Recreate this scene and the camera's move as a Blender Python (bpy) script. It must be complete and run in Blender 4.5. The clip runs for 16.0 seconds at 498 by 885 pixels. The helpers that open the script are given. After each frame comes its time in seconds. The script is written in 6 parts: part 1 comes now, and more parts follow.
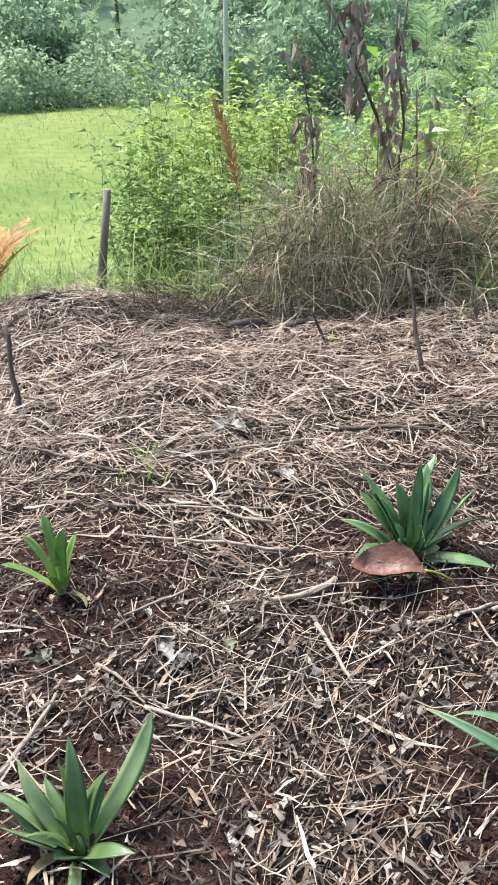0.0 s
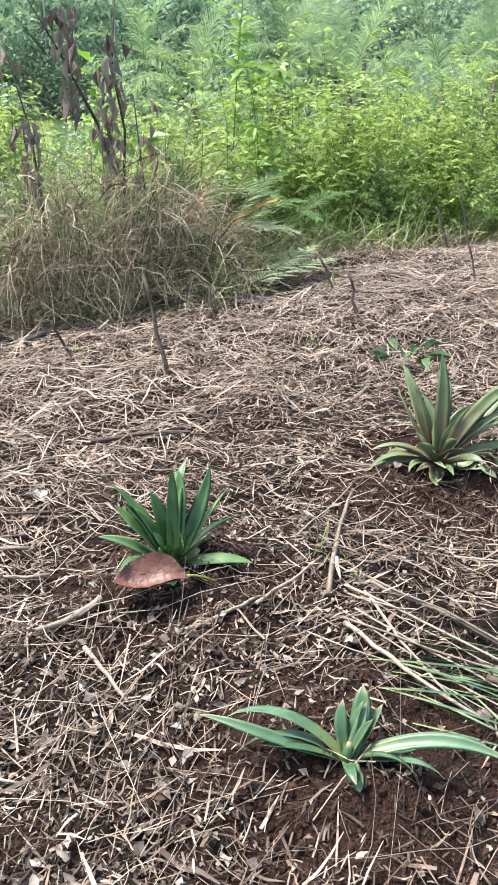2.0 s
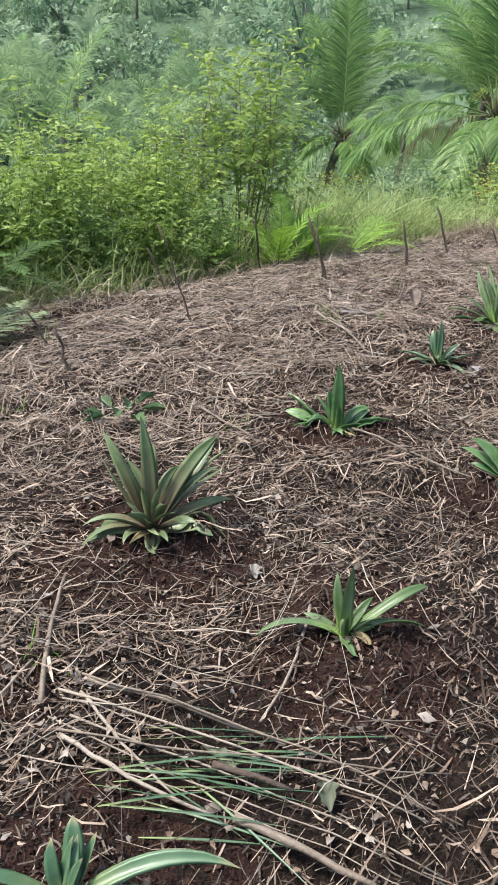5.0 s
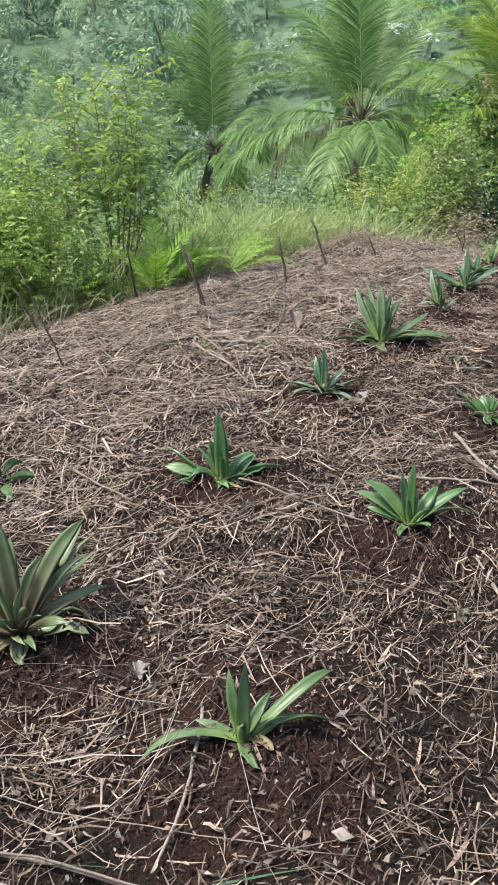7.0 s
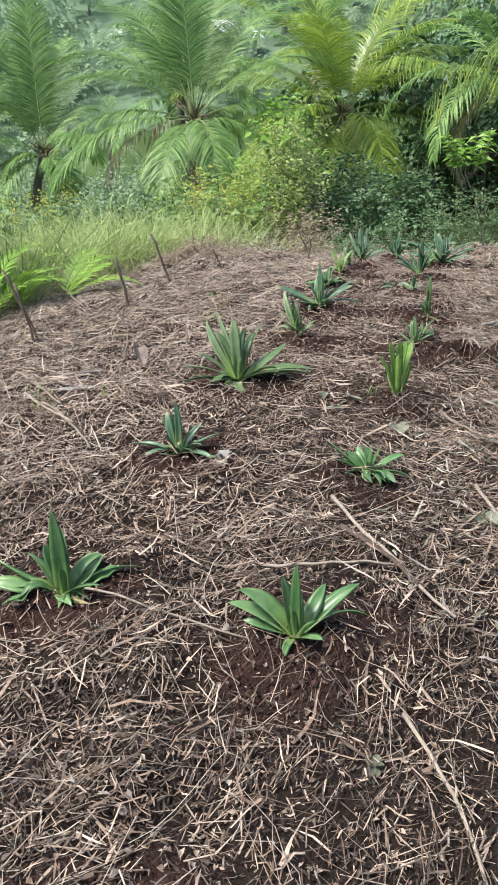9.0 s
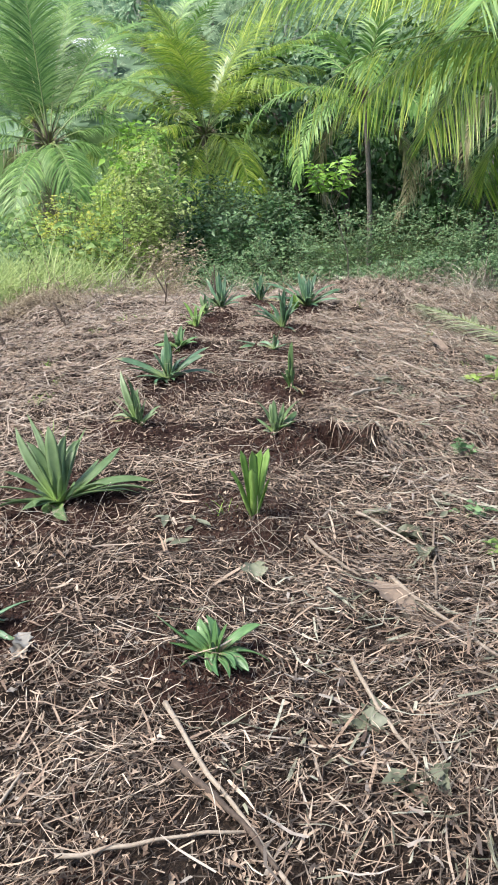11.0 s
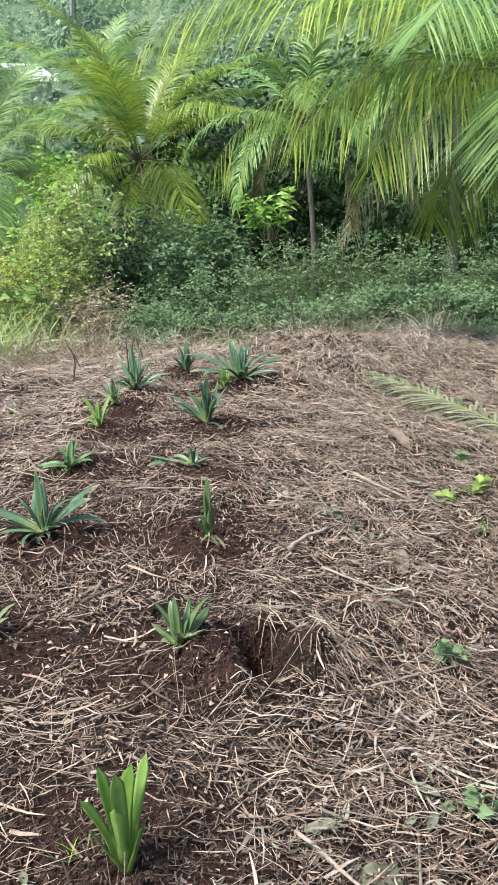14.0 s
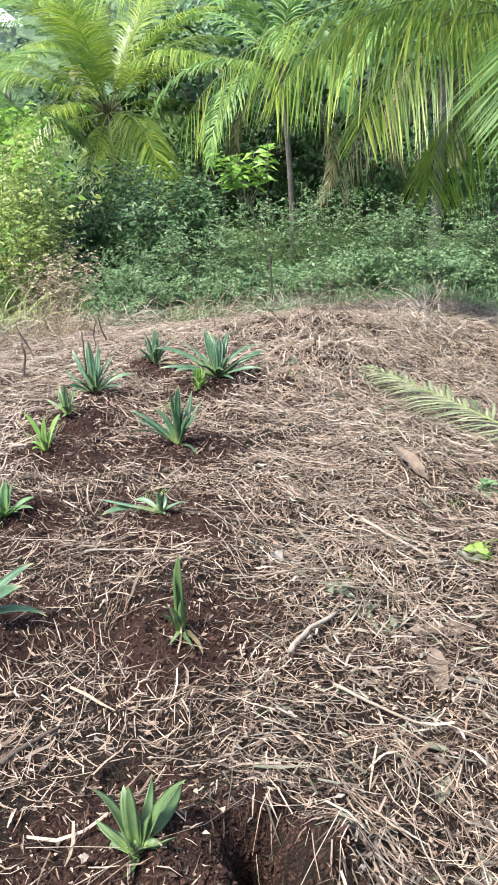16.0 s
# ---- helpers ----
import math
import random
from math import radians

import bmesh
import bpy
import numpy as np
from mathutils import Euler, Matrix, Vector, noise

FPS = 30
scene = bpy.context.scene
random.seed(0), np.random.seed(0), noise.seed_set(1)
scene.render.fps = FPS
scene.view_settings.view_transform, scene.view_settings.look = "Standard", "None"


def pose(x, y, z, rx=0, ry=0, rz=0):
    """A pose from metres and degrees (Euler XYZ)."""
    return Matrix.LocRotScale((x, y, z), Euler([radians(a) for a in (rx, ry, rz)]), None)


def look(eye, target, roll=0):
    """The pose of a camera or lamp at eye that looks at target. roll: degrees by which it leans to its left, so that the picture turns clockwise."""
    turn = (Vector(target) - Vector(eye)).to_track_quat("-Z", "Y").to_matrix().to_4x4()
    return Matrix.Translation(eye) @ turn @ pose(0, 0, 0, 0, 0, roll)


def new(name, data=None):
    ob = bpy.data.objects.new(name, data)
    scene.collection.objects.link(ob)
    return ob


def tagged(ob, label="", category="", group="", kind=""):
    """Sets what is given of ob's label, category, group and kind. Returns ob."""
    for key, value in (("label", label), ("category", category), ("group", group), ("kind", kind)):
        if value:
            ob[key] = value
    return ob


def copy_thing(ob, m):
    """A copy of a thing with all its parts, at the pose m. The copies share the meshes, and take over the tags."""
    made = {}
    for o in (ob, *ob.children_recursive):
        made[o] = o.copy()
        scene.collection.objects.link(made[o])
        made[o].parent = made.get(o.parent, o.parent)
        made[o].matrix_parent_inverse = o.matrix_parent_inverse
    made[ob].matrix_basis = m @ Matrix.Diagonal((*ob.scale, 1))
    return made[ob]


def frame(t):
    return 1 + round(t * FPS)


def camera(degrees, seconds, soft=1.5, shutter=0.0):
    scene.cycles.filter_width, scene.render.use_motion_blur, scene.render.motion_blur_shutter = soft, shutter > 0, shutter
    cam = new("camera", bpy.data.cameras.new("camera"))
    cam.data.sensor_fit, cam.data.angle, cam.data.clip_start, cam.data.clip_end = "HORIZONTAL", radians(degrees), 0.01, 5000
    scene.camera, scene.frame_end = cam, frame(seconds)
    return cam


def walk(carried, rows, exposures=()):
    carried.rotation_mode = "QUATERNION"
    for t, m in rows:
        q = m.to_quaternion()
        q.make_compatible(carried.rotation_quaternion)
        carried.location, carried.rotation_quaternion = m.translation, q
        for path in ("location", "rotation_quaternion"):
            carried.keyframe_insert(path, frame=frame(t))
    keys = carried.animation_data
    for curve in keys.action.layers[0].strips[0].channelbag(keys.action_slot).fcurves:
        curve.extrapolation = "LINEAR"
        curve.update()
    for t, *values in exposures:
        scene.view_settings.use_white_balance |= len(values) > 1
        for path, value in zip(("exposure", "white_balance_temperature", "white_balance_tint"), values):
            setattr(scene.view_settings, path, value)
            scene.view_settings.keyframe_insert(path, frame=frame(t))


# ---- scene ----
cam = camera(32.3, 16.0, soft=1.8)
PATH = [
    (0, (-0.042, 0.033, 1.418), (-0.055, 1.785, 0.454), 1.05),
    (0.5, (-0.022, 0.035, 1.425), (0.098, 1.779, 0.452), 0.69),
    (1, (-0.013, 0.048, 1.425), (0.281, 1.773, 0.456), 2.51),
    (1.5, (-0.010, 0.060, 1.432), (0.410, 1.766, 0.475), 2.47),
    (2, (0.002, 0.060, 1.432), (0.527, 1.744, 0.489), 2.92),
    (2.5, (0.029, 0.073, 1.430), (0.651, 1.723, 0.487), 3.54),
    (3, (0.071, 0.105, 1.452), (0.797, 1.726, 0.533), 3.14),
    (3.5, (0.120, 0.123, 1.466), (0.929, 1.720, 0.575), 3.10),
    (4, (0.168, 0.143, 1.473), (1.047, 1.709, 0.592), 2.61),
    (4.5, (0.219, 0.148, 1.481), (1.195, 1.666, 0.620), 2.42),
    (5, (0.246, 0.148, 1.487), (1.273, 1.638, 0.635), 2.60),
    (5.2, (0.256, 0.151, 1.490), (1.293, 1.640, 0.649), 2.68),
    (7.3, (0.555, 0.378, 1.534), (1.775, 1.732, 0.709), -0.46),
    (7.5, (0.572, 0.394, 1.536), (1.797, 1.741, 0.709), -0.13),
    (8, (0.645, 0.463, 1.537), (1.948, 1.731, 0.703), 0.75),
    (8.2, (0.720, 0.540, 1.543), (2.075, 1.750, 0.708), 0.96),
    (10.3, (1.470, 0.971, 1.645), (2.951, 2.028, 0.815), -1.66),
    (10.5, (1.573, 0.997, 1.661), (3.086, 2.005, 0.829), -0.94),
    (11, (1.904, 1.149, 1.680), (3.492, 2.058, 0.874), -0.58),
    (11.5, (2.128, 1.272, 1.742), (3.764, 2.113, 0.959), -1.10),
    (12, (2.309, 1.327, 1.740), (3.941, 2.180, 0.959), -1.99),
    (12.5, (2.650, 1.343, 1.761), (4.257, 2.269, 1.014), -2.67),
    (13, (2.842, 1.370, 1.763), (4.447, 2.300, 1.014), -1.75),
    (13.5, (3.125, 1.513, 1.753), (4.758, 2.375, 0.986), -0.69),
    (14, (3.371, 1.681, 1.773), (5.022, 2.506, 1.002), -1.68),
    (14.5, (3.559, 1.785, 1.751), (5.176, 2.622, 0.924), -2.32),
    (15, (3.845, 1.879, 1.753), (5.401, 2.810, 0.908), -3.14),
    (15.5, (4.055, 1.959, 1.735), (5.643, 2.812, 0.868), -2.66),
    (16, (4.350, 2.195, 1.727), (5.987, 2.951, 0.863), -1.20),
]
walk(cam, [(t, look(eye, target, roll)) for t, eye, target, roll in PATH], [(0, 1.38), (2, 1.45), (3, 1.34), (3.5, 1.13), (5, 0.88), (8, 0.95), (10.5, 1.15), (11.3, 1.16), (12.5, 1.0), (13, 0.98), (13.5, 1.12), (14, 1.13), (14.5, 1.31), (15, 1.35), (16, 1.5)])

# ---- light: hazy tropical daylight ----
SUN_EL, SUN_AZ = 60.0, -50.0   # degrees; azimuth clockwise from +y
world = bpy.data.worlds.new("world")
scene.world = world
world.use_nodes = True
wn = world.node_tree
sky = wn.nodes.new("ShaderNodeTexSky")
sky.sky_type, sky.sun_disc = "NISHITA", False
sky.sun_elevation, sky.sun_rotation = radians(SUN_EL), radians(SUN_AZ)
sky.air_density, sky.dust_density, sky.ozone_density = 1.0, 3.0, 1.0
wn.links.new(sky.outputs[0], wn.nodes["Background"].inputs[0])
wn.nodes["Background"].inputs[1].default_value = 0.16
sun_data = bpy.data.lights.new("sun", "SUN")
sun_data.energy, sun_data.angle, sun_data.color = 3.4, radians(13), (1.0, 0.96, 0.92)
sun = new("sun", sun_data)
sun.matrix_world = look((0, 0, 0), (-math.sin(radians(SUN_AZ)) * math.cos(radians(SUN_EL)), -math.cos(radians(SUN_AZ)) * math.cos(radians(SUN_EL)), -math.sin(radians(SUN_EL))))

# ---- materials ----
def mat(name, colours, rough=0.7, fine=60.0, coarse=4.0, bump=0.2, glow_through=0.0, vary=0.6, source="island", base=None, tip=None, spec=0.4, reach=0.42):
    """A surface whose colour runs over a ramp by piece and by two scales of noise; base and tip tint a leaf along its length."""
    m = bpy.data.materials.new(name)
    m.use_nodes = True
    t = m.node_tree
    n, l = t.nodes, t.links
    p = n["Principled BSDF"]
    p.inputs["Roughness"].default_value = rough
    p.inputs["Specular IOR Level"].default_value = spec
    co = n.new("ShaderNodeTexCoord")
    nf, nc = n.new("ShaderNodeTexNoise"), n.new("ShaderNodeTexNoise")
    for k, s in ((nf, fine), (nc, coarse)):
        k.inputs["Scale"].default_value = s
        k.inputs["Detail"].default_value = 5
        l.new(co.outputs["Object"], k.inputs["Vector"])
    if source == "island":
        r = n.new("ShaderNodeNewGeometry").outputs["Random Per Island"]
    else:
        r = n.new("ShaderNodeObjectInfo").outputs["Random"]
    a = n.new("ShaderNodeMath"); a.operation = "MULTIPLY_ADD"
    l.new(r, a.inputs[0]); a.inputs[1].default_value = vary
    b = n.new("ShaderNodeMath"); b.operation = "MULTIPLY_ADD"
    l.new(nf.outputs["Fac"], b.inputs[0]); b.inputs[1].default_value = 0.7
    c = n.new("ShaderNodeMath"); c.operation = "MULTIPLY_ADD"
    l.new(nc.outputs["Fac"], c.inputs[0]); c.inputs[1].default_value = 0.7; c.inputs[2].default_value = 0.5 - 0.7 - vary / 2
    l.new(c.outputs[0], b.inputs[2]); l.new(b.outputs[0], a.inputs[2])
    ramp = n.new("ShaderNodeValToRGB")
    while len(ramp.color_ramp.elements) < len(colours):
        ramp.color_ramp.elements.new(0.5)
    for i, (e, col) in enumerate(zip(ramp.color_ramp.elements, colours)):
        e.position, e.color = 0.1 + 0.8 * i / max(1, len(colours) - 1), (*col, 1)
    l.new(a.outputs[0], ramp.inputs[0])
    out = ramp.outputs[0]
    if base or tip:
        at = n.new("ShaderNodeAttribute"); at.attribute_name = "along"
        for col, lo, hi in ((base, reach, 0.02), (tip, 0.86, 1.0)):
            if col:
                mr = n.new("ShaderNodeMapRange"); mr.inputs[1].default_value, mr.inputs[2].default_value = lo, hi
                l.new(at.outputs["Fac"], mr.inputs[0])
                mx = n.new("ShaderNodeMix"); mx.data_type = "RGBA"; mx.inputs[7].default_value = (*col, 1)
                l.new(mr.outputs[0], mx.inputs[0]); l.new(out, mx.inputs[6]); out = mx.outputs[2]
    l.new(out, p.inputs["Base Color"])
    if bump:
        bm_ = n.new("ShaderNodeBump"); bm_.inputs["Strength"].default_value = bump; bm_.inputs["Distance"].default_value = 0.02 if bump >= 1 else 0.01
        l.new(nf.outputs["Fac"], bm_.inputs["Height"]); l.new(bm_.outputs[0], p.inputs["Normal"])
    if glow_through:
        tr = n.new("ShaderNodeBsdfTranslucent"); l.new(out, tr.inputs[0])
        ms = n.new("ShaderNodeMixShader"); ms.inputs[0].default_value = glow_through
        l.new(p.outputs[0], ms.inputs[1]); l.new(tr.outputs[0], ms.inputs[2])
        l.new(ms.outputs[0], n["Material Output"].inputs[0])
    return m

def fibre_mat(name, colours, fibres, rough=0.9, crumb=90.0, bump=1.0):
    """Packed ground: crumbs of soil with fine matted fibres lying over them in several directions."""
    m = mat(name, colours, rough, crumb, 2.2, 0, vary=0.0, spec=0.15)
    t = m.node_tree
    n, l = t.nodes, t.links
    p = n["Principled BSDF"]
    out = p.inputs["Base Color"].links[0].from_socket
    co = n.new("ShaderNodeTexCoord")
    warp = n.new("ShaderNodeTexNoise")
    warp.inputs["Scale"].default_value, warp.inputs["Detail"].default_value = 9.0, 2
    l.new(co.outputs["Object"], warp.inputs["Vector"])
    bent = n.new("ShaderNodeVectorMath"); bent.operation = "MULTIPLY_ADD"
    bent.inputs[1].default_value = (0.06, 0.06, 0.0)
    l.new(warp.outputs["Color"], bent.inputs[0]); l.new(co.outputs["Object"], bent.inputs[2])
    total = None
    for turn, along, across in ((0.3, 14, 260), (1.25, 11, 210), (2.3, 16, 300), (2.85, 9, 170)):
        mp = n.new("ShaderNodeMapping"); mp.vector_type = "TEXTURE"
        mp.inputs["Rotation"].default_value = (0, 0, turn)
        mp.inputs["Scale"].default_value = (1 / along, 1 / across, 0.2)
        l.new(bent.outputs[0], mp.inputs["Vector"])
        f = n.new("ShaderNodeTexNoise"); f.inputs["Scale"].default_value, f.inputs["Detail"].default_value = 1.0, 1.5
        l.new(mp.outputs[0], f.inputs["Vector"])
        k = n.new("ShaderNodeMapRange"); k.inputs[1].default_value, k.inputs[2].default_value = 0.56, 0.74
        l.new(f.outputs["Fac"], k.inputs[0])
        if total is None:
            total = k.outputs[0]
        else:
            mx = n.new("ShaderNodeMath"); mx.operation = "MAXIMUM"
            l.new(total, mx.inputs[0]); l.new(k.outputs[0], mx.inputs[1]); total = mx.outputs[0]
    hue = n.new("ShaderNodeValToRGB")
    for e, pos, col in zip(hue.color_ramp.elements, (0.35, 0.68), fibres):
        e.position, e.color = pos, (*col, 1)
    tint = n.new("ShaderNodeTexNoise"); tint.inputs["Scale"].default_value, tint.inputs["Detail"].default_value = 40.0, 3
    l.new(co.outputs["Object"], tint.inputs["Vector"]); l.new(tint.outputs["Fac"], hue.inputs[0])
    mix = n.new("ShaderNodeMix"); mix.data_type = "RGBA"
    l.new(total, mix.inputs[0]); l.new(out, mix.inputs[6]); l.new(hue.outputs[0], mix.inputs[7])
    l.new(mix.outputs[2], p.inputs["Base Color"])
    lump = n.new("ShaderNodeTexVoronoi"); lump.inputs["Scale"].default_value = crumb
    l.new(co.outputs["Object"], lump.inputs["Vector"])
    hgt = n.new("ShaderNodeMath"); hgt.operation = "SUBTRACT"
    l.new(total, hgt.inputs[0]); l.new(lump.outputs["Distance"], hgt.inputs[1])
    bm_ = n.new("ShaderNodeBump"); bm_.inputs["Strength"].default_value, bm_.inputs["Distance"].default_value = bump, 0.008
    l.new(hgt.outputs[0], bm_.inputs["Height"]); l.new(bm_.outputs[0], p.inputs["Normal"])
    return m


M = {}
M["soil"] = fibre_mat("soil", [(0.008, 0.0045, 0.0036), (0.027, 0.0132, 0.0098), (0.060, 0.031, 0.023)], [(0.046, 0.024, 0.017), (0.105, 0.066, 0.047)], 0.95, 130.0)
M["thatch"] = fibre_mat("thatch", [(0.006, 0.004, 0.003), (0.015, 0.010, 0.007), (0.034, 0.023, 0.016)], [(0.026, 0.017, 0.012), (0.085, 0.061, 0.044)], 0.95, 110.0)
M["turf"] = mat("turf", [(0.024, 0.044, 0.014), (0.045, 0.078, 0.024), (0.08, 0.12, 0.04)], 0.95, 6, 0.5, 0.6, vary=0.0, spec=0.1)
# lightened so that the far hillside carries distance haze in its colour
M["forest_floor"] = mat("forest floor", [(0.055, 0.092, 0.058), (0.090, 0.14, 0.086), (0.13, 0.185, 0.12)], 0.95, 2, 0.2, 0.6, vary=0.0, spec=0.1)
M["meadow"] = mat("meadow", [(0.060, 0.110, 0.026), (0.120, 0.170, 0.048), (0.215, 0.245, 0.090)], 0.95, 1.2, 0.10, 0.4, vary=0.0, spec=0.1)
M["straw"] = mat("straw", [(0.070, 0.045, 0.030), (0.165, 0.114, 0.078), (0.275, 0.206, 0.149), (0.390, 0.314, 0.238)], 0.5, 90, 3, 0.2, vary=0.95, spec=0.4)
M["straw_grey"] = mat("straw_grey", [(0.105, 0.080, 0.058), (0.200, 0.159, 0.119), (0.300, 0.249, 0.193), (0.410, 0.356, 0.288)], 0.45, 90, 3, 0.2, vary=0.95, spec=0.5)
M["straw_green"] = mat("withered green straw", [(0.060, 0.060, 0.038), (0.120, 0.122, 0.082), (0.195, 0.195, 0.142), (0.300, 0.295, 0.230)], 0.6, 90, 3, 0.2, vary=0.95, spec=0.35)
M["chaff"] = mat("chaff", [(0.036, 0.023, 0.016), (0.100, 0.068, 0.047), (0.190, 0.137, 0.097), (0.305, 0.241, 0.182)], 0.6, 60, 3, 0.3, vary=0.95, spec=0.25)
M["scrap"] = mat("leaf scraps", [(0.045, 0.033, 0.026), (0.095, 0.074, 0.058), (0.165, 0.137, 0.112), (0.265, 0.235, 0.200)], 0.6, 60, 3, 0.3, vary=0.95, spec=0.4)
M["near_dark"] = mat("dark chaff", [(0.012, 0.0085, 0.006), (0.031, 0.023, 0.017), (0.066, 0.052, 0.039), (0.132, 0.108, 0.084)], 0.7, 60, 3, 0.3, vary=0.95, spec=0.3)
M["clod"] = mat("clod", [(0.012, 0.0064, 0.005), (0.033, 0.0175, 0.0128), (0.066, 0.037, 0.028)], 0.95, 70, 6, 0.9, vary=0.7, spec=0.15)
M["twig"] = mat("twig", [(0.025, 0.018, 0.013), (0.061, 0.044, 0.033), (0.119, 0.092, 0.071)], 0.85, 80, 8, 0.5, vary=0.6)
M["stalk"] = mat("stalk", [(0.110, 0.085, 0.062), (0.215, 0.176, 0.134), (0.335, 0.290, 0.232)], 0.65, 90, 6, 0.4, vary=0.5, source="object")
M["bark"] = mat("bark", [(0.05, 0.042, 0.035), (0.12, 0.105, 0.09), (0.22, 0.20, 0.175)], 0.9, 12, 2, 0.9, vary=0.0)
# grey-green bark of the far trees, paled by haze put into the colour
M["far_bark"] = mat("hazed bark", [(0.12, 0.14, 0.11), (0.20, 0.22, 0.18), (0.30, 0.31, 0.26)], 0.9, 3, 0.5, 0.3, vary=0.0)
M["pale_bark"] = mat("pale bark", [(0.34, 0.33, 0.30), (0.48, 0.47, 0.44), (0.60, 0.59, 0.56)], 0.85, 8, 1, 0.5, vary=0.0)
M["leaf_deep"] = mat("deep green blade", [(0.043, 0.104, 0.034), (0.086, 0.177, 0.061), (0.169, 0.278, 0.113)], 0.36, 25, 12, 0.05, 0.15, 0.5, "object", (0.17, 0.26, 0.06), None, 0.5)
M["leaf_fresh"] = mat("fresh green blade", [(0.064, 0.118, 0.040), (0.110, 0.178, 0.070), (0.185, 0.258, 0.128)], 0.4, 25, 12, 0.05, 0.22, 0.5, "object", (0.26, 0.40, 0.10), None, 0.5)
M["leaf_blue"] = mat("blue green blade", [(0.035, 0.085, 0.040), (0.070, 0.145, 0.072), (0.135, 0.225, 0.125)], 0.38, 25, 12, 0.05, 0.15, 0.5, "object", (0.20, 0.26, 0.09), (0.30, 0.27, 0.15), 0.5)
M["leaf_bronze"] = mat("green blade with bronze base", [(0.085, 0.130, 0.052), (0.150, 0.205, 0.095), (0.250, 0.310, 0.165)], 0.4, 25, 12, 0.05, 0.15, 0.5, "object", (0.17, 0.095, 0.070), None, 0.4, reach=0.72)
M["leaf_lime"] = mat("lime green blade", [(0.085, 0.180, 0.030), (0.150, 0.270, 0.055), (0.235, 0.365, 0.105)], 0.4, 25, 12, 0.05, 0.22, 0.5, "object", (0.30, 0.42, 0.12), None, 0.5)
M["vine"] = mat("pale climber leaf", [(0.140, 0.200, 0.055), (0.250, 0.330, 0.100), (0.390, 0.455, 0.175)], 0.5, 10, 2, 0.05, 0.4, 0.8)
M["leaf_old"] = mat("withered pineapple blade", [(0.10, 0.075, 0.035), (0.20, 0.16, 0.075), (0.30, 0.26, 0.13)], 0.6, 25, 12, 0.1, 0.1, 0.5, "object")
M["weed"] = mat("weed leaf", [(0.140, 0.225, 0.042), (0.265, 0.385, 0.082), (0.410, 0.530, 0.150)], 0.5, 10, 2, 0.05, 0.48, 0.8)
M["bush"] = mat("bush leaf", [(0.095, 0.180, 0.046), (0.190, 0.305, 0.085), (0.310, 0.430, 0.140)], 0.5, 10, 2, 0.05, 0.48, 0.8)
M["young_wood"] = mat("pale woody stem", [(0.10, 0.085, 0.06), (0.17, 0.15, 0.11), (0.25, 0.22, 0.17)], 0.8, 20, 4, 0.3, vary=0.3)
M["weed_stem"] = mat("green brown stem", [(0.060, 0.065, 0.030), (0.110, 0.120, 0.055), (0.170, 0.180, 0.090)], 0.7, 30, 6, 0.2, vary=0.5)
M["hedge"] = mat("hedge leaf", [(0.056, 0.116, 0.045), (0.105, 0.185, 0.075), (0.173, 0.272, 0.128)], 0.5, 10, 1, 0.05, 0.25, 0.8)
M["yellow_leaf"] = mat("yellow leaf", [(0.20, 0.27, 0.035), (0.34, 0.40, 0.06), (0.46, 0.44, 0.09)], 0.5, 10, 2, 0.05, 0.35, 0.8)
M["bright"] = mat("bright leaf", [(0.117, 0.238, 0.032), (0.198, 0.37, 0.054), (0.306, 0.475, 0.099)], 0.4, 10, 2, 0.05, 0.4, 0.7)
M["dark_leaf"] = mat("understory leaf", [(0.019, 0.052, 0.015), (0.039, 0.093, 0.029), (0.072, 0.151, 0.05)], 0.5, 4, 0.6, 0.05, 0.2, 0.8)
# distance haze is put into the colour of these two far leaves
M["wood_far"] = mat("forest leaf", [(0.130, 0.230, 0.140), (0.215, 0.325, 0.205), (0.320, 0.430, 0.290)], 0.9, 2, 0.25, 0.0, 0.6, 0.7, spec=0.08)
M["wood_far_b"] = mat("haze-pale forest leaf", [(0.185, 0.276, 0.162), (0.276, 0.376, 0.232), (0.371, 0.466, 0.313)], 0.9, 2, 0.25, 0.0, 0.6, 0.7, spec=0.08)
M["palm"] = mat("palm leaflet", [(0.060, 0.140, 0.033), (0.128, 0.246, 0.060), (0.240, 0.370, 0.112)], 0.5, 8, 0.8, 0.03, 0.33, 0.8, spec=0.35)
# yellow-green leaflets, their backlit brightness put into the colour
M["palm_lit"] = mat("lit yellow green palm leaflet", [(0.080, 0.168, 0.022), (0.190, 0.300, 0.040), (0.375, 0.440, 0.082)], 0.36, 8, 0.8, 0.03, 0.42, 0.8, spec=0.5)
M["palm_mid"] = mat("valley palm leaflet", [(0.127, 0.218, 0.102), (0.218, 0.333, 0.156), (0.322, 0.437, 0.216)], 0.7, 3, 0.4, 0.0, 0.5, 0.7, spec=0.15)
M["palm_cut"] = mat("cut palm leaflet", [(0.070, 0.092, 0.042), (0.155, 0.180, 0.095), (0.290, 0.310, 0.190)], 0.5, 8, 0.8, 0.03, 0.2, 0.8, spec=0.4)
M["palm_dry"] = mat("dry palm leaflet", [(0.11, 0.10, 0.05), (0.20, 0.19, 0.10), (0.32, 0.30, 0.18)], 0.6, 8, 0.8, 0.05, 0.25, 0.7)
M["rachis"] = mat("rachis", [(0.085, 0.130, 0.040), (0.150, 0.195, 0.062), (0.230, 0.260, 0.100)], 0.5, 10, 2, 0.1, vary=0.3, source="object")
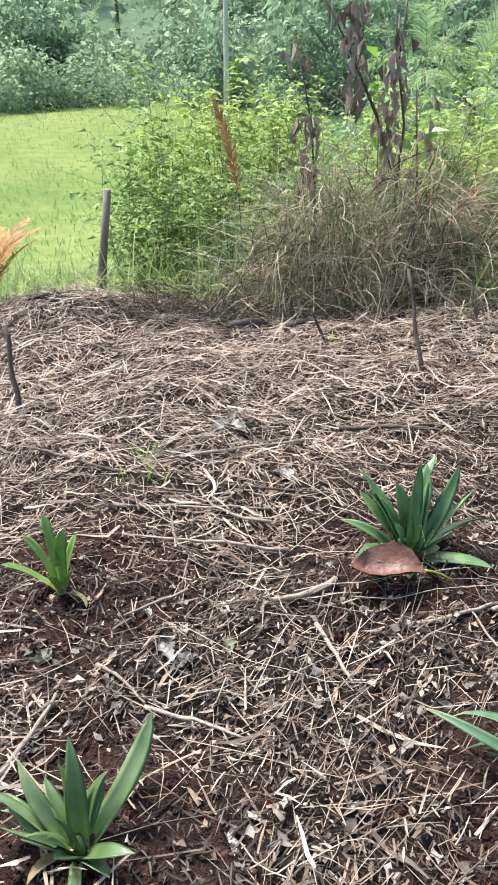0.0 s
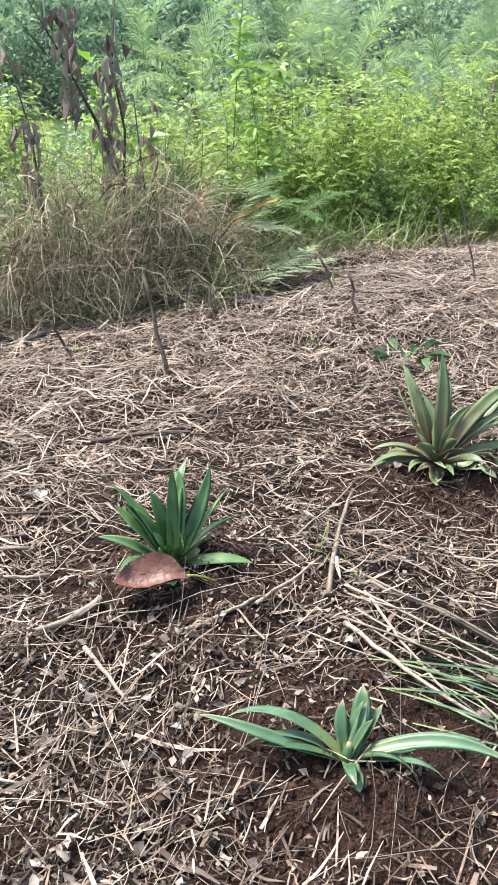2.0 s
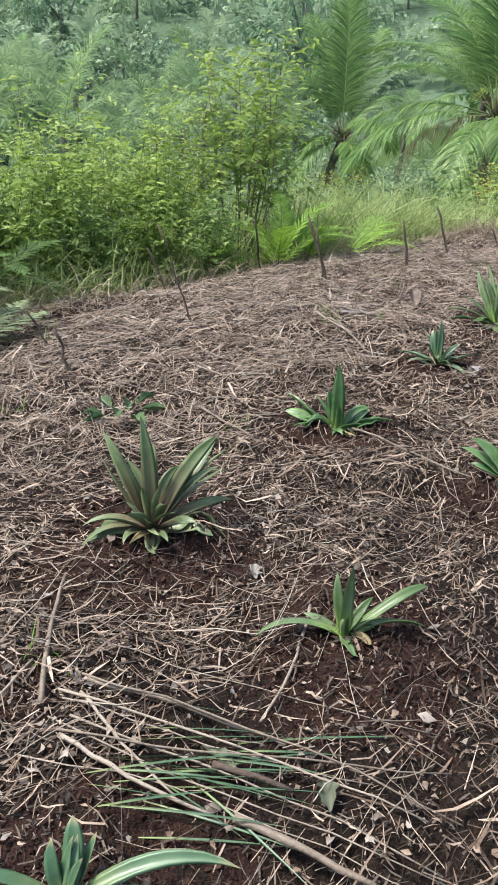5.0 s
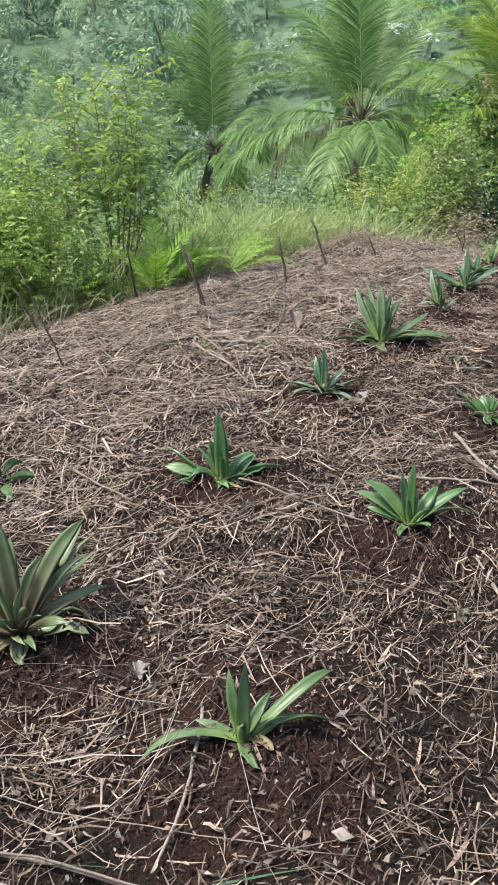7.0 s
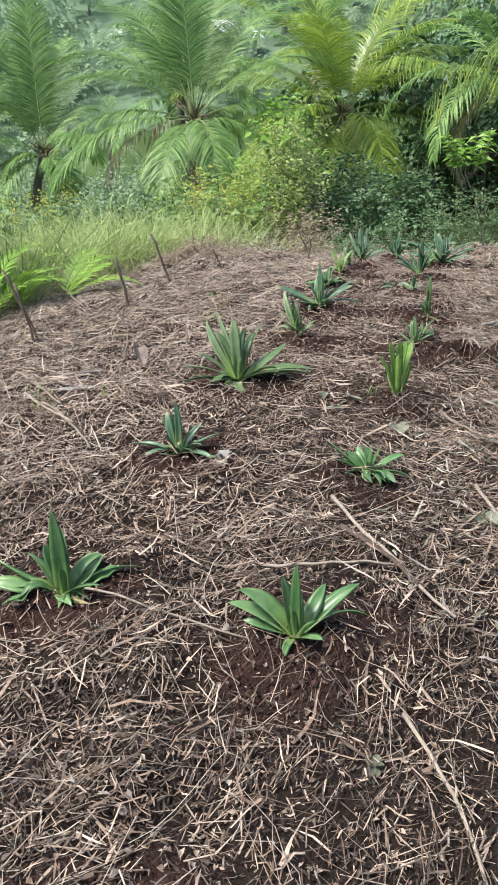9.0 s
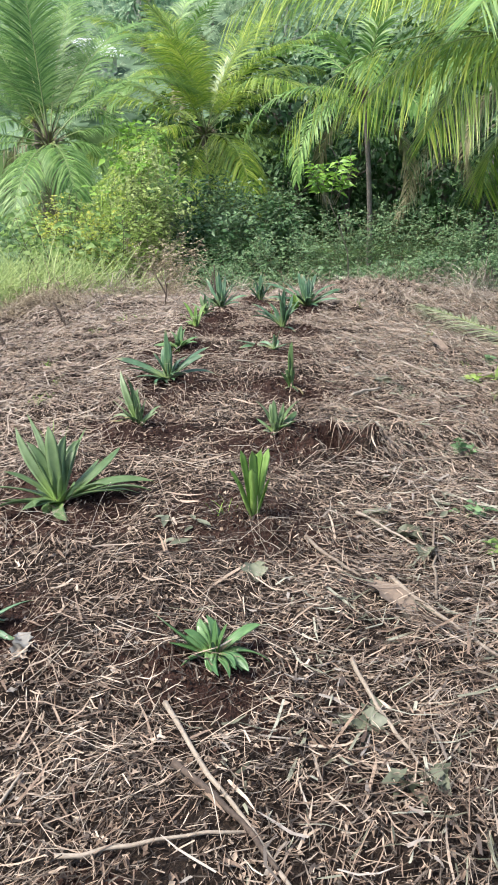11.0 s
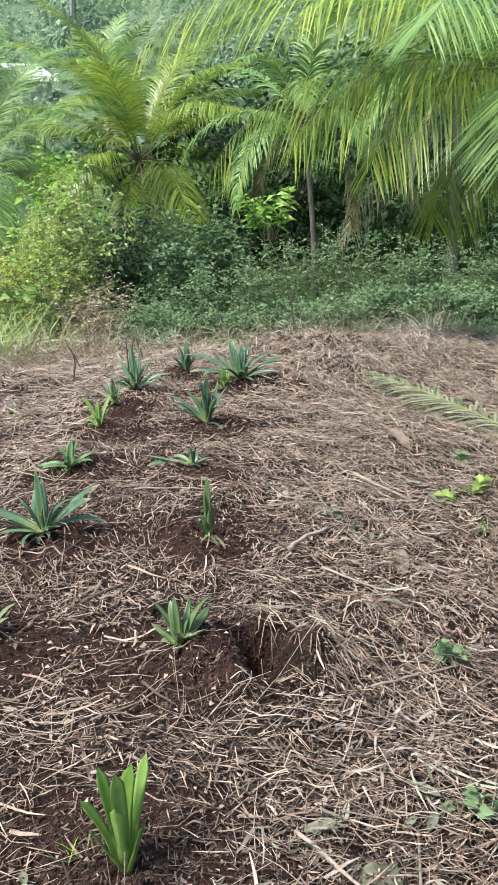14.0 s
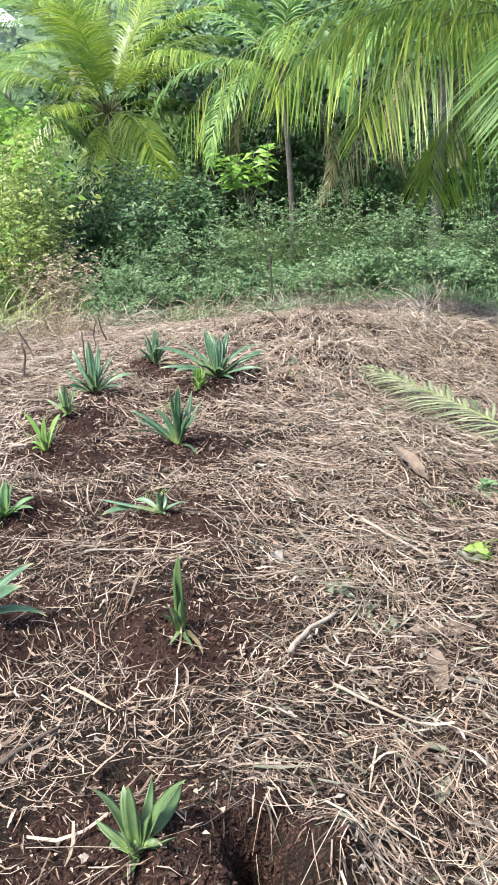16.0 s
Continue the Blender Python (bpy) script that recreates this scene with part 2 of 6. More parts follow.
M["grass"] = mat("grass blade", [(0.143, 0.209, 0.061), (0.264, 0.352, 0.116), (0.407, 0.484, 0.198)], 0.55, 8, 1, 0.0, 0.35, 0.9)
M["meadow_blade"] = mat("meadow blade", [(0.117, 0.17, 0.052), (0.171, 0.235, 0.08), (0.225, 0.285, 0.112)], 0.7, 3, 0.12, 0.0, 0.3, 0.5)
M["dry_grass"] = mat("dry grass blade", [(0.125, 0.094, 0.060), (0.285, 0.228, 0.150), (0.500, 0.425, 0.300)], 0.7, 40, 2, 0.1, 0.15, 0.9)
M["dry_pale"] = mat("pale dry stem", [(0.217, 0.165, 0.100), (0.400, 0.325, 0.205), (0.580, 0.500, 0.345)], 0.7, 40, 2, 0.1, 0.15, 0.9)
M["fern"] = mat("fern", [(0.035, 0.085, 0.018), (0.078, 0.155, 0.035), (0.145, 0.250, 0.066)], 0.5, 15, 3, 0.0, 0.3, 0.6)
M["fern_bright"] = mat("bright fern", [(0.12, 0.25, 0.025), (0.22, 0.40, 0.045), (0.33, 0.50, 0.08)], 0.5, 15, 3, 0.0, 0.35, 0.6)
M["fern_pale"] = mat("pale fern", [(0.136, 0.204, 0.08), (0.232, 0.306, 0.152), (0.336, 0.399, 0.24)], 0.55, 15, 3, 0.0, 0.2, 0.6)
M["fern_rust"] = mat("rust fern", [(0.204, 0.09, 0.03), (0.384, 0.18, 0.06), (0.528, 0.3, 0.12)], 0.65, 15, 3, 0.0, 0.25, 0.6)
M["dead_leaf"] = mat("withered leaf", [(0.120, 0.092, 0.076), (0.225, 0.182, 0.150), (0.360, 0.305, 0.255)], 0.75, 30, 4, 0.3, 0.1, 0.7)
M["red_leaf"] = mat("red brown leaf", [(0.070, 0.026, 0.018), (0.115, 0.046, 0.030), (0.165, 0.078, 0.052)], 0.5, 60, 14, 0.5, vary=0.0, spec=0.5)
M["husk"] = mat("husk", [(0.077, 0.056, 0.041), (0.135, 0.102, 0.075), (0.207, 0.162, 0.124)], 0.8, 40, 8, 0.4, vary=0.0)
M["pale_leaf"] = mat("bleached leaf", [(0.132, 0.126, 0.111), (0.204, 0.195, 0.174), (0.288, 0.279, 0.255)], 0.55, 30, 8, 0.3, vary=0.3, source="object")
M["wilted"] = mat("wilted leaf", [(0.050, 0.058, 0.034), (0.098, 0.108, 0.068), (0.160, 0.170, 0.115)], 0.55, 30, 8, 0.3, vary=0.3, source="object")
M["char"] = mat("charred wood", [(0.008, 0.008, 0.009), (0.018, 0.017, 0.018), (0.04, 0.038, 0.038)], 0.7, 30, 6, 0.6, vary=0.0)
M["metal_roof"] = mat("pale sheet roof", [(0.62, 0.64, 0.66), (0.72, 0.74, 0.76), (0.80, 0.81, 0.82)], 0.5, 4, 1, 0.05, vary=0.0)
M["wall_far"] = mat("far wall", [(0.35, 0.33, 0.30), (0.42, 0.40, 0.37), (0.48, 0.46, 0.43)], 0.8, 4, 1, 0.05, vary=0.0)

# ---- geometry tools ----
rng = np.random.default_rng(7)


def unit(v):
    return v / np.maximum(np.linalg.norm(v, axis=-1, keepdims=True), 1e-9)


class Buf:
    """Collects triangles of one mesh."""

    def __init__(self):
        self.v, self.f, self.a, self.n = [], [], [], 0

    def add(self, v, f, along=None):
        v = np.asarray(v, float).reshape(-1, 3)
        f = np.asarray(f, int)
        if f.shape[1] == 4:
            f = np.concatenate([f[:, [0, 1, 2]], f[:, [0, 2, 3]]])
        self.v.append(v)
        self.f.append(f + self.n)
        self.a.append(np.zeros(len(v)) if along is None else np.asarray(along, float))
        self.n += len(v)

    def mesh(self, name, material, smooth=True):
        v, f = np.concatenate(self.v), np.concatenate(self.f)
        me = bpy.data.meshes.new(name)
        me.vertices.add(len(v))
        me.vertices.foreach_set("co", v.astype(np.float32).ravel())
        me.loops.add(f.size)
        me.loops.foreach_set("vertex_index", f.astype(np.int32).ravel())
        me.polygons.add(len(f))
        me.polygons.foreach_set("loop_start", np.arange(0, f.size, 3, dtype=np.int32))
        me.update(calc_edges=True)
        me.polygons.foreach_set("use_smooth", np.full(len(f), smooth))
        at = me.attributes.new("along", "FLOAT", "POINT")
        at.data.foreach_set("value", np.concatenate(self.a).astype(np.float32))
        me.materials.append(material)
        me.validate()
        return me


def part(name, buf, material, parent, label="", smooth=True):
    ob = new(name, buf.mesh(name, material, smooth))
    ob.parent = parent
    return tagged(ob, label=label)


def thing(name, label, category, x=0, y=0, z=0, group="", kind=""):
    ob = new(name)
    ob.empty_display_size = 0.1
    ob.location = (x, y, z)
    return tagged(ob, label, category, group, kind)


def whole(name, buf, material, label, category, group="", kind="", smooth=True, place=(0, 0, 0)):
    ob = new(name, buf.mesh(name, material, smooth))
    ob.location = place
    return tagged(ob, label, category, group, kind)


def tube(buf, pts, radii, sides=5):
    pts = np.asarray(pts, float)
    k = len(pts)
    radii = np.broadcast_to(np.asarray(radii, float), (k,))
    d = unit(np.gradient(pts, axis=0))
    ref = np.where(np.abs(d[:, 2:3]) > 0.9, np.array([[1.0, 0, 0]]), np.array([[0, 0, 1.0]]))
    s = unit(np.cross(d, ref))
    u = np.cross(s, d)
    ang = np.arange(sides) * 2 * math.pi / sides
    ring = pts[:, None] + radii[:, None, None] * (np.cos(ang)[None, :, None] * s[:, None] + np.sin(ang)[None, :, None] * u[:, None])
    i, j = np.meshgrid(np.arange(k - 1), np.arange(sides), indexing="ij")
    a, b = i * sides + j, i * sides + (j + 1) % sides
    f = np.stack([a, b, b + sides, a + sides], -1).reshape(-1, 4)
    v = ring.reshape(-1, 3)
    caps = np.array([[0, q + 1, q] for q in range(1, sides - 1)] + [[(k - 1) * sides, (k - 1) * sides + q, (k - 1) * sides + q + 1] for q in range(1, sides - 1)])
    buf.add(v, np.concatenate([f[:, [0, 1, 2]], f[:, [0, 2, 3]], caps]), np.repeat(np.linspace(0, 1, k), sides))


def tubes(buf, P, radius, sides=3, flat=0.7):
    """Many thin tubes at once: P is n x k x 3, radius n x k."""
    n, k, _ = P.shape
    d = unit(np.gradient(P, axis=1))
    s = unit(np.cross(d, np.array([0.0, 0.05, 1.0])))
    u = np.cross(s, d)
    ang = np.arange(sides) * 2 * math.pi / sides
    ring = P[:, :, None] + radius[:, :, None, None] * (np.cos(ang)[None, None, :, None] * s[:, :, None] + flat * np.sin(ang)[None, None, :, None] * u[:, :, None])
    i, j = np.meshgrid(np.arange(k - 1), np.arange(sides), indexing="ij")
    a, b = i * sides + j, i * sides + (j + 1) % sides
    f = np.stack([a, b, b + sides, a + sides], -1).reshape(-1, 4)
    f = (f[None] + (np.arange(n) * k * sides)[:, None, None]).reshape(-1, 4)
    buf.add(ring.reshape(-1, 3), f)


def ribbons(buf, P, W, roll):
    """Many flat strips at once: P is n x k x 3, W n x k, each turned about its length by roll."""
    n, k, _ = P.shape
    d = unit(np.gradient(P, axis=1))
    s = unit(np.cross(d, np.array([0.0, 0.05, 1.0])))
    u = np.cross(s, d)
    s = s * np.cos(roll)[:, None, None] + u * np.sin(roll)[:, None, None]
    W = W * np.interp(np.linspace(0, 1, k), [0, 0.3, 0.65, 1], [0.75, 1.1, 1.0, 0.35])[None]
    v = np.stack([P + s * W[..., None] / 2, P - s * W[..., None] / 2], 2).reshape(-1, 3)
    j = np.arange(k - 1) * 2
    f = np.stack([j, j + 1, j + 3, j + 2], -1)
    buf.add(v, (f[None] + (np.arange(n) * 2 * k)[:, None, None]).reshape(-1, 4))


def leaves(buf, P, d, L, W, droop=0.25, curl=0.18, flat=0.6):
    """Many folded pointed leaves: base P, direction d, length L, width W."""
    n = len(P)
    d = unit(d)
    up = np.array([0, 0, 1.0]) + rng.normal(0, flat, (n, 3))
    s = unit(np.cross(d, up))
    nn = np.cross(s, d)
    L, W = np.broadcast_to(L, n)[:, None], np.broadcast_to(W, n)[:, None]
    down = np.array([0, 0, -1.0]) * L * droop
    v = np.stack([P, P + d * L * 0.42 + s * W / 2 + nn * W * curl + down * 0.2, P + d * L * 0.45 + down * 0.25, P + d * L * 0.42 - s * W / 2 + nn * W * curl + down * 0.2, P + d * L + down], 1)
    f = np.array([[0, 2, 1], [0, 3, 2], [1, 2, 4], [2, 3, 4]])
    buf.add(v.reshape(-1, 3), (f[None] + (np.arange(n) * 5)[:, None, None]).reshape(-1, 3), np.tile([0, 0.4, 0.45, 0.4, 1], n))


def blades(buf, P, az, el, L, W, bend, k=5):
    """Many narrow arching blades, folded along the middle."""
    n = len(P)
    s = np.linspace(0, 1, k)
    e = el[:, None] - bend[:, None] * s[None] ** 1.3
    step = L[:, None] / (k - 1)
    h = np.stack([np.cos(az), np.sin(az)], -1)
    dx = np.cos(e) * step
    dz = np.sin(e) * step
    r = np.cumsum(dx, 1) - dx[:, :1]
    z = np.cumsum(dz, 1) - dz[:, :1]
    c = P[:, None] + np.concatenate([h[:, None] * r[..., None], z[..., None]], -1)
    side = np.stack([-h[:, 1], h[:, 0], np.zeros(n)], -1)
    tw = rng.normal(0, 0.5, n)
    side = side * np.cos(tw)[:, None] + np.stack([np.zeros(n), np.zeros(n), np.sin(tw)], -1)
    prof = np.clip(np.sin(np.pi * (0.15 + 0.85 * s)), 0.02, 1)[None] * W[:, None] / 2
    a, b = c + side[:, None] * prof[..., None], c - side[:, None] * prof[..., None]
    mid = c.copy(); mid[..., 2] -= prof * 0.5
    v = np.stack([a, mid, b], 2).reshape(-1, 3)
    i = np.arange(k - 1) * 3
    f = np.concatenate([np.stack([i, i + 1, i + 4, i + 3], -1), np.stack([i + 1, i + 2, i + 5, i + 4], -1)])
    buf.add(v, (f[None] + (np.arange(n) * 3 * k)[:, None, None]).reshape(-1, 4), np.tile(np.repeat(s, 3), n))


def lattice(x, y, seed):
    """Smooth value noise in 0..1."""
    xi, yi = np.floor(x), np.floor(y)
    fx, fy = x - xi, y - yi
    fx, fy = fx * fx * (3 - 2 * fx), fy * fy * (3 - 2 * fy)
    h = lambda a, b: (np.sin(a * 127.1 + b * 311.7 + seed * 74.7) * 43758.5453) % 1.0
    return (h(xi, yi) * (1 - fx) + h(xi + 1, yi) * fx) * (1 - fy) + (h(xi, yi + 1) * (1 - fx) + h(xi + 1, yi + 1) * fx) * fy


# ---- the lie of the land ----
PLOT_C = (2.5, 1.5)


def crest(x, y):
    u = 0.87 * x + 0.48 * y
    return -0.0586 + 0.0015 * x + 0.0742 * y - 0.0143 * x * x + 0.025 * x * y - 0.0321 * y * y - 0.007 * np.maximum(0, u - 8) ** 2 + 0.073 * np.exp(-((x - 6.52) / 3.22) ** 2 - ((y - 9.57) / 1.03) ** 2) + 0.34 * np.exp(-((x + 1.5) / 1.0) ** 2 - ((y - 5.5) / 0.9) ** 2) + 0.10 * np.exp(-((x - 2.3) / 1.0) ** 2 - ((y - 6.4) / 0.7) ** 2) + 0.34 * np.exp(-((x - 14.14) ** 2 + (y - 4.4) ** 2) / 4.6) + 0.34 * np.exp(-((x - 14.9) ** 2 + (y - 2.9) ** 2) / 4.0)


def land(x, y):
    """Height of the ground: a convex spur that falls into a valley, and wooded hills beyond."""
    x, y = np.asarray(x, float), np.asarray(y, float)
    dx, dy = x - PLOT_C[0], y - PLOT_C[1]
    r = np.hypot(dx, dy) + 1e-6
    az = np.degrees(np.arctan2(x, y + 1e-6))
    right = np.clip((az - 20) / 35, 0, 1)
    r0 = 5.98 + 5.7 * right
    q = np.minimum(r, r0) / r
    xs, ys = PLOT_C[0] + dx * q, PLOT_C[1] + dy * q
    z0 = crest(xs, ys)
    g = (crest(xs + 0.01 * dx / r, ys + 0.01 * dy / r) - z0) / 0.01
    z = z0 + np.clip(g, -0.304, -0.02) * (r - np.minimum(r, r0))
    floor = -8.5 + 3.3 * np.clip((az - 35) / 20, 0, 1)
    z = np.where(z < floor + 1, floor + np.exp(np.minimum(z - floor - 1, 0)), z)
    far = np.hypot(x, y)
    z = z + np.clip(far - 82 + 12 * right, 0, 170) ** 1.08 * 0.24
    return z + (lattice(x / 9, y / 9, 3) - 0.5) * np.clip((far - 18) / 30, 0, 1) * 1.2


HEAPS = []   # soil mounds round the plants: x, y, radius, height


GRID = dict(x0=-3.6, y0=-2.8, step=0.02, nx=1060, ny=600, z=None)


def lay_relief():
    """Clods, dug soil and small unevenness of the plot, once over a fine grid."""
    st = GRID["step"]
    x, y = np.meshgrid(GRID["x0"] + st * np.arange(GRID["nx"]), GRID["y0"] + st * np.arange(GRID["ny"]), indexing="ij")
    z = (lattice(x * 2.1, y * 2.1, 1) - 0.5) * 0.045 + (lattice(x * 5, y * 5, 2) - 0.5) * 0.045 + (lattice(x * 11, y * 11, 7) - 0.5) * 0.030 + (lattice(x * 23, y * 23, 5) - 0.5) * 0.016
    lumps = 0.5 * lattice(x * 25, y * 25, 8) + 0.5 * lattice(x * 13, y * 13, 15)
    crumbs = lattice(x * 43, y * 43, 9) - 0.5
    for hx, hy, hr, hh in HEAPS:
        i0, i1 = (int((hx + q * 3 * hr - GRID["x0"]) / st) for q in (-1, 1))
        j0, j1 = (int((hy + q * 3 * hr - GRID["y0"]) / st) for q in (-1, 1))
        w = np.s_[max(i0, 0):max(i1, 0), max(j0, 0):max(j1, 0)]
        d2 = ((x[w] - hx) ** 2 + (y[w] - hy) ** 2) / hr ** 2
        z[w] += hh * np.exp(-d2) * (0.4 + 1.2 * lumps[w]) + (0.022 if hh > 0 else 0.004) * np.exp(-0.6 * d2) * crumbs[w]
    GRID["z"] = z


def relief(x, y):
    if GRID["z"] is None:
        lay_relief()
    u = np.clip((x - GRID["x0"]) / GRID["step"], 0, GRID["nx"] - 1.001)
    v = np.clip((y - GRID["y0"]) / GRID["step"], 0, GRID["ny"] - 1.001)
    i, j = u.astype(int), v.astype(int)
    fu, fv, z = u - i, v - j, GRID["z"]
    return (z[i, j] * (1 - fu) + z[i + 1, j] * fu) * (1 - fv) + (z[i, j + 1] * (1 - fu) + z[i + 1, j + 1] * fu) * fv


def ground(x, y):
    return land(x, y) + relief(np.asarray(x, float), np.asarray(y, float))


def gz(x, y):
    return float(ground(np.array([x]), np.array([y]))[0])


def edge_y(x):
    """Far border of the mulched plot."""
    return np.interp(x, [-4, -1.2, -0.3, 1.2, 1.6, 2.2, 3.6, 5.0, 6.4, 8.0, 9.6, 11.5, 13.2, 15.0, 17, 20], [6.2, 5.9, 5.2, 4.75, 5.3, 6.2, 6.7, 7.2, 7.6, 8.0, 8.6, 8.9, 8.6, 8.0, 7.0, 5.0])


def in_plot(x, y):
    return (y < edge_y(x) + 0.25 * (lattice(x * 3, y * 3, 11) - 0.5)) & (x < 17.6) & (y > -2.6 + 0.2 * x + 1.2 * (lattice(x * 0.9, y * 0.9, 12) - 0.5)) & (x > -3.4 + 0.8 * (lattice(x, y, 13) - 0.5))

# ---- the plants' places: name, x, y, heading of their leaves, blade material, leaves (azimuth, rise, length, width, bend) ----
PINEAPPLES = []


def slip(*facts):
    PINEAPPLES.append(facts)


slip("deep green young pineapple plant with upright glossy blades", 0.385, 1.92, 0, "leaf_deep", [(172, 38, .22, .035, 35), (160, 52, .26, .042, 10), (148, 60, .29, .045, 12), (112, 72, .22, .04, 5), (92, 76, .27, .045, 5), (78, 72, .30, .042, 50), (58, 62, .26, .045, 8), (38, 48, .29, .05, 2), (28, 36, .26, .045, 10), (352, 8, .21, .05, 25), (195, 30, .2, .035, 30), (235, 50, .15, .045, 10), (285, 62, .16, .045, 5), (255, 20, .12, .04, 60), (330, 55, .16, .04, 10)])
slip("small light green pineapple slip with bundled narrow leaves", -0.54, 1.82, 0, "leaf_lime", [(118, 64, .21, .03, 2), (140, 52, .18, .028, 2), (95, 70, .17, .035, 5), (70, 66, .16, .026, 2), (160, 30, .17, .024, 10), (250, 60, .11, .03, 10), (300, 66, .13, .03, 5)])
slip("fresh green pineapple plant with long curling leaves", -0.34, 1.03, 0, "leaf_fresh", [(170, 42, .26, .04, 45), (160, 48, .2, .038, 25), (95, 74, .23, .045, 8), (42, 40, .27, .042, 4), (70, 66, .16, .04, 10), (140, 62, .15, .035, 60), (320, 40, .14, .045, 30), (250, 50, .13, .042, 20), (200, 50, .16, .042, 30)])
slip("sprawling pineapple plant with long arching leaves lying outward", 0.60, 1.19, -20, "leaf_blue", [(165, 46, .28, .036, 75), (172, 34, .24, .032, 60), (186, 16, .32, .030, 35), (196, 32, .2, .034, 50), (62, 52, .15, .045, 3), (40, 48, .13, .036, 5), (8, 24, .33, .038, 36), (352, 14, .2, .034, 60), (5, 10, .22, .022, 45), (285, 20, .09, .034, 60), (120, 60, .12, .03, 20)])
slip("large pineapple plant with broad leaves and bronze base", 1.335, 2.25, -27, "leaf_bronze", [(146, 62, 0.353, 0.050, 6), (158, 52, 0.298, 0.040, 8), (96, 74, 0.372, 0.055, 6), (75, 70, 0.279, 0.040, 29), (36, 56, 0.372, 0.050, 8), (30, 50, 0.372, 0.042, 12), (22, 46, 0.353, 0.042, 22), (14, 26, 0.279, 0.045, 33), (4, 20, 0.251, 0.042, 58), (340, 12, 0.205, 0.040, 58), (182, 22, 0.242, 0.045, 63), (190, 12, 0.205, 0.034, 53), (205, 30, 0.186, 0.040, 68), (165, 30, 0.223, 0.034, 58), (262, 8, 0.149, 0.040, 83), (240, 50, 0.149, 0.050, 19), (300, 62, 0.186, 0.035, 24), (108, 66, 0.242, 0.034, 24), (320, 40, 0.186, 0.040, 38)])
slip("deep green pineapple plant with one tall centre blade", 2.42, 2.66, -38, "leaf_deep", [(88, 80, .29, 0.060, 2), (70, 72, .22, 0.054, 5), (168, 30, .26, 0.066, 12), (176, 20, .23, 0.060, 15), (190, 10, .16, 0.043, 15), (135, 52, .18, 0.050, 6), (18, 22, .25, 0.060, 8), (8, 14, .2, 0.054, 10), (262, 18, .13, 0.054, 60), (290, 10, .12, 0.054, 55), (45, 45, .18, 0.041, 50), (120, 66, .18, 0.048, 5), (310, 40, .16, 0.054, 25)])
slip("pale green pineapple slip with two long side leaves", 1.545, 1.54, -38, "leaf_fresh", [(90, 74, .2, .04, 0), (118, 66, .17, .036, 10), (182, 26, .25, .034, 50), (20, 30, .28, .034, 42), (14, 22, .22, .045, 30), (50, 46, .13, .034, 8), (268, 12, .12, .034, 65), (160, 25, .12, .03, 20)])
slip("small dull green pineapple plant among dry straw", 3.46, 3.11, -46, "leaf_blue", [(85, 76, .24, .036, 2), (108, 70, .19, .034, 4), (128, 60, .19, .034, 6), (178, 22, .22, .03, 40), (190, 14, .16, .03, 40), (12, 24, .24, .034, 45), (350, 14, .18, .03, 40), (250, 40, .13, .034, 30), (300, 36, .15, .034, 30), (40, 46, .16, .03, 20)])
slip("large pineapple plant with many spreading leaves", 4.37, 3.51, -46, "leaf_fresh", [(142, 46, 0.38, 0.056, 4), (165, 30, 0.34, 0.043, 38), (118, 62, 0.30, 0.050, 5), (95, 74, 0.34, 0.062, 4), (84, 66, 0.30, 0.056, 30), (52, 52, 0.36, 0.056, 6), (22, 26, 0.40, 0.062, 18), (10, 20, 0.42, 0.056, 26), (2, 10, 0.40, 0.056, 22), (186, 10, 0.32, 0.062, 30), (262, 14, 0.22, 0.056, 60), (235, 36, 0.22, 0.053, 30), (300, 42, 0.26, 0.056, 26), (330, 26, 0.30, 0.053, 36), (105, 50, 0.42, 0.037, 10), (70, 60, 0.30, 0.043, 30)])
slip("deep green pineapple plant with folded broad blades", 2.66, 1.93, -46, "leaf_deep", [(148, 46, 0.22, 0.069, 6), (160, 34, 0.22, 0.062, 30), (122, 64, 0.18, 0.062, 5), (84, 78, 0.23, 0.035, 0), (70, 66, 0.15, 0.037, 8), (26, 30, 0.24, 0.053, 26), (18, 36, 0.22, 0.056, 40), (40, 44, 0.18, 0.053, 40), (290, 30, 0.11, 0.050, 30), (180, 30, 0.16, 0.037, 30)])
slip("low rosette of short dark pineapple leaves", 3.73, 2.33, -46, "leaf_deep", [(168, 34, .22, .04, 5), (110, 50, .12, .036, 10), (70, 46, .14, .034, 40), (20, 24, .18, .036, 35), (350, 12, .18, .034, 35), (205, 26, .13, .034, 40), (250, 20, .12, .036, 50), (290, 24, .12, .034, 45), (320, 20, .14, .036, 40), (140, 46, .12, .03, 20)])
slip("upright light green pineapple slip with bundled leaves", 4.64, 2.695, -60, "leaf_lime", [(100, 82, .31, .045, 2), (130, 72, .30, .04, 2), (78, 78, .3, .045, 2), (58, 68, .30, .036, 3), (150, 64, .24, .034, 4), (270, 74, .26, .042, 4), (330, 70, .24, .036, 4), (220, 70, .24, .036, 5), (95, 84, .28, .036, 0)])
slip("light green pineapple slip leaning over the straw", 5.32, 3.78, -60, "leaf_fresh", [(140, 54, .32, .05, 12), (125, 64, .28, .045, 5), (95, 72, .2, .036, 5), (40, 40, .16, .03, 20), (170, 50, .2, .034, 20), (280, 60, .14, .034, 10), (340, 46, .13, .03, 20), (230, 54, .14, .03, 10)])
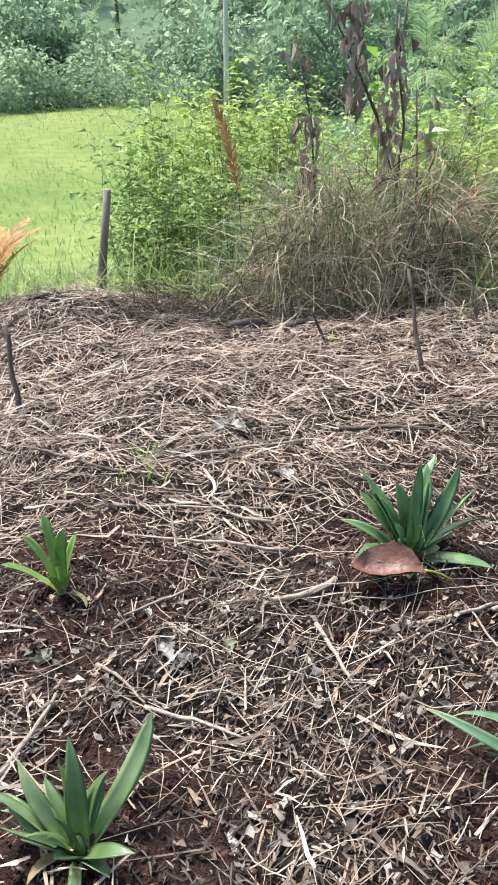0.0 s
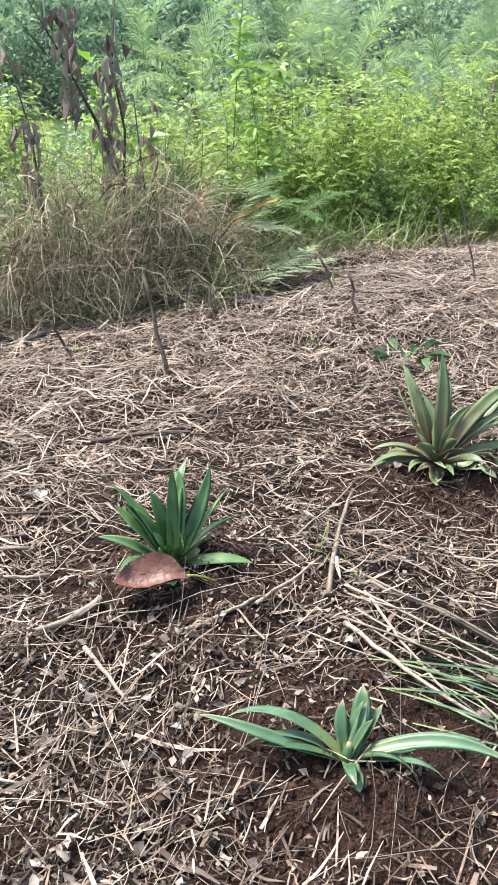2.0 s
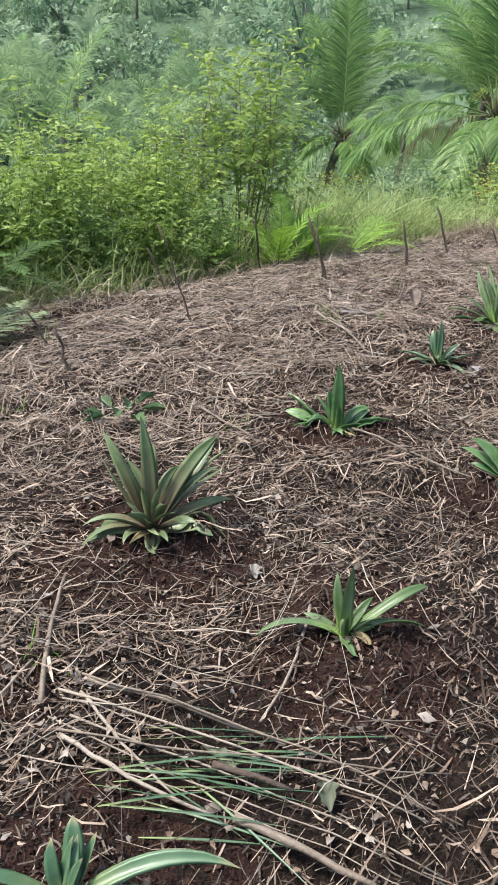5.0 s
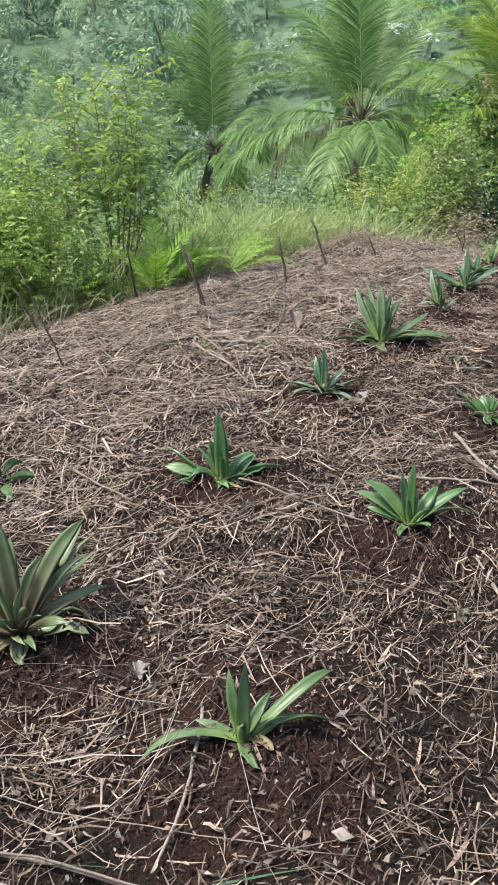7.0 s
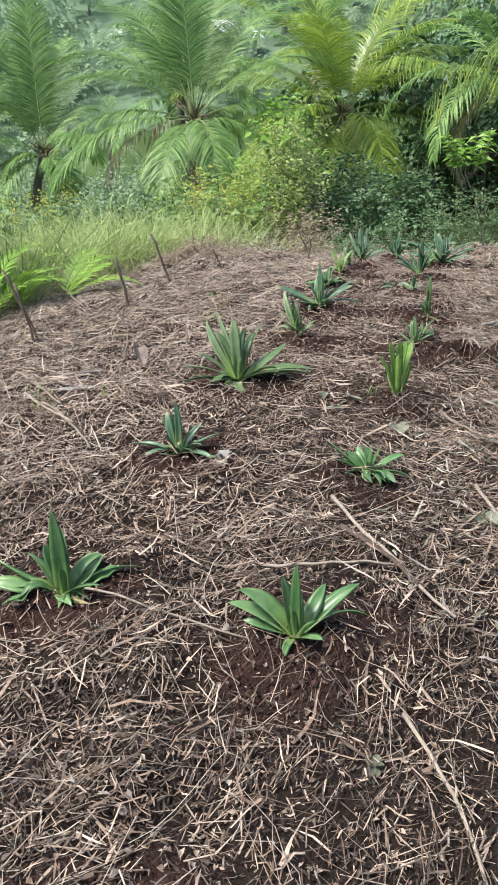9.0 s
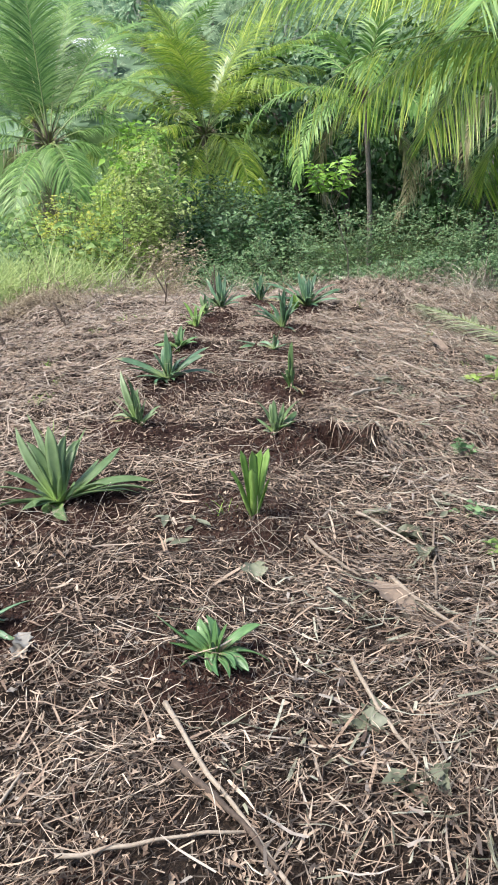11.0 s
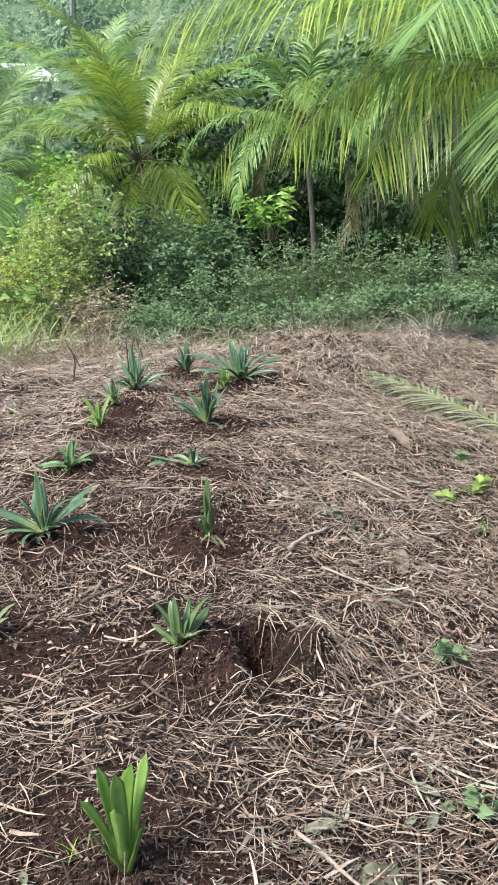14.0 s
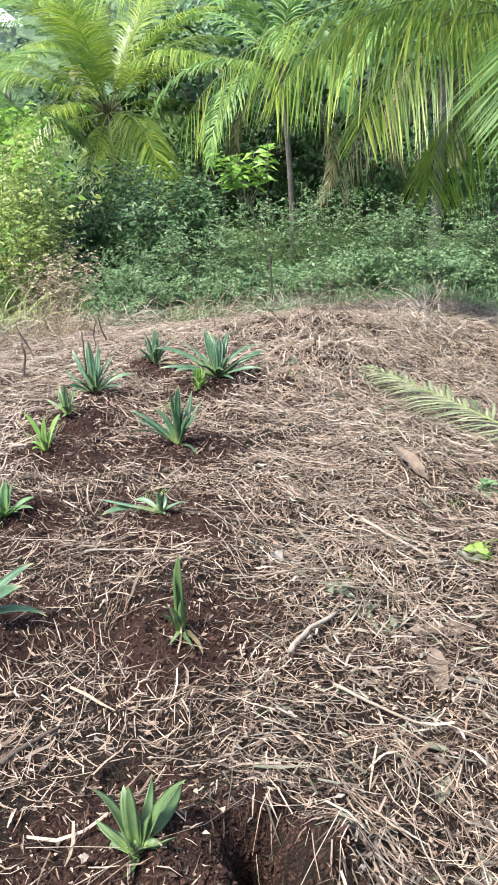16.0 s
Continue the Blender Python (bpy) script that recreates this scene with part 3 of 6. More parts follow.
slip("blue-green pineapple plant with wide folded leaves", 6.14, 4.16, -60, "leaf_blue", [(84, 78, .33, .05, 2), (28, 30, .34, .055, 10), (20, 36, .28, .05, 20), (162, 30, .36, .045, 6), (175, 22, .30, .042, 14), (205, 14, .22, .055, 35), (120, 60, .22, .05, 10), (240, 20, .2, .05, 40), (300, 40, .18, .045, 20), (50, 52, .2, .04, 25)])
slip("small green pineapple plant in freshly dug soil", 6.95, 4.62, -62, "leaf_deep", [(95, 70, .16, .045, 5), (60, 56, .16, .04, 20), (130, 58, .15, .04, 10), (25, 34, .15, .036, 30), (185, 20, .2, .036, 30), (250, 40, .12, .036, 30), (310, 40, .13, .036, 20)])
slip("small bright green pineapple slip beside a dug hole", 5.56, 3.08, -60, "leaf_fresh", [(128, 58, .20, .036, 8), (105, 70, .18, .034, 4), (42, 48, .22, .042, 8), (60, 56, .18, .034, 10), (80, 72, .15, .03, 4), (160, 40, .13, .03, 20), (280, 56, .12, .034, 10), (330, 44, .14, .034, 15)])
slip("single narrow upright pineapple slip", 6.50, 3.47, -60, "leaf_fresh", [(95, 86, .30, .040, 1), (110, 82, .22, .034, 2), (70, 80, .19, .032, 2), (290, 78, .16, .034, 4), (240, 76, .15, .03, 4), (30, 76, .13, .028, 4)])
slip("thin yellow-green pineapple slip with spreading blades", 7.73, 4.98, -62, "leaf_lime", [(125, 62, .24, .028, 6), (100, 72, .18, .03, 5), (60, 58, .22, .028, 10), (45, 50, .2, .02, 30), (150, 48, .16, .024, 20), (280, 60, .12, .028, 10)])
slip("tufted green pineapple plant with a long drooping leaf", 8.10, 4.36, -62, "leaf_blue", [(92, 80, 0.34, .04, 3), (75, 72, 0.34, .036, 12), (110, 72, 0.32, .036, 8), (172, 40, 0.34, .045, 45), (165, 46, 0.28, .042, 50), (50, 60, 0.32, .036, 26), (35, 52, 0.30, .034, 40), (270, 72, 0.28, .042, 5), (320, 66, 0.25, .036, 14), (130, 62, 0.25, .034, 20)])
slip("grey-green pineapple plant with a spiky crown", 8.86, 5.43, -62, "leaf_blue", [(92, 76, 0.38, .034, 2), (115, 66, 0.35, .034, 4), (140, 54, 0.35, .034, 10), (60, 62, 0.35, .034, 6), (40, 50, 0.33, .034, 12), (160, 36, 0.30, .034, 20), (20, 36, 0.30, .034, 24), (200, 30, 0.22, .034, 30), (340, 34, 0.22, .034, 30), (270, 60, 0.25, .036, 10), (230, 50, 0.25, .036, 16), (310, 54, 0.25, .034, 16)])
slip("upright grey-green pineapple plant at the plot's far end", 9.96, 5.60, -63, "leaf_blue", [(92, 78, 0.31, .04, 2), (118, 68, 0.30, .036, 5), (62, 68, 0.30, .036, 6), (140, 54, 0.25, .034, 14), (45, 50, 0.23, .034, 14), (270, 68, 0.23, .036, 8), (200, 56, 0.21, .034, 14), (330, 56, 0.21, .034, 14)])
slip("broad blue-green pineapple plant with overlapping drooping leaves", 9.73, 4.93, -63, "leaf_blue", [(92, 66, 0.38, .05, 30), (120, 56, 0.43, .05, 40), (142, 46, 0.47, .045, 36), (160, 36, 0.53, .045, 34), (60, 56, 0.40, .05, 36), (40, 46, 0.43, .05, 40), (20, 36, 0.45, .05, 40), (5, 28, 0.43, .045, 40), (185, 26, 0.45, .045, 40), (215, 30, 0.33, .045, 44), (330, 30, 0.38, .045, 44), (270, 46, 0.30, .05, 40), (300, 42, 0.33, .05, 44), (240, 40, 0.30, .045, 44), (105, 74, 0.33, .045, 10), (75, 72, 0.33, .045, 14)])
slip("flattened pineapple slip with trampled pale leaves", 7.26, 3.99, -64, "leaf_blue", [(180, 10, .30, .036, 14), (172, 16, .26, .032, 22), (190, 7, .22, .03, 10), (100, 40, .09, .034, 10), (20, 18, .14, .03, 20), (60, 44, .09, .03, 10), (290, 30, .08, .03, 20)])
slip("small pineapple slip behind the row", 8.30, 5.25, -64, "leaf_fresh", [(95, 70, .18, .034, 6), (130, 56, .18, .034, 14), (160, 40, .16, .03, 24), (55, 56, .16, .03, 10), (25, 30, .12, .03, 20), (280, 56, .1, .03, 10)])
slip("short yellow-green pineapple slip with blunt leaves", 9.38, 4.90, -64, "leaf_lime", [(95, 80, .17, .042, 2), (120, 68, .15, .036, 4), (70, 70, .16, .036, 4), (270, 70, .13, .036, 4), (200, 60, .12, .034, 8), (340, 60, .12, .034, 8)])
HOLE = (5.68, 2.80)
for item in PINEAPPLES:
    HEAPS.append((item[1], item[2], 0.19, 0.036))
    HEAPS.append((item[1] + 0.14 * math.cos(item[1] * 9), item[2] + 0.14 * math.sin(item[1] * 9), 0.07, 0.035))
    HEAPS.append((item[1] + 0.2 * math.cos(item[2] * 7), item[2] + 0.2 * math.sin(item[2] * 7), 0.09, 0.028))
HEAPS += [(HOLE[0] + 0.045 * q, HOLE[1] + 0.04 * q, 0.06, -0.20) for q in (-1, 0, 1)]
HEAPS += [(HOLE[0] + 0.10, HOLE[1] - 0.15, 0.10, 0.085), (HOLE[0] - 0.05, HOLE[1] - 0.19, 0.09, 0.07), (HOLE[0] - 0.19, HOLE[1] + 0.02, 0.10, 0.055), (HOLE[0] - 0.07, HOLE[1] + 0.16, 0.11, 0.07), (HOLE[0] + 0.18, HOLE[1] + 0.06, 0.10, 0.06), (9.95, 4.55, 0.3, 0.06), (10.9, 4.4, 0.6, 0.14), (12.2, 5.2, 0.9, 0.2), (8.2, 7.35, 0.6, 0.12), (9.0, 7.5, 0.7, 0.16)]

# ---- ground ----
def spaced(lo, hi, step, out_lo, out_hi):
    a = [lo]
    s = step
    while a[-1] > out_lo:
        s *= 1.12
        a.append(a[-1] - s)
    b = [hi]
    s = step
    while b[-1] < out_hi:
        s *= 1.12
        b.append(b[-1] + s)
    return np.array(a[:0:-1] + list(np.arange(lo, hi, step)) + b)


def build_ground():
    xs, ys = spaced(-2.2, 10.6, 0.027, -420, 520), spaced(0.0, 6.0, 0.027, -420, 520)
    gx, gy = np.meshgrid(xs, ys, indexing="ij")
    z = ground(gx.ravel(), gy.ravel())
    v = np.stack([gx.ravel(), gy.ravel(), z], -1)
    nx, ny = len(xs), len(ys)
    i, j = np.meshgrid(np.arange(nx - 1), np.arange(ny - 1), indexing="ij")
    a = (i * ny + j).ravel()
    f = np.stack([a, a + ny, a + ny + 1, a + 1], -1)
    me = bpy.data.meshes.new("ground")
    me.vertices.add(len(v)); me.vertices.foreach_set("co", v.astype(np.float32).ravel())
    me.loops.add(f.size); me.loops.foreach_set("vertex_index", f.astype(np.int32).ravel())
    me.polygons.add(len(f)); me.polygons.foreach_set("loop_start", np.arange(0, f.size, 4, dtype=np.int32))
    me.update(calc_edges=True)
    me.polygons.foreach_set("use_smooth", np.ones(len(f), bool))
    c = v[f].mean(1)
    cx, cy = c[:, 0], c[:, 1]
    near_plant = np.zeros(len(c), bool)
    jit = np.random.default_rng(3).uniform(-0.05, 0.08, len(c))
    for it in PINEAPPLES:
        near_plant |= (cx - it[1]) ** 2 + (cy - it[2]) ** 2 < ((0.24 if 1.8 < it[1] < 4.2 else 0.31) + 0.26 * (lattice(cx * 6, cy * 6, 4) - 0.4) + jit) ** 2
    far = np.hypot(cx, cy)
    az = np.degrees(np.arctan2(cx, cy))
    idx = np.where(in_plot(cx, cy), np.where(near_plant, 0, 1), 2)
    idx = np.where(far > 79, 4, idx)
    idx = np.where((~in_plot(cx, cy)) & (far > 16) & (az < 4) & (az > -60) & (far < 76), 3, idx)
    me.polygons.foreach_set("material_index", idx.astype(np.int32))
    for k in ("soil", "thatch", "turf", "meadow", "forest_floor"):
        me.materials.append(M[k])
    tagged(new("ground", me), "brown mulched soil running into green valley turf", "ground", kind="structure")


build_ground()

# ---- pineapple plants ----
def blade_part(parent, az, el, L, W, bend, material, seed, heading=0.0, blunt=0.0):
    """One stiff channelled leaf, thick at the base and pointed."""
    k = 11
    s = np.linspace(0, 1, k)
    bend += 0 if blunt else 5 + 9 * math.sin(seed * 3.1)
    sharp = 1.2 + 1.6 * (math.sin(seed * 4.1) > 0)
    e = np.radians(el + 5 - 3 * abs(math.cos(radians(az - heading))) + 4 * math.sin(seed * 7.7) - bend * s ** sharp - (26 if math.sin(seed * 9.1) > 0.5 and not blunt else 4) * s ** 6)
    a0 = radians(az)
    wob = 0.3 * math.sin(seed * 1.7) * s ** 2
    step = L / (k - 1)
    h = np.stack([np.cos(a0 + wob), np.sin(a0 + wob)], -1)
    r = np.concatenate([[0], np.cumsum(np.cos(e[:-1]) * step)]) + 0.008
    z = np.concatenate([[0], np.cumsum(np.sin(e[:-1]) * step)])
    c = np.concatenate([h * r[:, None], z[:, None]], -1)
    at = parent.location
    soil = ground(at[0] + c[:, 0], at[1] + c[:, 1]) - at[2]
    c[:, 2] = np.where(s > 0.15, np.maximum(c[:, 2], soil + 0.006 + 0.012 * s), c[:, 2])
    d = unit(np.gradient(c, axis=0))
    side = np.stack([-h[:, 1], h[:, 0], np.zeros(k)], -1)
    nrm = np.cross(d, side)
    roll = (0.2 if blunt else 0.9) * math.sin(seed * 2.3) * s
    side, nrm = side * np.cos(roll)[:, None] + nrm * np.sin(roll)[:, None], nrm * np.cos(roll)[:, None] - side * np.sin(roll)[:, None]
    W *= 0.74 if blunt else 0.9
    taper = blunt or 3.4 + 2.6 * (math.sin(seed * 5.3) > 0.0)
    w = W / 2 * np.clip((0.86 + 0.42 * s) * (1 - s ** taper), 0.02, 2)
    fold = 0.55 * (1 - 0.5 * s)
    v = np.stack([c + side * w[:, None] + nrm * (w * fold)[:, None], c + side * (w * 0.5)[:, None] + nrm * (w * fold * 0.6)[:, None], c, c - side * (w * 0.5)[:, None] + nrm * (w * fold * 0.6)[:, None], c - side * w[:, None] + nrm * (w * fold)[:, None], c - nrm * (0.0035 * (1.1 - s))[:, None]], 1)
    b = Buf()
    i, j = np.meshgrid(np.arange(k - 1), np.arange(6), indexing="ij")
    p, q = i * 6 + j, i * 6 + (j + 1) % 6
    b.add(v.reshape(-1, 3), np.stack([p, q, q + 6, p + 6], -1).reshape(-1, 4), np.repeat(s, 6))
    part("leaf", b, material, parent)


def pineapple(label, x, y, heading, material, spec, seed):
    ob = thing("pineapple_plant", label, "pineapple plant", x, y, gz(x, y) - 0.004, "planted pineapple rows")
    for i, (az, el, L, W, bend) in enumerate(spec):
        blade_part(ob, az + heading, el, L, W, bend, M[material], seed * 13 + i, heading, 26.0 if "blunt" in label or "bundled" in label else 0.0)
    g = np.random.default_rng(seed + 5000)
    for i, (az, el, L, W, bend) in enumerate(spec):
        if g.random() < (0.0 if any(w in label for w in ("sprawling", "two long", "single", "thin", "flattened", "folded broad", "bundled")) else 0.8):
            blade_part(ob, az + heading + g.normal(0, 16), el - g.uniform(-4, 12), L * g.uniform(0.6, 0.95), W * g.uniform(0.75, 1.0), bend + g.uniform(0, 25), M[material], seed * 17 + i, heading, 26.0 if "bundled" in label else 0.0)
    for i in range(3):
        blade_part(ob, g.uniform(0, 360), g.uniform(58, 84), g.uniform(0.4, 0.62) * spec[0][2], 0.028, g.uniform(0, 20), M[material], seed * 29 + i)
    for i in range(1 if "bundled" in label else 3):
        blade_part(ob, g.uniform(0, 360), g.uniform(8, 40), g.uniform(0.35, 0.6) * spec[0][2], 0.026, g.uniform(30, 80), M["leaf_old"] if i == 0 else M[material], seed * 31 + i)
    core = Buf()
    tube(core, [(0, 0, -0.03), (0, 0, 0.015), (0, 0, 0.05)], [0.012, 0.014, 0.005], 7)
    part("core", core, M[material], ob)
    return ob


for i, item in enumerate(PINEAPPLES):
    pineapple(*item, i + 1)

# ---- loose mulch ----
def sample_plot(n, seed, power=1.0):
    """Random places on the plot, denser along the planted rows."""
    g = np.random.default_rng(seed)
    out = []
    tot = 0
    while tot < n:
        x, y = g.uniform(-2.2, 16.0, n), g.uniform(0.65, 8.6, n)
        row = np.interp(x, [-2.5, 0, 2, 5, 9, 14], [1.8, 1.8, 2.2, 2.9, 4.4, 6])
        dist = np.abs(y - row) + np.maximum(0, x - 7) * 0.22 + np.maximum(0, -x - 1)
        keep = in_plot(x, y) & (g.random(n) < np.clip(1.15 - dist * 0.19 * power, 0.2, 1)) & (y > x * 0.30 - 0.35) & (x > -0.36 * y - 0.25)
        # straw thins out on the near strip, where the darker chaff lies
        near_dark = np.clip((row - 0.15 - y) / 0.5, 0, 1) * np.clip((3.9 - x) / 0.8, 0, 1)
        keep &= g.random(n) > np.where(x > 0.8, 0.40, 0.30) * near_dark * (0.3 + 1.4 * lattice(x * 3, y * 3, 31))
        clump = lattice(x * 4.5, y * 4.5, 27)
        keep &= g.random(n) < np.clip(0.45 + 1.2 * clump, 0, 1)
        out.append(np.stack([x[keep], y[keep]], -1))
        tot += keep.sum()
    return np.concatenate(out)[:n]


def bare(xy, g, strength=0.96):
    """Thins what lies on the soil heaps."""
    keep = np.ones(len(xy), bool)
    wob = 0.22 * (lattice(xy[:, 0] * 6, xy[:, 1] * 6, 14) - 0.5)
    for it in PINEAPPLES:
        d = np.hypot(xy[:, 0] - it[1], xy[:, 1] - it[2]) * (1.22 if 1.8 < it[1] < 4.2 else 1.04 if it[1] > 4.2 else 0.95 if 1.2 < it[1] < 1.5 else 1.1) + wob
        keep &= ~((d < 0.44) & (g.random(len(xy)) < strength * np.clip(2.2 - d / 0.19, 0.05, 0.95)))
    d = np.hypot(xy[:, 0] - HOLE[0], xy[:, 1] - HOLE[1])
    return xy[keep & ~(d < 0.10 + 0.7 * wob + 0.16 * g.random(len(xy)))]


def straws(name, label, n, seed, lo, hi, wlo, whi, material, lift, comb=0.0, k=4, flat=0.7, strip=False, side=False, thin=0.96, near=False):
    g = np.random.default_rng(seed)
    xy = bare(sample_plot(n, seed), g, thin)
    if near:      # the near strip before the first plants, and the dug soil
        row = np.interp(xy[:, 0], [-2.5, 0, 2, 5], [1.8, 1.8, 2.2, 2.9])
        xy = xy[(xy[:, 1] < row + 0.15) & (xy[:, 0] < 6.2)]
    if side:      # the raked side towards the slope
        row = np.interp(xy[:, 0], [3, 5, 9, 14], [1.7, 2.3, 3.9, 5.4])
        xy = xy[(xy[:, 0] > 3.0) & (xy[:, 1] < row + 0.5 * lattice(xy[:, 0] * 2, xy[:, 1] * 2, 9))]
    n = len(xy)
    L = lo * (hi / lo) ** (g.random(n) ** 1.6)
    flow = (lattice(xy[:, 0] * 0.8, xy[:, 1] * 0.8, 21) - 0.5) * 5
    az = np.where(g.random(n) < comb, flow + g.normal(0, 0.35, n), g.uniform(0, 2 * math.pi, n))
    bend = g.normal(0, 1, n) * np.where(g.random(n) < 0.2, 0.7, 0.14) * np.clip(L / 0.15, 0.3, 1.6)
    s = np.linspace(-0.5, 0.5, k)
    a = az[:, None] + bend[:, None] * s[None] * 1.6
    px = xy[:, :1] + np.cumsum(np.cos(a), 1) * (L / (k - 1))[:, None]
    py = xy[:, 1:] + np.cumsum(np.sin(a), 1) * (L / (k - 1))[:, None]
    tilt = g.normal(0, 0.2, n)
    z = land(px, py) + relief(px, py) * 0.97 + (g.random(n) ** 1.6 * lift)[:, None] + 0.006 + np.abs(tilt[:, None] * s[None] * L[:, None] + 0.25 * np.abs(tilt)[:, None] * L[:, None])
    z += g.normal(0, 0.004, z.shape)
    W = wlo * (whi / wlo) ** g.random(n)
    rad = np.repeat(W[:, None] / 2, k, 1) * np.linspace(1.0, 0.65, k)[None]
    b = Buf()
    P = np.stack([px, py, z], -1)
    if strip:
        ribbons(b, P, rad * 2, g.normal(0, 0.45, n))
    else:
        tubes(b, P, rad, 3, flat)
    whole(name, b, M[material], label, "straw", kind="stuff")


straws("straw_mat", "dense mat of chopped brown straw pieces over the soil", 140000, 36, 0.012, 0.075, 0.0022, 0.0062, "chaff", 0.018, 0.15, 3, strip=True, thin=0.72)
straws("dry_straw", "tangled tan and brown dry straw mulch on the soil", 80000, 31, 0.022, 0.15, 0.0022, 0.0062, "straw", 0.032, 0.25, 3, strip=True)
straws("straw_stems", "round tan straw stems lying on the mulch", 13000, 37, 0.05, 0.30, 0.0020, 0.0045, "straw", 0.040, 0.3, 3, 0.6)
straws("bleached_straw", "bleached grey-beige grass stems lying on the mulch", 7500, 32, 0.05, 0.36, 0.0020, 0.0050, "straw_grey", 0.044, 0.5)
straws("raked_straw", "tan and grey straw raked thickly along the slope side", 22000, 38, 0.025, 0.22, 0.0022, 0.0062, "straw", 0.034, 0.3, 3, strip=True, side=True)
straws("dry_blades", "flat broken dry grass leaves in the mulch", 8000, 35, 0.04, 0.22, 0.005, 0.012, "straw", 0.03, 0.35, 4, strip=True)
straws("raked_blades", "grey-green withered grass blades raked along the slope side", 13000, 39, 0.03, 0.17, 0.004, 0.013, "straw_green", 0.036, 0.3, 3, strip=True, side=True)
straws("raked_chaff", "chopped brown chaff raked along the slope side", 70000, 41, 0.012, 0.07, 0.0025, 0.008, "chaff", 0.026, 0.2, 3, strip=True, side=True)
straws("raked_leaves", "broad grey-brown dry leaf strips raked along the slope side", 13000, 40, 0.03, 0.18, 0.004, 0.014, "scrap", 0.036, 0.3, 4, strip=True, side=True)
straws("damp_chaff", "dark chaff trodden into the soil before the plants", 260000, 42, 0.010, 0.07, 0.0022, 0.007, "near_dark", 0.018, 0.1, 3, strip=True, thin=0.3, near=True)
straws("fine_rootlets", "fine dark brown rootlets and broken stems", 16000, 33, 0.02, 0.10, 0.0012, 0.003, "twig", 0.024, 0.0, 3, strip=True, thin=0.35)
straws("long_fibres", "long thin curved grass fibres lying over the mulch", 2400, 34, 0.22, 0.70, 0.0016, 0.0034, "straw_grey", 0.05, 0.65, 6)


def far_straw():
    """Thick dry straw on the sunny side behind the rows and on the far end of the plot."""
    g = np.random.default_rng(47)
    n = 130000
    xy = np.stack([g.uniform(-2.4, 17.6, n), g.uniform(0.8, 8.8, n)], -1)
    row = np.interp(xy[:, 0], [-2.5, 0, 2, 5, 9, 14], [2.5, 2.6, 3.1, 3.9, 5.4, 6.8])
    behind = xy[:, 1] > row + 0.5 * (lattice(xy[:, 0] * 1.5, xy[:, 1] * 1.5, 19) - 0.5)
    xy = bare(xy[in_plot(xy[:, 0], xy[:, 1]) & (behind | (xy[:, 0] > 9) & (xy[:, 1] > 0.3 * xy[:, 0] - 2.2))], g)
    n = len(xy)
    L, az = 0.03 * 8.0 ** (g.random(n) ** 1.3), g.uniform(0, 2 * math.pi, n)
    s = np.linspace(-0.5, 0.5, 3)
    px = xy[:, :1] + np.cos(az)[:, None] * s * L[:, None]
    py = xy[:, 1:] + np.sin(az)[:, None] * s * L[:, None]
    z = ground(px, py) + 0.006 + (g.random(n) ** 2 * 0.045)[:, None] + np.abs(g.normal(0, 0.2, n))[:, None] * (s + 0.5) * L[:, None]
    W, roll, pale = np.repeat(g.uniform(0.0022, 0.0060, n)[:, None], 3, 1) * np.where(xy[:, :1] > 6, 1.3, 1.0), g.normal(0, 0.5, n), g.random(n) < 0.46 + 0.3 * (lattice(xy[:, 0] * 1.1, xy[:, 1] * 1.1, 23) - 0.5)
    for name, pick, m, label in (("pale_straw", pale, "straw_grey", "pale dry straw strewn behind the planted rows"), ("tan_straw", ~pale, "straw", "tan dry straw strewn thickly behind the planted rows")):
        b = Buf()
        ribbons(b, np.stack([px, py, z], -1)[pick], W[pick], roll[pick])
        whole(name, b, M[m], label, "straw", kind="stuff")


far_straw()


def trodden_straw():
    """Sparser straw on the trodden ground beside and behind the rows."""
    g = np.random.default_rng(48)
    n = 90000
    xy = np.stack([g.uniform(-3.6, 17.6, n), g.uniform(-3.4, 7.0, n)], -1)
    edge = 0.6 * (lattice(xy[:, 0] * 1.3, xy[:, 1] * 1.3, 33) - 0.5)
    outer = (xy[:, 1] < np.maximum(0.75, 0.30 * xy[:, 0] - 0.2) + edge) | (xy[:, 0] < -0.36 * xy[:, 1] - 0.15 + edge)
    xy = xy[in_plot(xy[:, 0], xy[:, 1]) & outer]
    n = len(xy)
    L, az = 0.04 * 6.0 ** g.random(n), g.uniform(0, 2 * math.pi, n)
    s = np.linspace(-0.5, 0.5, 3)
    px = xy[:, :1] + np.cos(az)[:, None] * s * L[:, None]
    py = xy[:, 1:] + np.sin(az)[:, None] * s * L[:, None]
    z = ground(px, py) + 0.008 + (g.random(n) ** 2 * 0.03)[:, None]
    b = Buf()
    ribbons(b, np.stack([px, py, z], -1), np.repeat(g.uniform(0.003, 0.008, n)[:, None], 3, 1), g.normal(0, 0.4, n))
    whole("trodden_straw", b, M["straw"], "trodden dry straw on the strip beside the rows", "straw", kind="stuff")


trodden_straw()


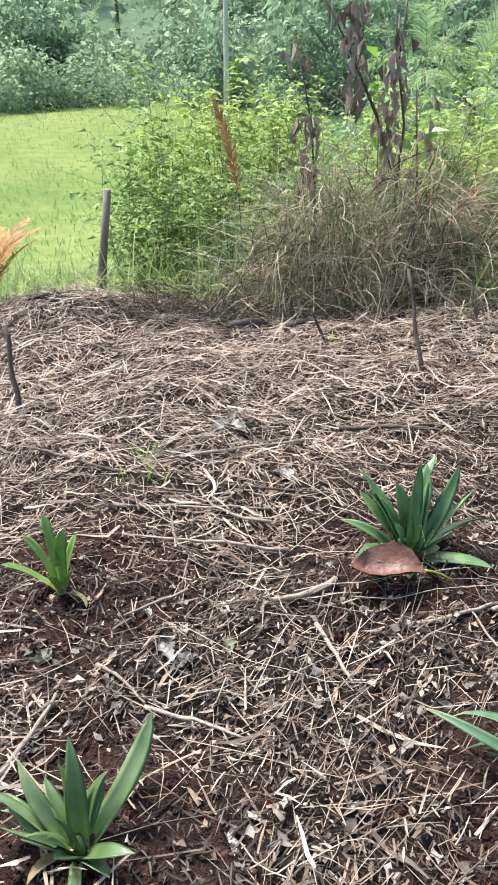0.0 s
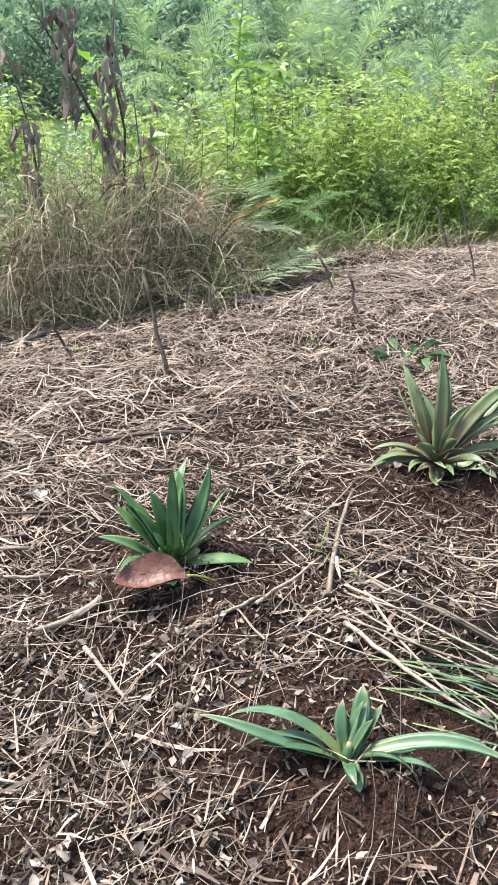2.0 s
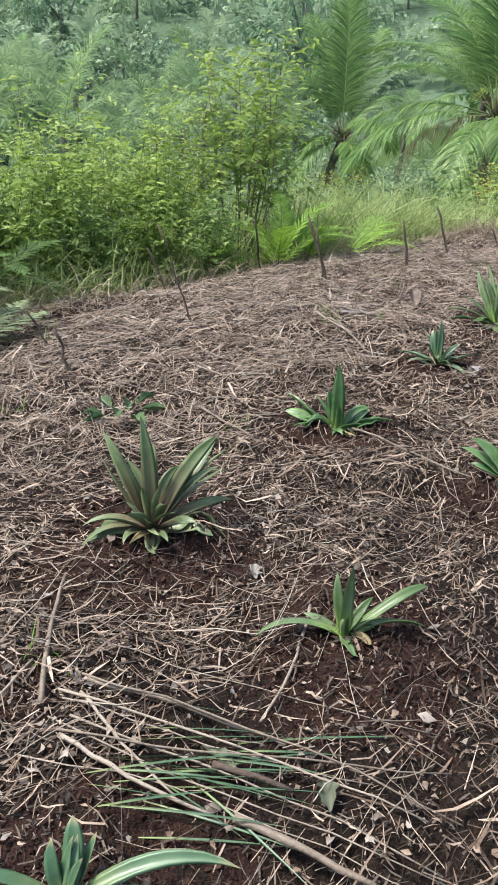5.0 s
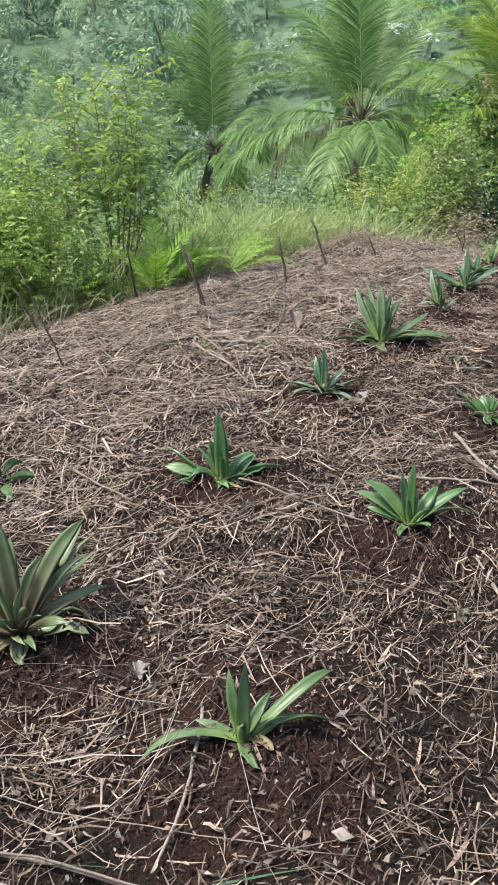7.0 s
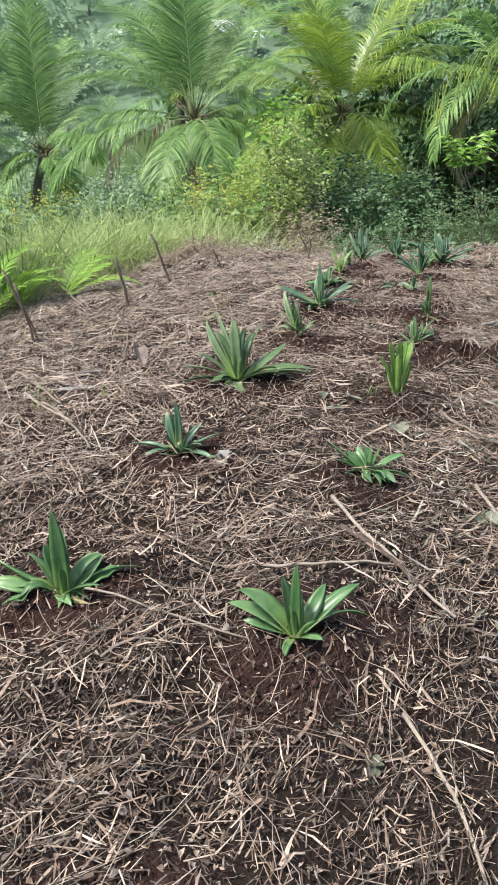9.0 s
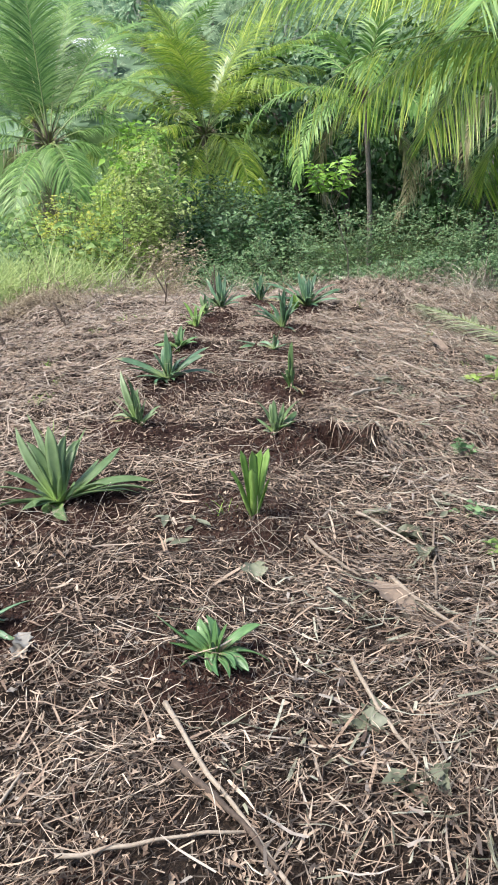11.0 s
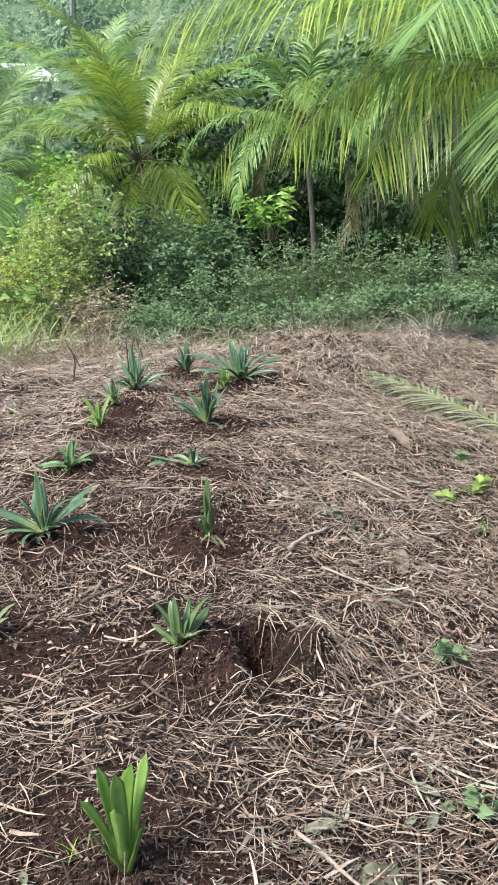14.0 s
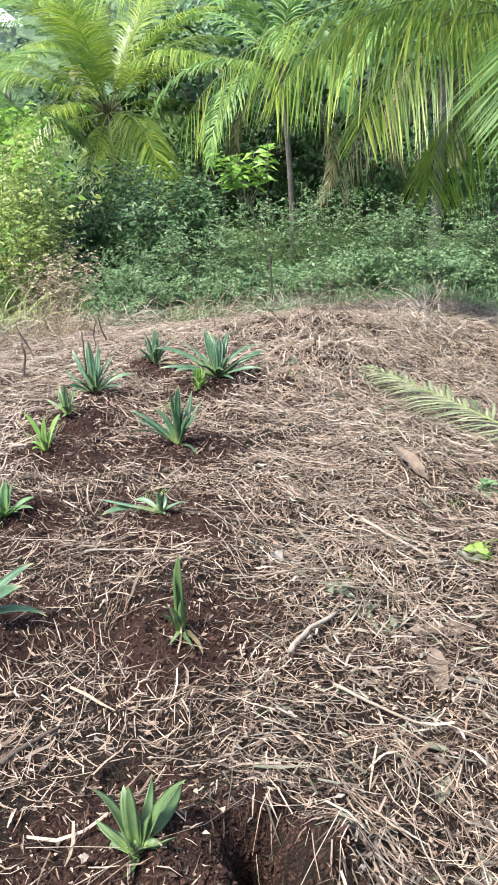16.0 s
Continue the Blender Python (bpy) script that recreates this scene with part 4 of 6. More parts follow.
def chaff():
    g = np.random.default_rng(45)
    xy = bare(sample_plot(70000, 45), g, 0.5)
    n = len(xy)
    P = np.stack([xy[:, 0], xy[:, 1], ground(xy[:, 0], xy[:, 1]) + 0.006 + g.random(n) ** 2 * 0.014], -1)
    az = g.uniform(0, 2 * math.pi, n)
    L = 0.008 * (3.6 ** g.random(n))
    b = Buf()
    leaves(b, P, np.stack([np.cos(az), np.sin(az), g.normal(0.05, 0.3, n)], -1), L, L * g.uniform(0.3, 0.8, n), 0.1, 0.4, 0.5)
    whole("chaff", b, M["chaff"], "fine broken chaff and bark crumbs in the mulch", "straw", kind="stuff")


chaff()


def scraps():
    """Torn dry leaves: crumpled six-cornered pieces."""
    g = np.random.default_rng(41)
    xy = bare(sample_plot(20000, 41), g, 0.6)
    patch = lattice(xy[:, 0] * 1.6, xy[:, 1] * 1.6, 17)
    near = np.exp(-((xy[:, 0] - 0.1) ** 2 + (xy[:, 1] - 1.6) ** 2) / 1.2)
    xy = xy[g.random(len(xy)) < np.clip((patch - 0.35) * 1.6 + near, 0.08, 1)]
    more = bare(np.stack([g.normal(0.1, 0.6, 900), g.normal(1.5, 0.38, 900)], -1), g, 0.75)
    big = np.concatenate([np.ones(len(xy)), np.full(len(more), 1.15)])
    xy = np.concatenate([xy, more])
    n = len(xy)
    c = np.stack([xy[:, 0], xy[:, 1], ground(xy[:, 0], xy[:, 1]) + 0.010 + g.random(n) * 0.016], -1)
    size = 0.0036 * (4.0 ** (g.random(n) ** 1.6)) * big
    ang = (np.arange(6) + g.uniform(-0.3, 0.3, (n, 6))) * math.pi / 3
    r = size[:, None] * g.uniform(0.5, 1.25, (n, 6)) * np.where(np.arange(6) % 3 == 0, 1.6, 0.8)[None]
    flat = np.stack([r * np.cos(ang), r * np.sin(ang), size[:, None] * g.normal(0, 0.4, (n, 6))], -1)
    az, tip = g.uniform(0, 2 * math.pi, n), g.normal(0, 0.3, n)
    ca, sa, ct, st = np.cos(az)[:, None], np.sin(az)[:, None], np.cos(tip)[:, None], np.sin(tip)[:, None]
    y, z = flat[..., 1] * ct - flat[..., 2] * st, flat[..., 1] * st + flat[..., 2] * ct
    ring = np.stack([flat[..., 0] * ca - y * sa, flat[..., 0] * sa + y * ca, z], -1) + c[:, None]
    v = np.concatenate([c[:, None], ring], 1)
    f = np.array([[0, q + 1, (q + 1) % 6 + 1] for q in range(6)])
    b = Buf()
    b.add(v.reshape(-1, 3), (f[None] + (np.arange(n) * 7)[:, None, None]).reshape(-1, 3))
    whole("leaf_litter", b, M["scrap"], "broken pale and brown leaf litter over the soil", "leaf litter", kind="stuff")


scraps()


def clods():
    """Rounded crumbs of dug soil, a few of them fist-sized lumps."""
    g = np.random.default_rng(43)
    pts = []
    for it in PINEAPPLES:
        n = 1300
        r, a = 0.02 + 0.36 * g.random(n) ** 0.8, g.uniform(0, 2 * math.pi, n)
        pts.append(np.stack([it[1] + r * np.cos(a), it[2] + r * np.sin(a)], -1))
    n = 1500
    r, a = 0.07 + 0.24 * g.random(n), g.uniform(0, 2 * math.pi, n)
    pts.append(np.stack([HOLE[0] + r * np.cos(a), HOLE[1] + r * np.sin(a)], -1))
    pts.append(sample_plot(1800, 44))
    xy = np.concatenate(pts)
    n = len(xy)
    size = 0.0026 * 4.2 ** (g.random(n) ** 2.4)
    c = np.stack([xy[:, 0], xy[:, 1], ground(xy[:, 0], xy[:, 1]) + size * 0.3], -1)
    gold = (1 + 5 ** 0.5) / 2
    ico = unit(np.array([(-1, gold, 0), (1, gold, 0), (-1, -gold, 0), (1, -gold, 0), (0, -1, gold), (0, 1, gold), (0, -1, -gold), (0, 1, -gold), (gold, 0, -1), (gold, 0, 1), (-gold, 0, -1), (-gold, 0, 1)]))
    fc = np.array([(0, 11, 5), (0, 5, 1), (0, 1, 7), (0, 7, 10), (0, 10, 11), (1, 5, 9), (5, 11, 4), (11, 10, 2), (10, 7, 6), (7, 1, 8), (3, 9, 4), (3, 4, 2), (3, 2, 6), (3, 6, 8), (3, 8, 9), (4, 9, 5), (2, 4, 11), (6, 2, 10), (8, 6, 7), (9, 8, 1)])
    spin = g.uniform(0, 6.28, n)
    turn = np.stack([np.stack([np.cos(spin), -np.sin(spin), 0 * spin], -1), np.stack([np.sin(spin), np.cos(spin), 0 * spin], -1), np.stack([0 * spin, 0 * spin, 1 + 0 * spin], -1)], 1)
    v = c[:, None] + np.einsum('nij,nkj->nki', turn, ico[None] * (size[:, None] * g.uniform(0.7, 1.25, (n, 3)))[:, None] * g.uniform(0.5, 1.4, (n, 12, 1)))
    b = Buf()
    b.add(v.reshape(-1, 3), (fc[None] + (np.arange(n) * 12)[:, None, None]).reshape(-1, 3))
    whole("soil_clods", b, M["clod"], "crumbled dark brown soil clods around the plants", "soil", kind="stuff", smooth=False)


clods()

# ---- shrubs, ferns, palms and trees ----
def shrub(name, label, x, y, height, spread, stems, material, leaf=0.08, aspect=0.4, nodes=14, side=2, seed=1, bare_part=0.2, group="", category="shrub", stem_mat="twig", z=None, lean=(0, 0), stem_r=0.006, twiggy=0.5, droop=0.35):
    """Stems that fan from one root, leaves in pairs along them and along short side twigs."""
    g = np.random.default_rng(seed)
    ob = thing(name, label, category, x, y, gz(x, y) - 0.03 if z is None else z, group)
    st, P, D = Buf(), [], []
    for _ in range(stems):
        a, r = g.uniform(0, 2 * math.pi), spread * math.sqrt(g.random())
        top = np.array([r * math.cos(a) + lean[0], r * math.sin(a) + lean[1], height * g.uniform(0.62, 1.05) * (1 - 0.25 * (r / max(spread, 1e-6)) ** 2)])
        root = np.array([top[0] * 0.35 * g.random(), top[1] * 0.35 * g.random(), 0])
        kink = g.normal(0, 0.05 * height, 3) * np.array([1, 1, 0.2])
        s = np.linspace(0, 1, 7)[:, None]
        c = root * (1 - s) + top * s + kink * np.sin(s * math.pi) + np.array([top[0], top[1], 0]) * 0.2 * (s ** 2 - s)
        tube(st, c, np.linspace(stem_r, stem_r * 0.35, 7), 4 if stem_r < 0.012 else 3)
        d = unit(np.gradient(c, axis=0))
        for q in np.linspace(bare_part, 1, nodes):
            f = q * 6
            i = min(int(f), 5)
            p = c[i] + (c[i + 1] - c[i]) * (f - i)
            a2 = g.uniform(0, 2 * math.pi)
            if g.random() < twiggy and q < 0.97:
                tl = height * 0.16 * g.uniform(0.5, 1.3)
                td = np.array([math.cos(a2), math.sin(a2), g.uniform(0.1, 0.8)])
                e = p + td * tl
                tube(st, [p, e], [stem_r * 0.4, stem_r * 0.2], 3)
                for w in (0.35, 0.6, 0.8, 1.0):
                    for sgn in (-1, 1):
                        P.append(p + td * tl * w)
                        D.append(td * 0.6 + sgn * np.array([-td[1], td[0], 0]) + g.normal(0, 0.3, 3))
            for sgn in range(side):
                aa = a2 + sgn * 2 * math.pi / side
                P.append(p)
                D.append(np.array([math.cos(aa), math.sin(aa), 0.35]) + d[i] * 0.35 + g.normal(0, 0.25, 3))
    part("branchwork", st, M[stem_mat], ob)
    fo = Buf()
    n = len(P)
    L = leaf * g.uniform(0.55, 1.2, n)
    leaves(fo, np.array(P), np.array(D), L, L * aspect * g.uniform(0.8, 1.2, n), droop)
    part("foliage", fo, M[material], ob)
    return ob


def frond_buf(az, el, L, bend, pairs, leaf, width, hang=0.5, k=14, stem_r=0.03, fold=0.6, start=0.18, seg=3, seed=0, curl_az=0.0, gap=0.0):
    """A feather leaf: arching midrib with two rows of leaflets that hang by their own weight. Returns rib and leaflets."""
    g = np.random.default_rng(seed)
    s = np.linspace(0, 1, k)
    e = np.radians(el - bend * s ** 1.5)
    a = np.radians(az + curl_az * s)
    step = L / (k - 1)
    d = np.stack([np.cos(e) * np.cos(a), np.cos(e) * np.sin(a), np.sin(e)], -1)
    c = np.concatenate([[[0, 0, 0]], np.cumsum(d[:-1] * step, 0)])
    rib = Buf()
    tube(rib, c, stem_r * np.linspace(1, 0.15, k), 5 if k > 7 else 3)
    lf = Buf()
    q = np.repeat(np.linspace(start, 0.995, pairs), 2)
    q = np.clip(q + g.normal(0, 0.15 / pairs, len(q)), start, 1)
    if gap:
        keep = g.random(len(q)) > gap
    else:
        keep = np.ones(len(q), bool)
    sg = np.tile([-1.0, 1.0], pairs)[keep]
    q = q[keep]
    n = len(q)
    f = q * (k - 1)
    i = np.minimum(f.astype(int), k - 2)
    p = c[i] + (c[i + 1] - c[i]) * (f - i)[:, None]
    dd = d[i]
    sd = unit(np.stack([-dd[:, 1], dd[:, 0], np.zeros(n)], -1)) * sg[:, None]
    up = np.cross(dd, sd) * sg[:, None]
    ll = leaf * np.clip(np.sin(np.pi * (0.12 + 0.83 * (q - start) / (1 - start))), 0.25, 1) ** 0.7 * g.uniform(0.85, 1.12, n)
    dir0 = unit(sd + dd * (0.55 + 0.8 * q[:, None]) + up * fold * 0.25 + g.normal(0, 0.10, (n, 3)))
    pts = [p]
    cur = dir0
    for m in range(seg):
        pts.append(pts[-1] + cur * (ll / seg)[:, None])
        cur = unit(cur + np.array([0, 0, -1.0]) * hang * (0.6 + 0.6 * g.random((n, 1))) / seg * 2)
    pts = np.stack(pts, 1)
    t = unit(np.gradient(pts, axis=1))
    wv = unit(np.cross(t, np.cross(dd, sd)[:, None] + 1e-3))
    w = width / 2 * np.array([0.55, 1.0, 0.75, 0.06] if seg == 3 else np.clip(np.sin(np.linspace(0.5, math.pi - 0.03, seg + 1)), 0.05, 1))
    A, B = pts + wv * w[None, :, None], pts - wv * w[None, :, None]
    v = np.stack([A, B], 2).reshape(-1, 3)
    j = np.arange(seg) * 2
    fq = np.stack([j, j + 1, j + 3, j + 2], -1)
    lf.add(v, (fq[None] + (np.arange(n) * 2 * (seg + 1))[:, None, None]).reshape(-1, 4))
    return rib, lf


def frond(parent, origin, material, rib_mat="rachis", label="", name="frond", **kw):
    rib, lf = frond_buf(**kw)
    ob = part(name, lf, M[material], parent, label, smooth=False)
    ob.location = origin
    part("midrib", rib, M[rib_mat], ob)
    return ob


def palm(label, x, y, z, trunk, fronds, seed, group="", material="palm", L=4.6, pairs=70, leaf=0.85, width=0.05, special=(), trunk_r=0.16, droopy=1.0, dry=2, seg=3, trunk_mat="bark"):
    g = np.random.default_rng(seed)
    ob = thing("coconut_palm", label, "palm tree", x, y, z - trunk, group)
    tb = Buf()
    k = 16 if pairs > 40 else 6
    s = np.linspace(0, 1, k)
    cx, cy = g.normal(0, 0.06, 2) * trunk
    c = np.stack([cx * (s ** 2 - 1), cy * (s ** 2 - 1), s * (trunk + 0.3) - 0.3], -1)
    tube(tb, c, trunk_r * (1.5 - 0.6 * s ** 0.4 + 0.05 * (np.arange(k) % 2)), 9 if pairs > 40 else 6)
    part("trunk", tb, M[trunk_mat], ob)
    fib = Buf()
    n = 60 if pairs > 40 else 10
    a = g.uniform(0, 2 * math.pi, n)
    blades(fib, np.stack([0.16 * np.cos(a), 0.16 * np.sin(a), trunk + g.uniform(-0.2, 0.25, n)], -1), a, g.uniform(0.5, 1.5, n), g.uniform(0.3, 0.7, n), np.full(n, 0.05), g.uniform(0, 1.6, n))
    part("crown_fibre", fib, M["husk"], ob, "brown fibrous leaf bases")
    far = []
    for i in range(fronds):
        q = (i + 0.5) / fronds
        el = 84 - 100 * q ** 0.9 + g.normal(0, 5)
        bend = (58 + 50 * q + g.normal(0, 8)) * droopy
        is_dry = i >= fronds - dry
        kw = dict(k=14 if pairs > 40 else 7, az=i * 137.5 + g.normal(0, 10) + seed * 40, el=el - (24 if is_dry else 0), L=L * g.uniform(0.85, 1.08), bend=bend, pairs=pairs, leaf=leaf, width=width, hang=0.4 + 0.8 * q, stem_r=0.024, seed=seed * 100 + i, curl_az=g.normal(0, 10), seg=seg)
        if pairs > 40:
            frond(ob, (0, 0, trunk), "palm_dry" if is_dry else material, **kw)
        else:
            far.append(frond_buf(**kw))
    if far:      # far palms: the fronds cannot be told apart
        for name, which, m in (("crown", 1, material), ("rachis", 0, "rachis")):
            b = Buf()
            for fr in far:
                for v, f, n0 in zip(fr[which].v, fr[which].f, np.cumsum([0] + [len(q) for q in fr[which].v])):
                    b.add(v + np.array([0, 0, trunk]), f - n0)
            part(name, b, M[m], ob, smooth=False)
    for m, kw in special:
        frond(ob, (0, 0, trunk), m, **kw)
    return ob


def fern(label, x, y, fronds, L, seed, material="fern", z=None, az=(0, 360), el=(40, 75), name="fern", group=""):
    g = np.random.default_rng(seed)
    ob = thing(name, label, "fern", x, y, gz(x, y) if z is None else z, group)
    for i in range(fronds):
        frond(ob, (0, 0, 0), material, rib_mat="twig", az=g.uniform(*az), el=g.uniform(*el), L=L * g.uniform(0.75, 1.15), bend=g.uniform(45, 95), pairs=34, leaf=L * (0.13 if material == 'fern_rust' else 0.19), width=0.013 * L / 0.8, hang=0.15, stem_r=0.004, fold=0.15, start=0.15, seed=seed * 50 + i, curl_az=g.normal(0, 15), k=10)
    return ob


def crown_tree(label, x, y, height, radius, seed, material, trunk_h=0.35, n=800, leaf=0.4, group="", lumps=11, name="forest_tree", at_z=None):
    """Tapered trunk, limbs and a lumpy crown of many leaf sprays with gaps."""
    g = np.random.default_rng(seed)
    ob = thing(name, label, "tree", x, y, float(land(x, y)) - 0.2 if at_z is None else at_z, group)
    tb, P, D = Buf(), [], []
    tube(tb, [(0, 0, 0), (0.1, 0, height * 0.25), (0, 0.15, height * 0.5), (0.1, 0.1, height * 0.8)], [0.028 * height, 0.022 * height, 0.015 * height, 0.006 * height], 7)
    for q in range(lumps):
        a, rr = g.uniform(0, 2 * math.pi), radius * math.sqrt(g.random()) * 0.8
        c = np.array([rr * math.cos(a), rr * math.sin(a), height * g.uniform(trunk_h + 0.1, 0.92) * (1 - 0.25 * (rr / radius) ** 2)])
        tube(tb, [(0, 0, height * g.uniform(0.25, 0.5)), c * np.array([0.5, 0.5, 0.8]), c], [0.012 * height, 0.008 * height, 0.003 * height], 4)
        lr = radius * g.uniform(0.28, 0.55)
        m = n // lumps
        v = unit(g.normal(0, 1, (m, 3)))
        rad = lr * g.uniform(0.55, 1.1, (m, 1)) * np.array([1, 1, 0.75])
        P.append(c + v * rad)
        D.append(v + g.normal(0, 0.5, (m, 3)))
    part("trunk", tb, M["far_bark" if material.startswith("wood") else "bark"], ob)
    P, D = np.concatenate(P), np.concatenate(D)
    fo = Buf()
    L = leaf * g.uniform(0.5, 1.2, len(P))
    leaves(fo, P, D, L, L * g.uniform(0.4, 0.7, len(P)), 0.3)
    part("crown", fo, M[material], ob)
    return ob


def grass_stuff(name, label, xy, lo, hi, W, material, seed, bend=(0.3, 1.6), flat=False):
    g = np.random.default_rng(seed)
    n = len(xy)
    P = np.stack([xy[:, 0], xy[:, 1], (land(xy[:, 0], xy[:, 1]) if flat else ground(xy[:, 0], xy[:, 1])) - 0.01], -1)
    b = Buf()
    blades(b, P, g.uniform(0, 2 * math.pi, n), g.uniform(1.0, 1.55, n), g.uniform(lo, hi, n), np.full(n, W) * g.uniform(0.7, 1.3, n), g.uniform(*bend, n))
    return whole(name, b, M[material], label, "grass", kind="stuff")


def spots(n, seed, x0, x1, off0, off1):
    """Places in a band beyond the plot's far border."""
    g = np.random.default_rng(seed)
    x = g.uniform(x0, x1, n)
    return np.stack([x, edge_y(x) + g.uniform(off0, off1, n)], -1)

# ---- edge of the plot: dead brush, weeds, ferns ----
def dry_mound(x, y, rx, ry, h, n, seed, label, material="dry_grass", rad=(0.0014, 0.004)):
    g = np.random.default_rng(seed)
    a, r = g.uniform(0, 2 * math.pi, n), np.sqrt(g.random(n))
    p0 = np.stack([rx * r * np.cos(a), ry * r * np.sin(a)], -1)
    a2 = g.uniform(0, 2 * math.pi, n)
    reach = g.uniform(0.15, 0.65, n) * rx
    p1 = p0 + np.stack([np.cos(a2) * reach, np.sin(a2) * reach * 0.8], -1)
    top = h * (1 - 0.75 * r ** 2) * g.uniform(0.25, 1.08, n)
    s = np.linspace(0, 1, 8)
    q = p0[:, None] + (p1 - p0)[:, None] * s[None, :, None] + (g.normal(0, 0.09, (n, 1, 2)) * np.sin(np.pi * s)[None, :, None] + g.normal(0, 0.012, (n, 8, 2)))
    gx, gy = x + q[..., 0], y + q[..., 1]
    lift = top[:, None] * np.sin(np.pi * (0.12 + 0.8 * s[None])) ** g.uniform(0.6, 1.6, n)[:, None]
    lean = g.random(n) < 0.5
    lift = np.where(lean[:, None], top[:, None] * (g.uniform(0.0, 0.7, n)[:, None] + (s[None] - 0.3) * g.normal(0.2, 0.7, n)[:, None]), lift)
    z = ground(gx, gy) + np.maximum(lift, 0.01)
    b = Buf()
    R = np.repeat(g.uniform(*rad, n)[:, None], 8, 1) * np.linspace(1, 0.5, 8)[None]
    tubes(b, np.stack([gx - x, gy - y, z - gz(x, y)], -1), R, 3)
    return whole("dead_brush", b, M[material], label, "dead brush", kind="stuff", place=(x, y, gz(x, y)))


def brush_heap(x, y, rx, ry, h, n, seed, label, material, width, fall=0.8, hollow=0.0):
    """Strands that spring from all through a heap and sag outwards and down across one another."""
    g = np.random.default_rng(seed)
    a, r = g.uniform(0, 2 * math.pi, n), np.sqrt(g.random(n))
    base = np.stack([rx * r * np.cos(a), ry * r * np.sin(a)], -1)
    roof = h * np.clip(1 - 0.85 * r ** 2, 0.1, 1) * (0.72 + 0.5 * lattice(base[:, 0] * 4 + 20, base[:, 1] * 4 + 20, seed))
    z0 = roof * (hollow + (1.04 - hollow) * g.random(n) ** 0.7)
    az = np.where(g.random(n) < 0.5, a + g.normal(0, 0.9, n), g.uniform(0, 2 * math.pi, n))
    L = g.uniform(0.18, 0.75, n) * rx
    rise = g.normal(0.35, 0.75, n)
    k = 7
    s = np.linspace(0, 1, k)
    e = rise[:, None] - (fall * g.uniform(0.3, 2.2, n))[:, None] * s[None] ** 1.2
    turn = az[:, None] + g.normal(0, 0.7, n)[:, None] * s[None]
    step = (L / (k - 1))[:, None]
    q = base[:, None] + np.cumsum(np.stack([np.cos(e) * np.cos(turn), np.cos(e) * np.sin(turn)], -1) * step[..., None], 1)
    z = z0[:, None] + np.cumsum(np.sin(e) * step, 1)
    gx, gy = x + q[..., 0], y + q[..., 1]
    z = np.maximum(z, 0.015) + ground(gx, gy)
    b = Buf()
    W = np.repeat((width[0] * (width[1] / width[0]) ** g.random(n))[:, None], k, 1) * np.linspace(1, 0.45, k)[None]
    ribbons(b, np.stack([gx - x, gy - y, z - gz(x, y)], -1), W, g.normal(0, 0.8, n))
    return whole("dead_brush", b, M[material], label, "dead brush", kind="stuff", place=(x, y, gz(x, y)))


brush_heap(0.70, 5.35, 0.85, 0.42, 1.05, 3600, 51, "tangled heap of dry brown grass at the plot's edge", "dry_grass", (0.002, 0.007))
# darker strands in place of the shade deep inside the heap
brush_heap(0.62, 5.40, 0.80, 0.38, 0.90, 1300, 58, "dark stems standing for the shade inside the brush heap", "twig", (0.003, 0.009))
brush_heap(0.35, 5.45, 0.75, 0.35, 0.95, 1500, 59, "half-withered green grass hanging over the brush heap", "fern_pale", (0.002, 0.005), 0.9, 0.3)
brush_heap(1.18, 5.5, 0.36, 0.32, 0.7, 1300, 52, "dry straw-coloured grass slumped beside the brush heap", "dry_grass", (0.002, 0.006))
brush_heap(1.95, 6.05, 0.5, 0.2, 0.16, 500, 60, "low dry grass trodden down beside the cut fern", "dry_pale", (0.002, 0.005))
dry_mound(0.55, 5.15, 0.85, 0.32, 1.05, 110, 57, "long pale dry stems arching out of the brush heap", "dry_pale", (0.003, 0.0055))
dry_mound(-0.35, 5.0, 0.6, 0.3, 0.25, 420, 53, "low scatter of grey dead stems", "twig")
dry_mound(8.4, 7.3, 0.55, 0.3, 0.22, 420, 54, "low mat of dry grass at the field edge")
for i, (mx, my, mr, mh) in enumerate([(13.0, 4.2, 0.7, 0.24), (14.6, 5.6, 0.9, 0.2), (15.4, 6.8, 1.0, 0.22), (14.8, 7.8, 0.9, 0.24), (13.6, 8.3, 0.8, 0.22), (12.0, 8.5, 0.9, 0.26), (10.8, 8.3, 0.8, 0.24), (15.9, 4.6, 0.9, 0.2), (15.6, 3.4, 0.8, 0.2), (9.4, 8.0, 0.7, 0.2)]):
    brush_heap(mx, my, mr, 0.5 * mr, mh, 520, 610 + i, "low ragged heap of raked dry grass at the plot's end", "straw" if i % 2 else "straw_grey", (0.003, 0.008))
dry_mound(12.8, 9.2, 1.1, 0.6, 0.55, 600, 55, "slumped heap of brown dry grass below the bush", rad=(0.002, 0.006))
dry_mound(10.6, 8.3, 0.7, 0.35, 0.3, 420, 56, "flattened pale dry grass at the field edge")


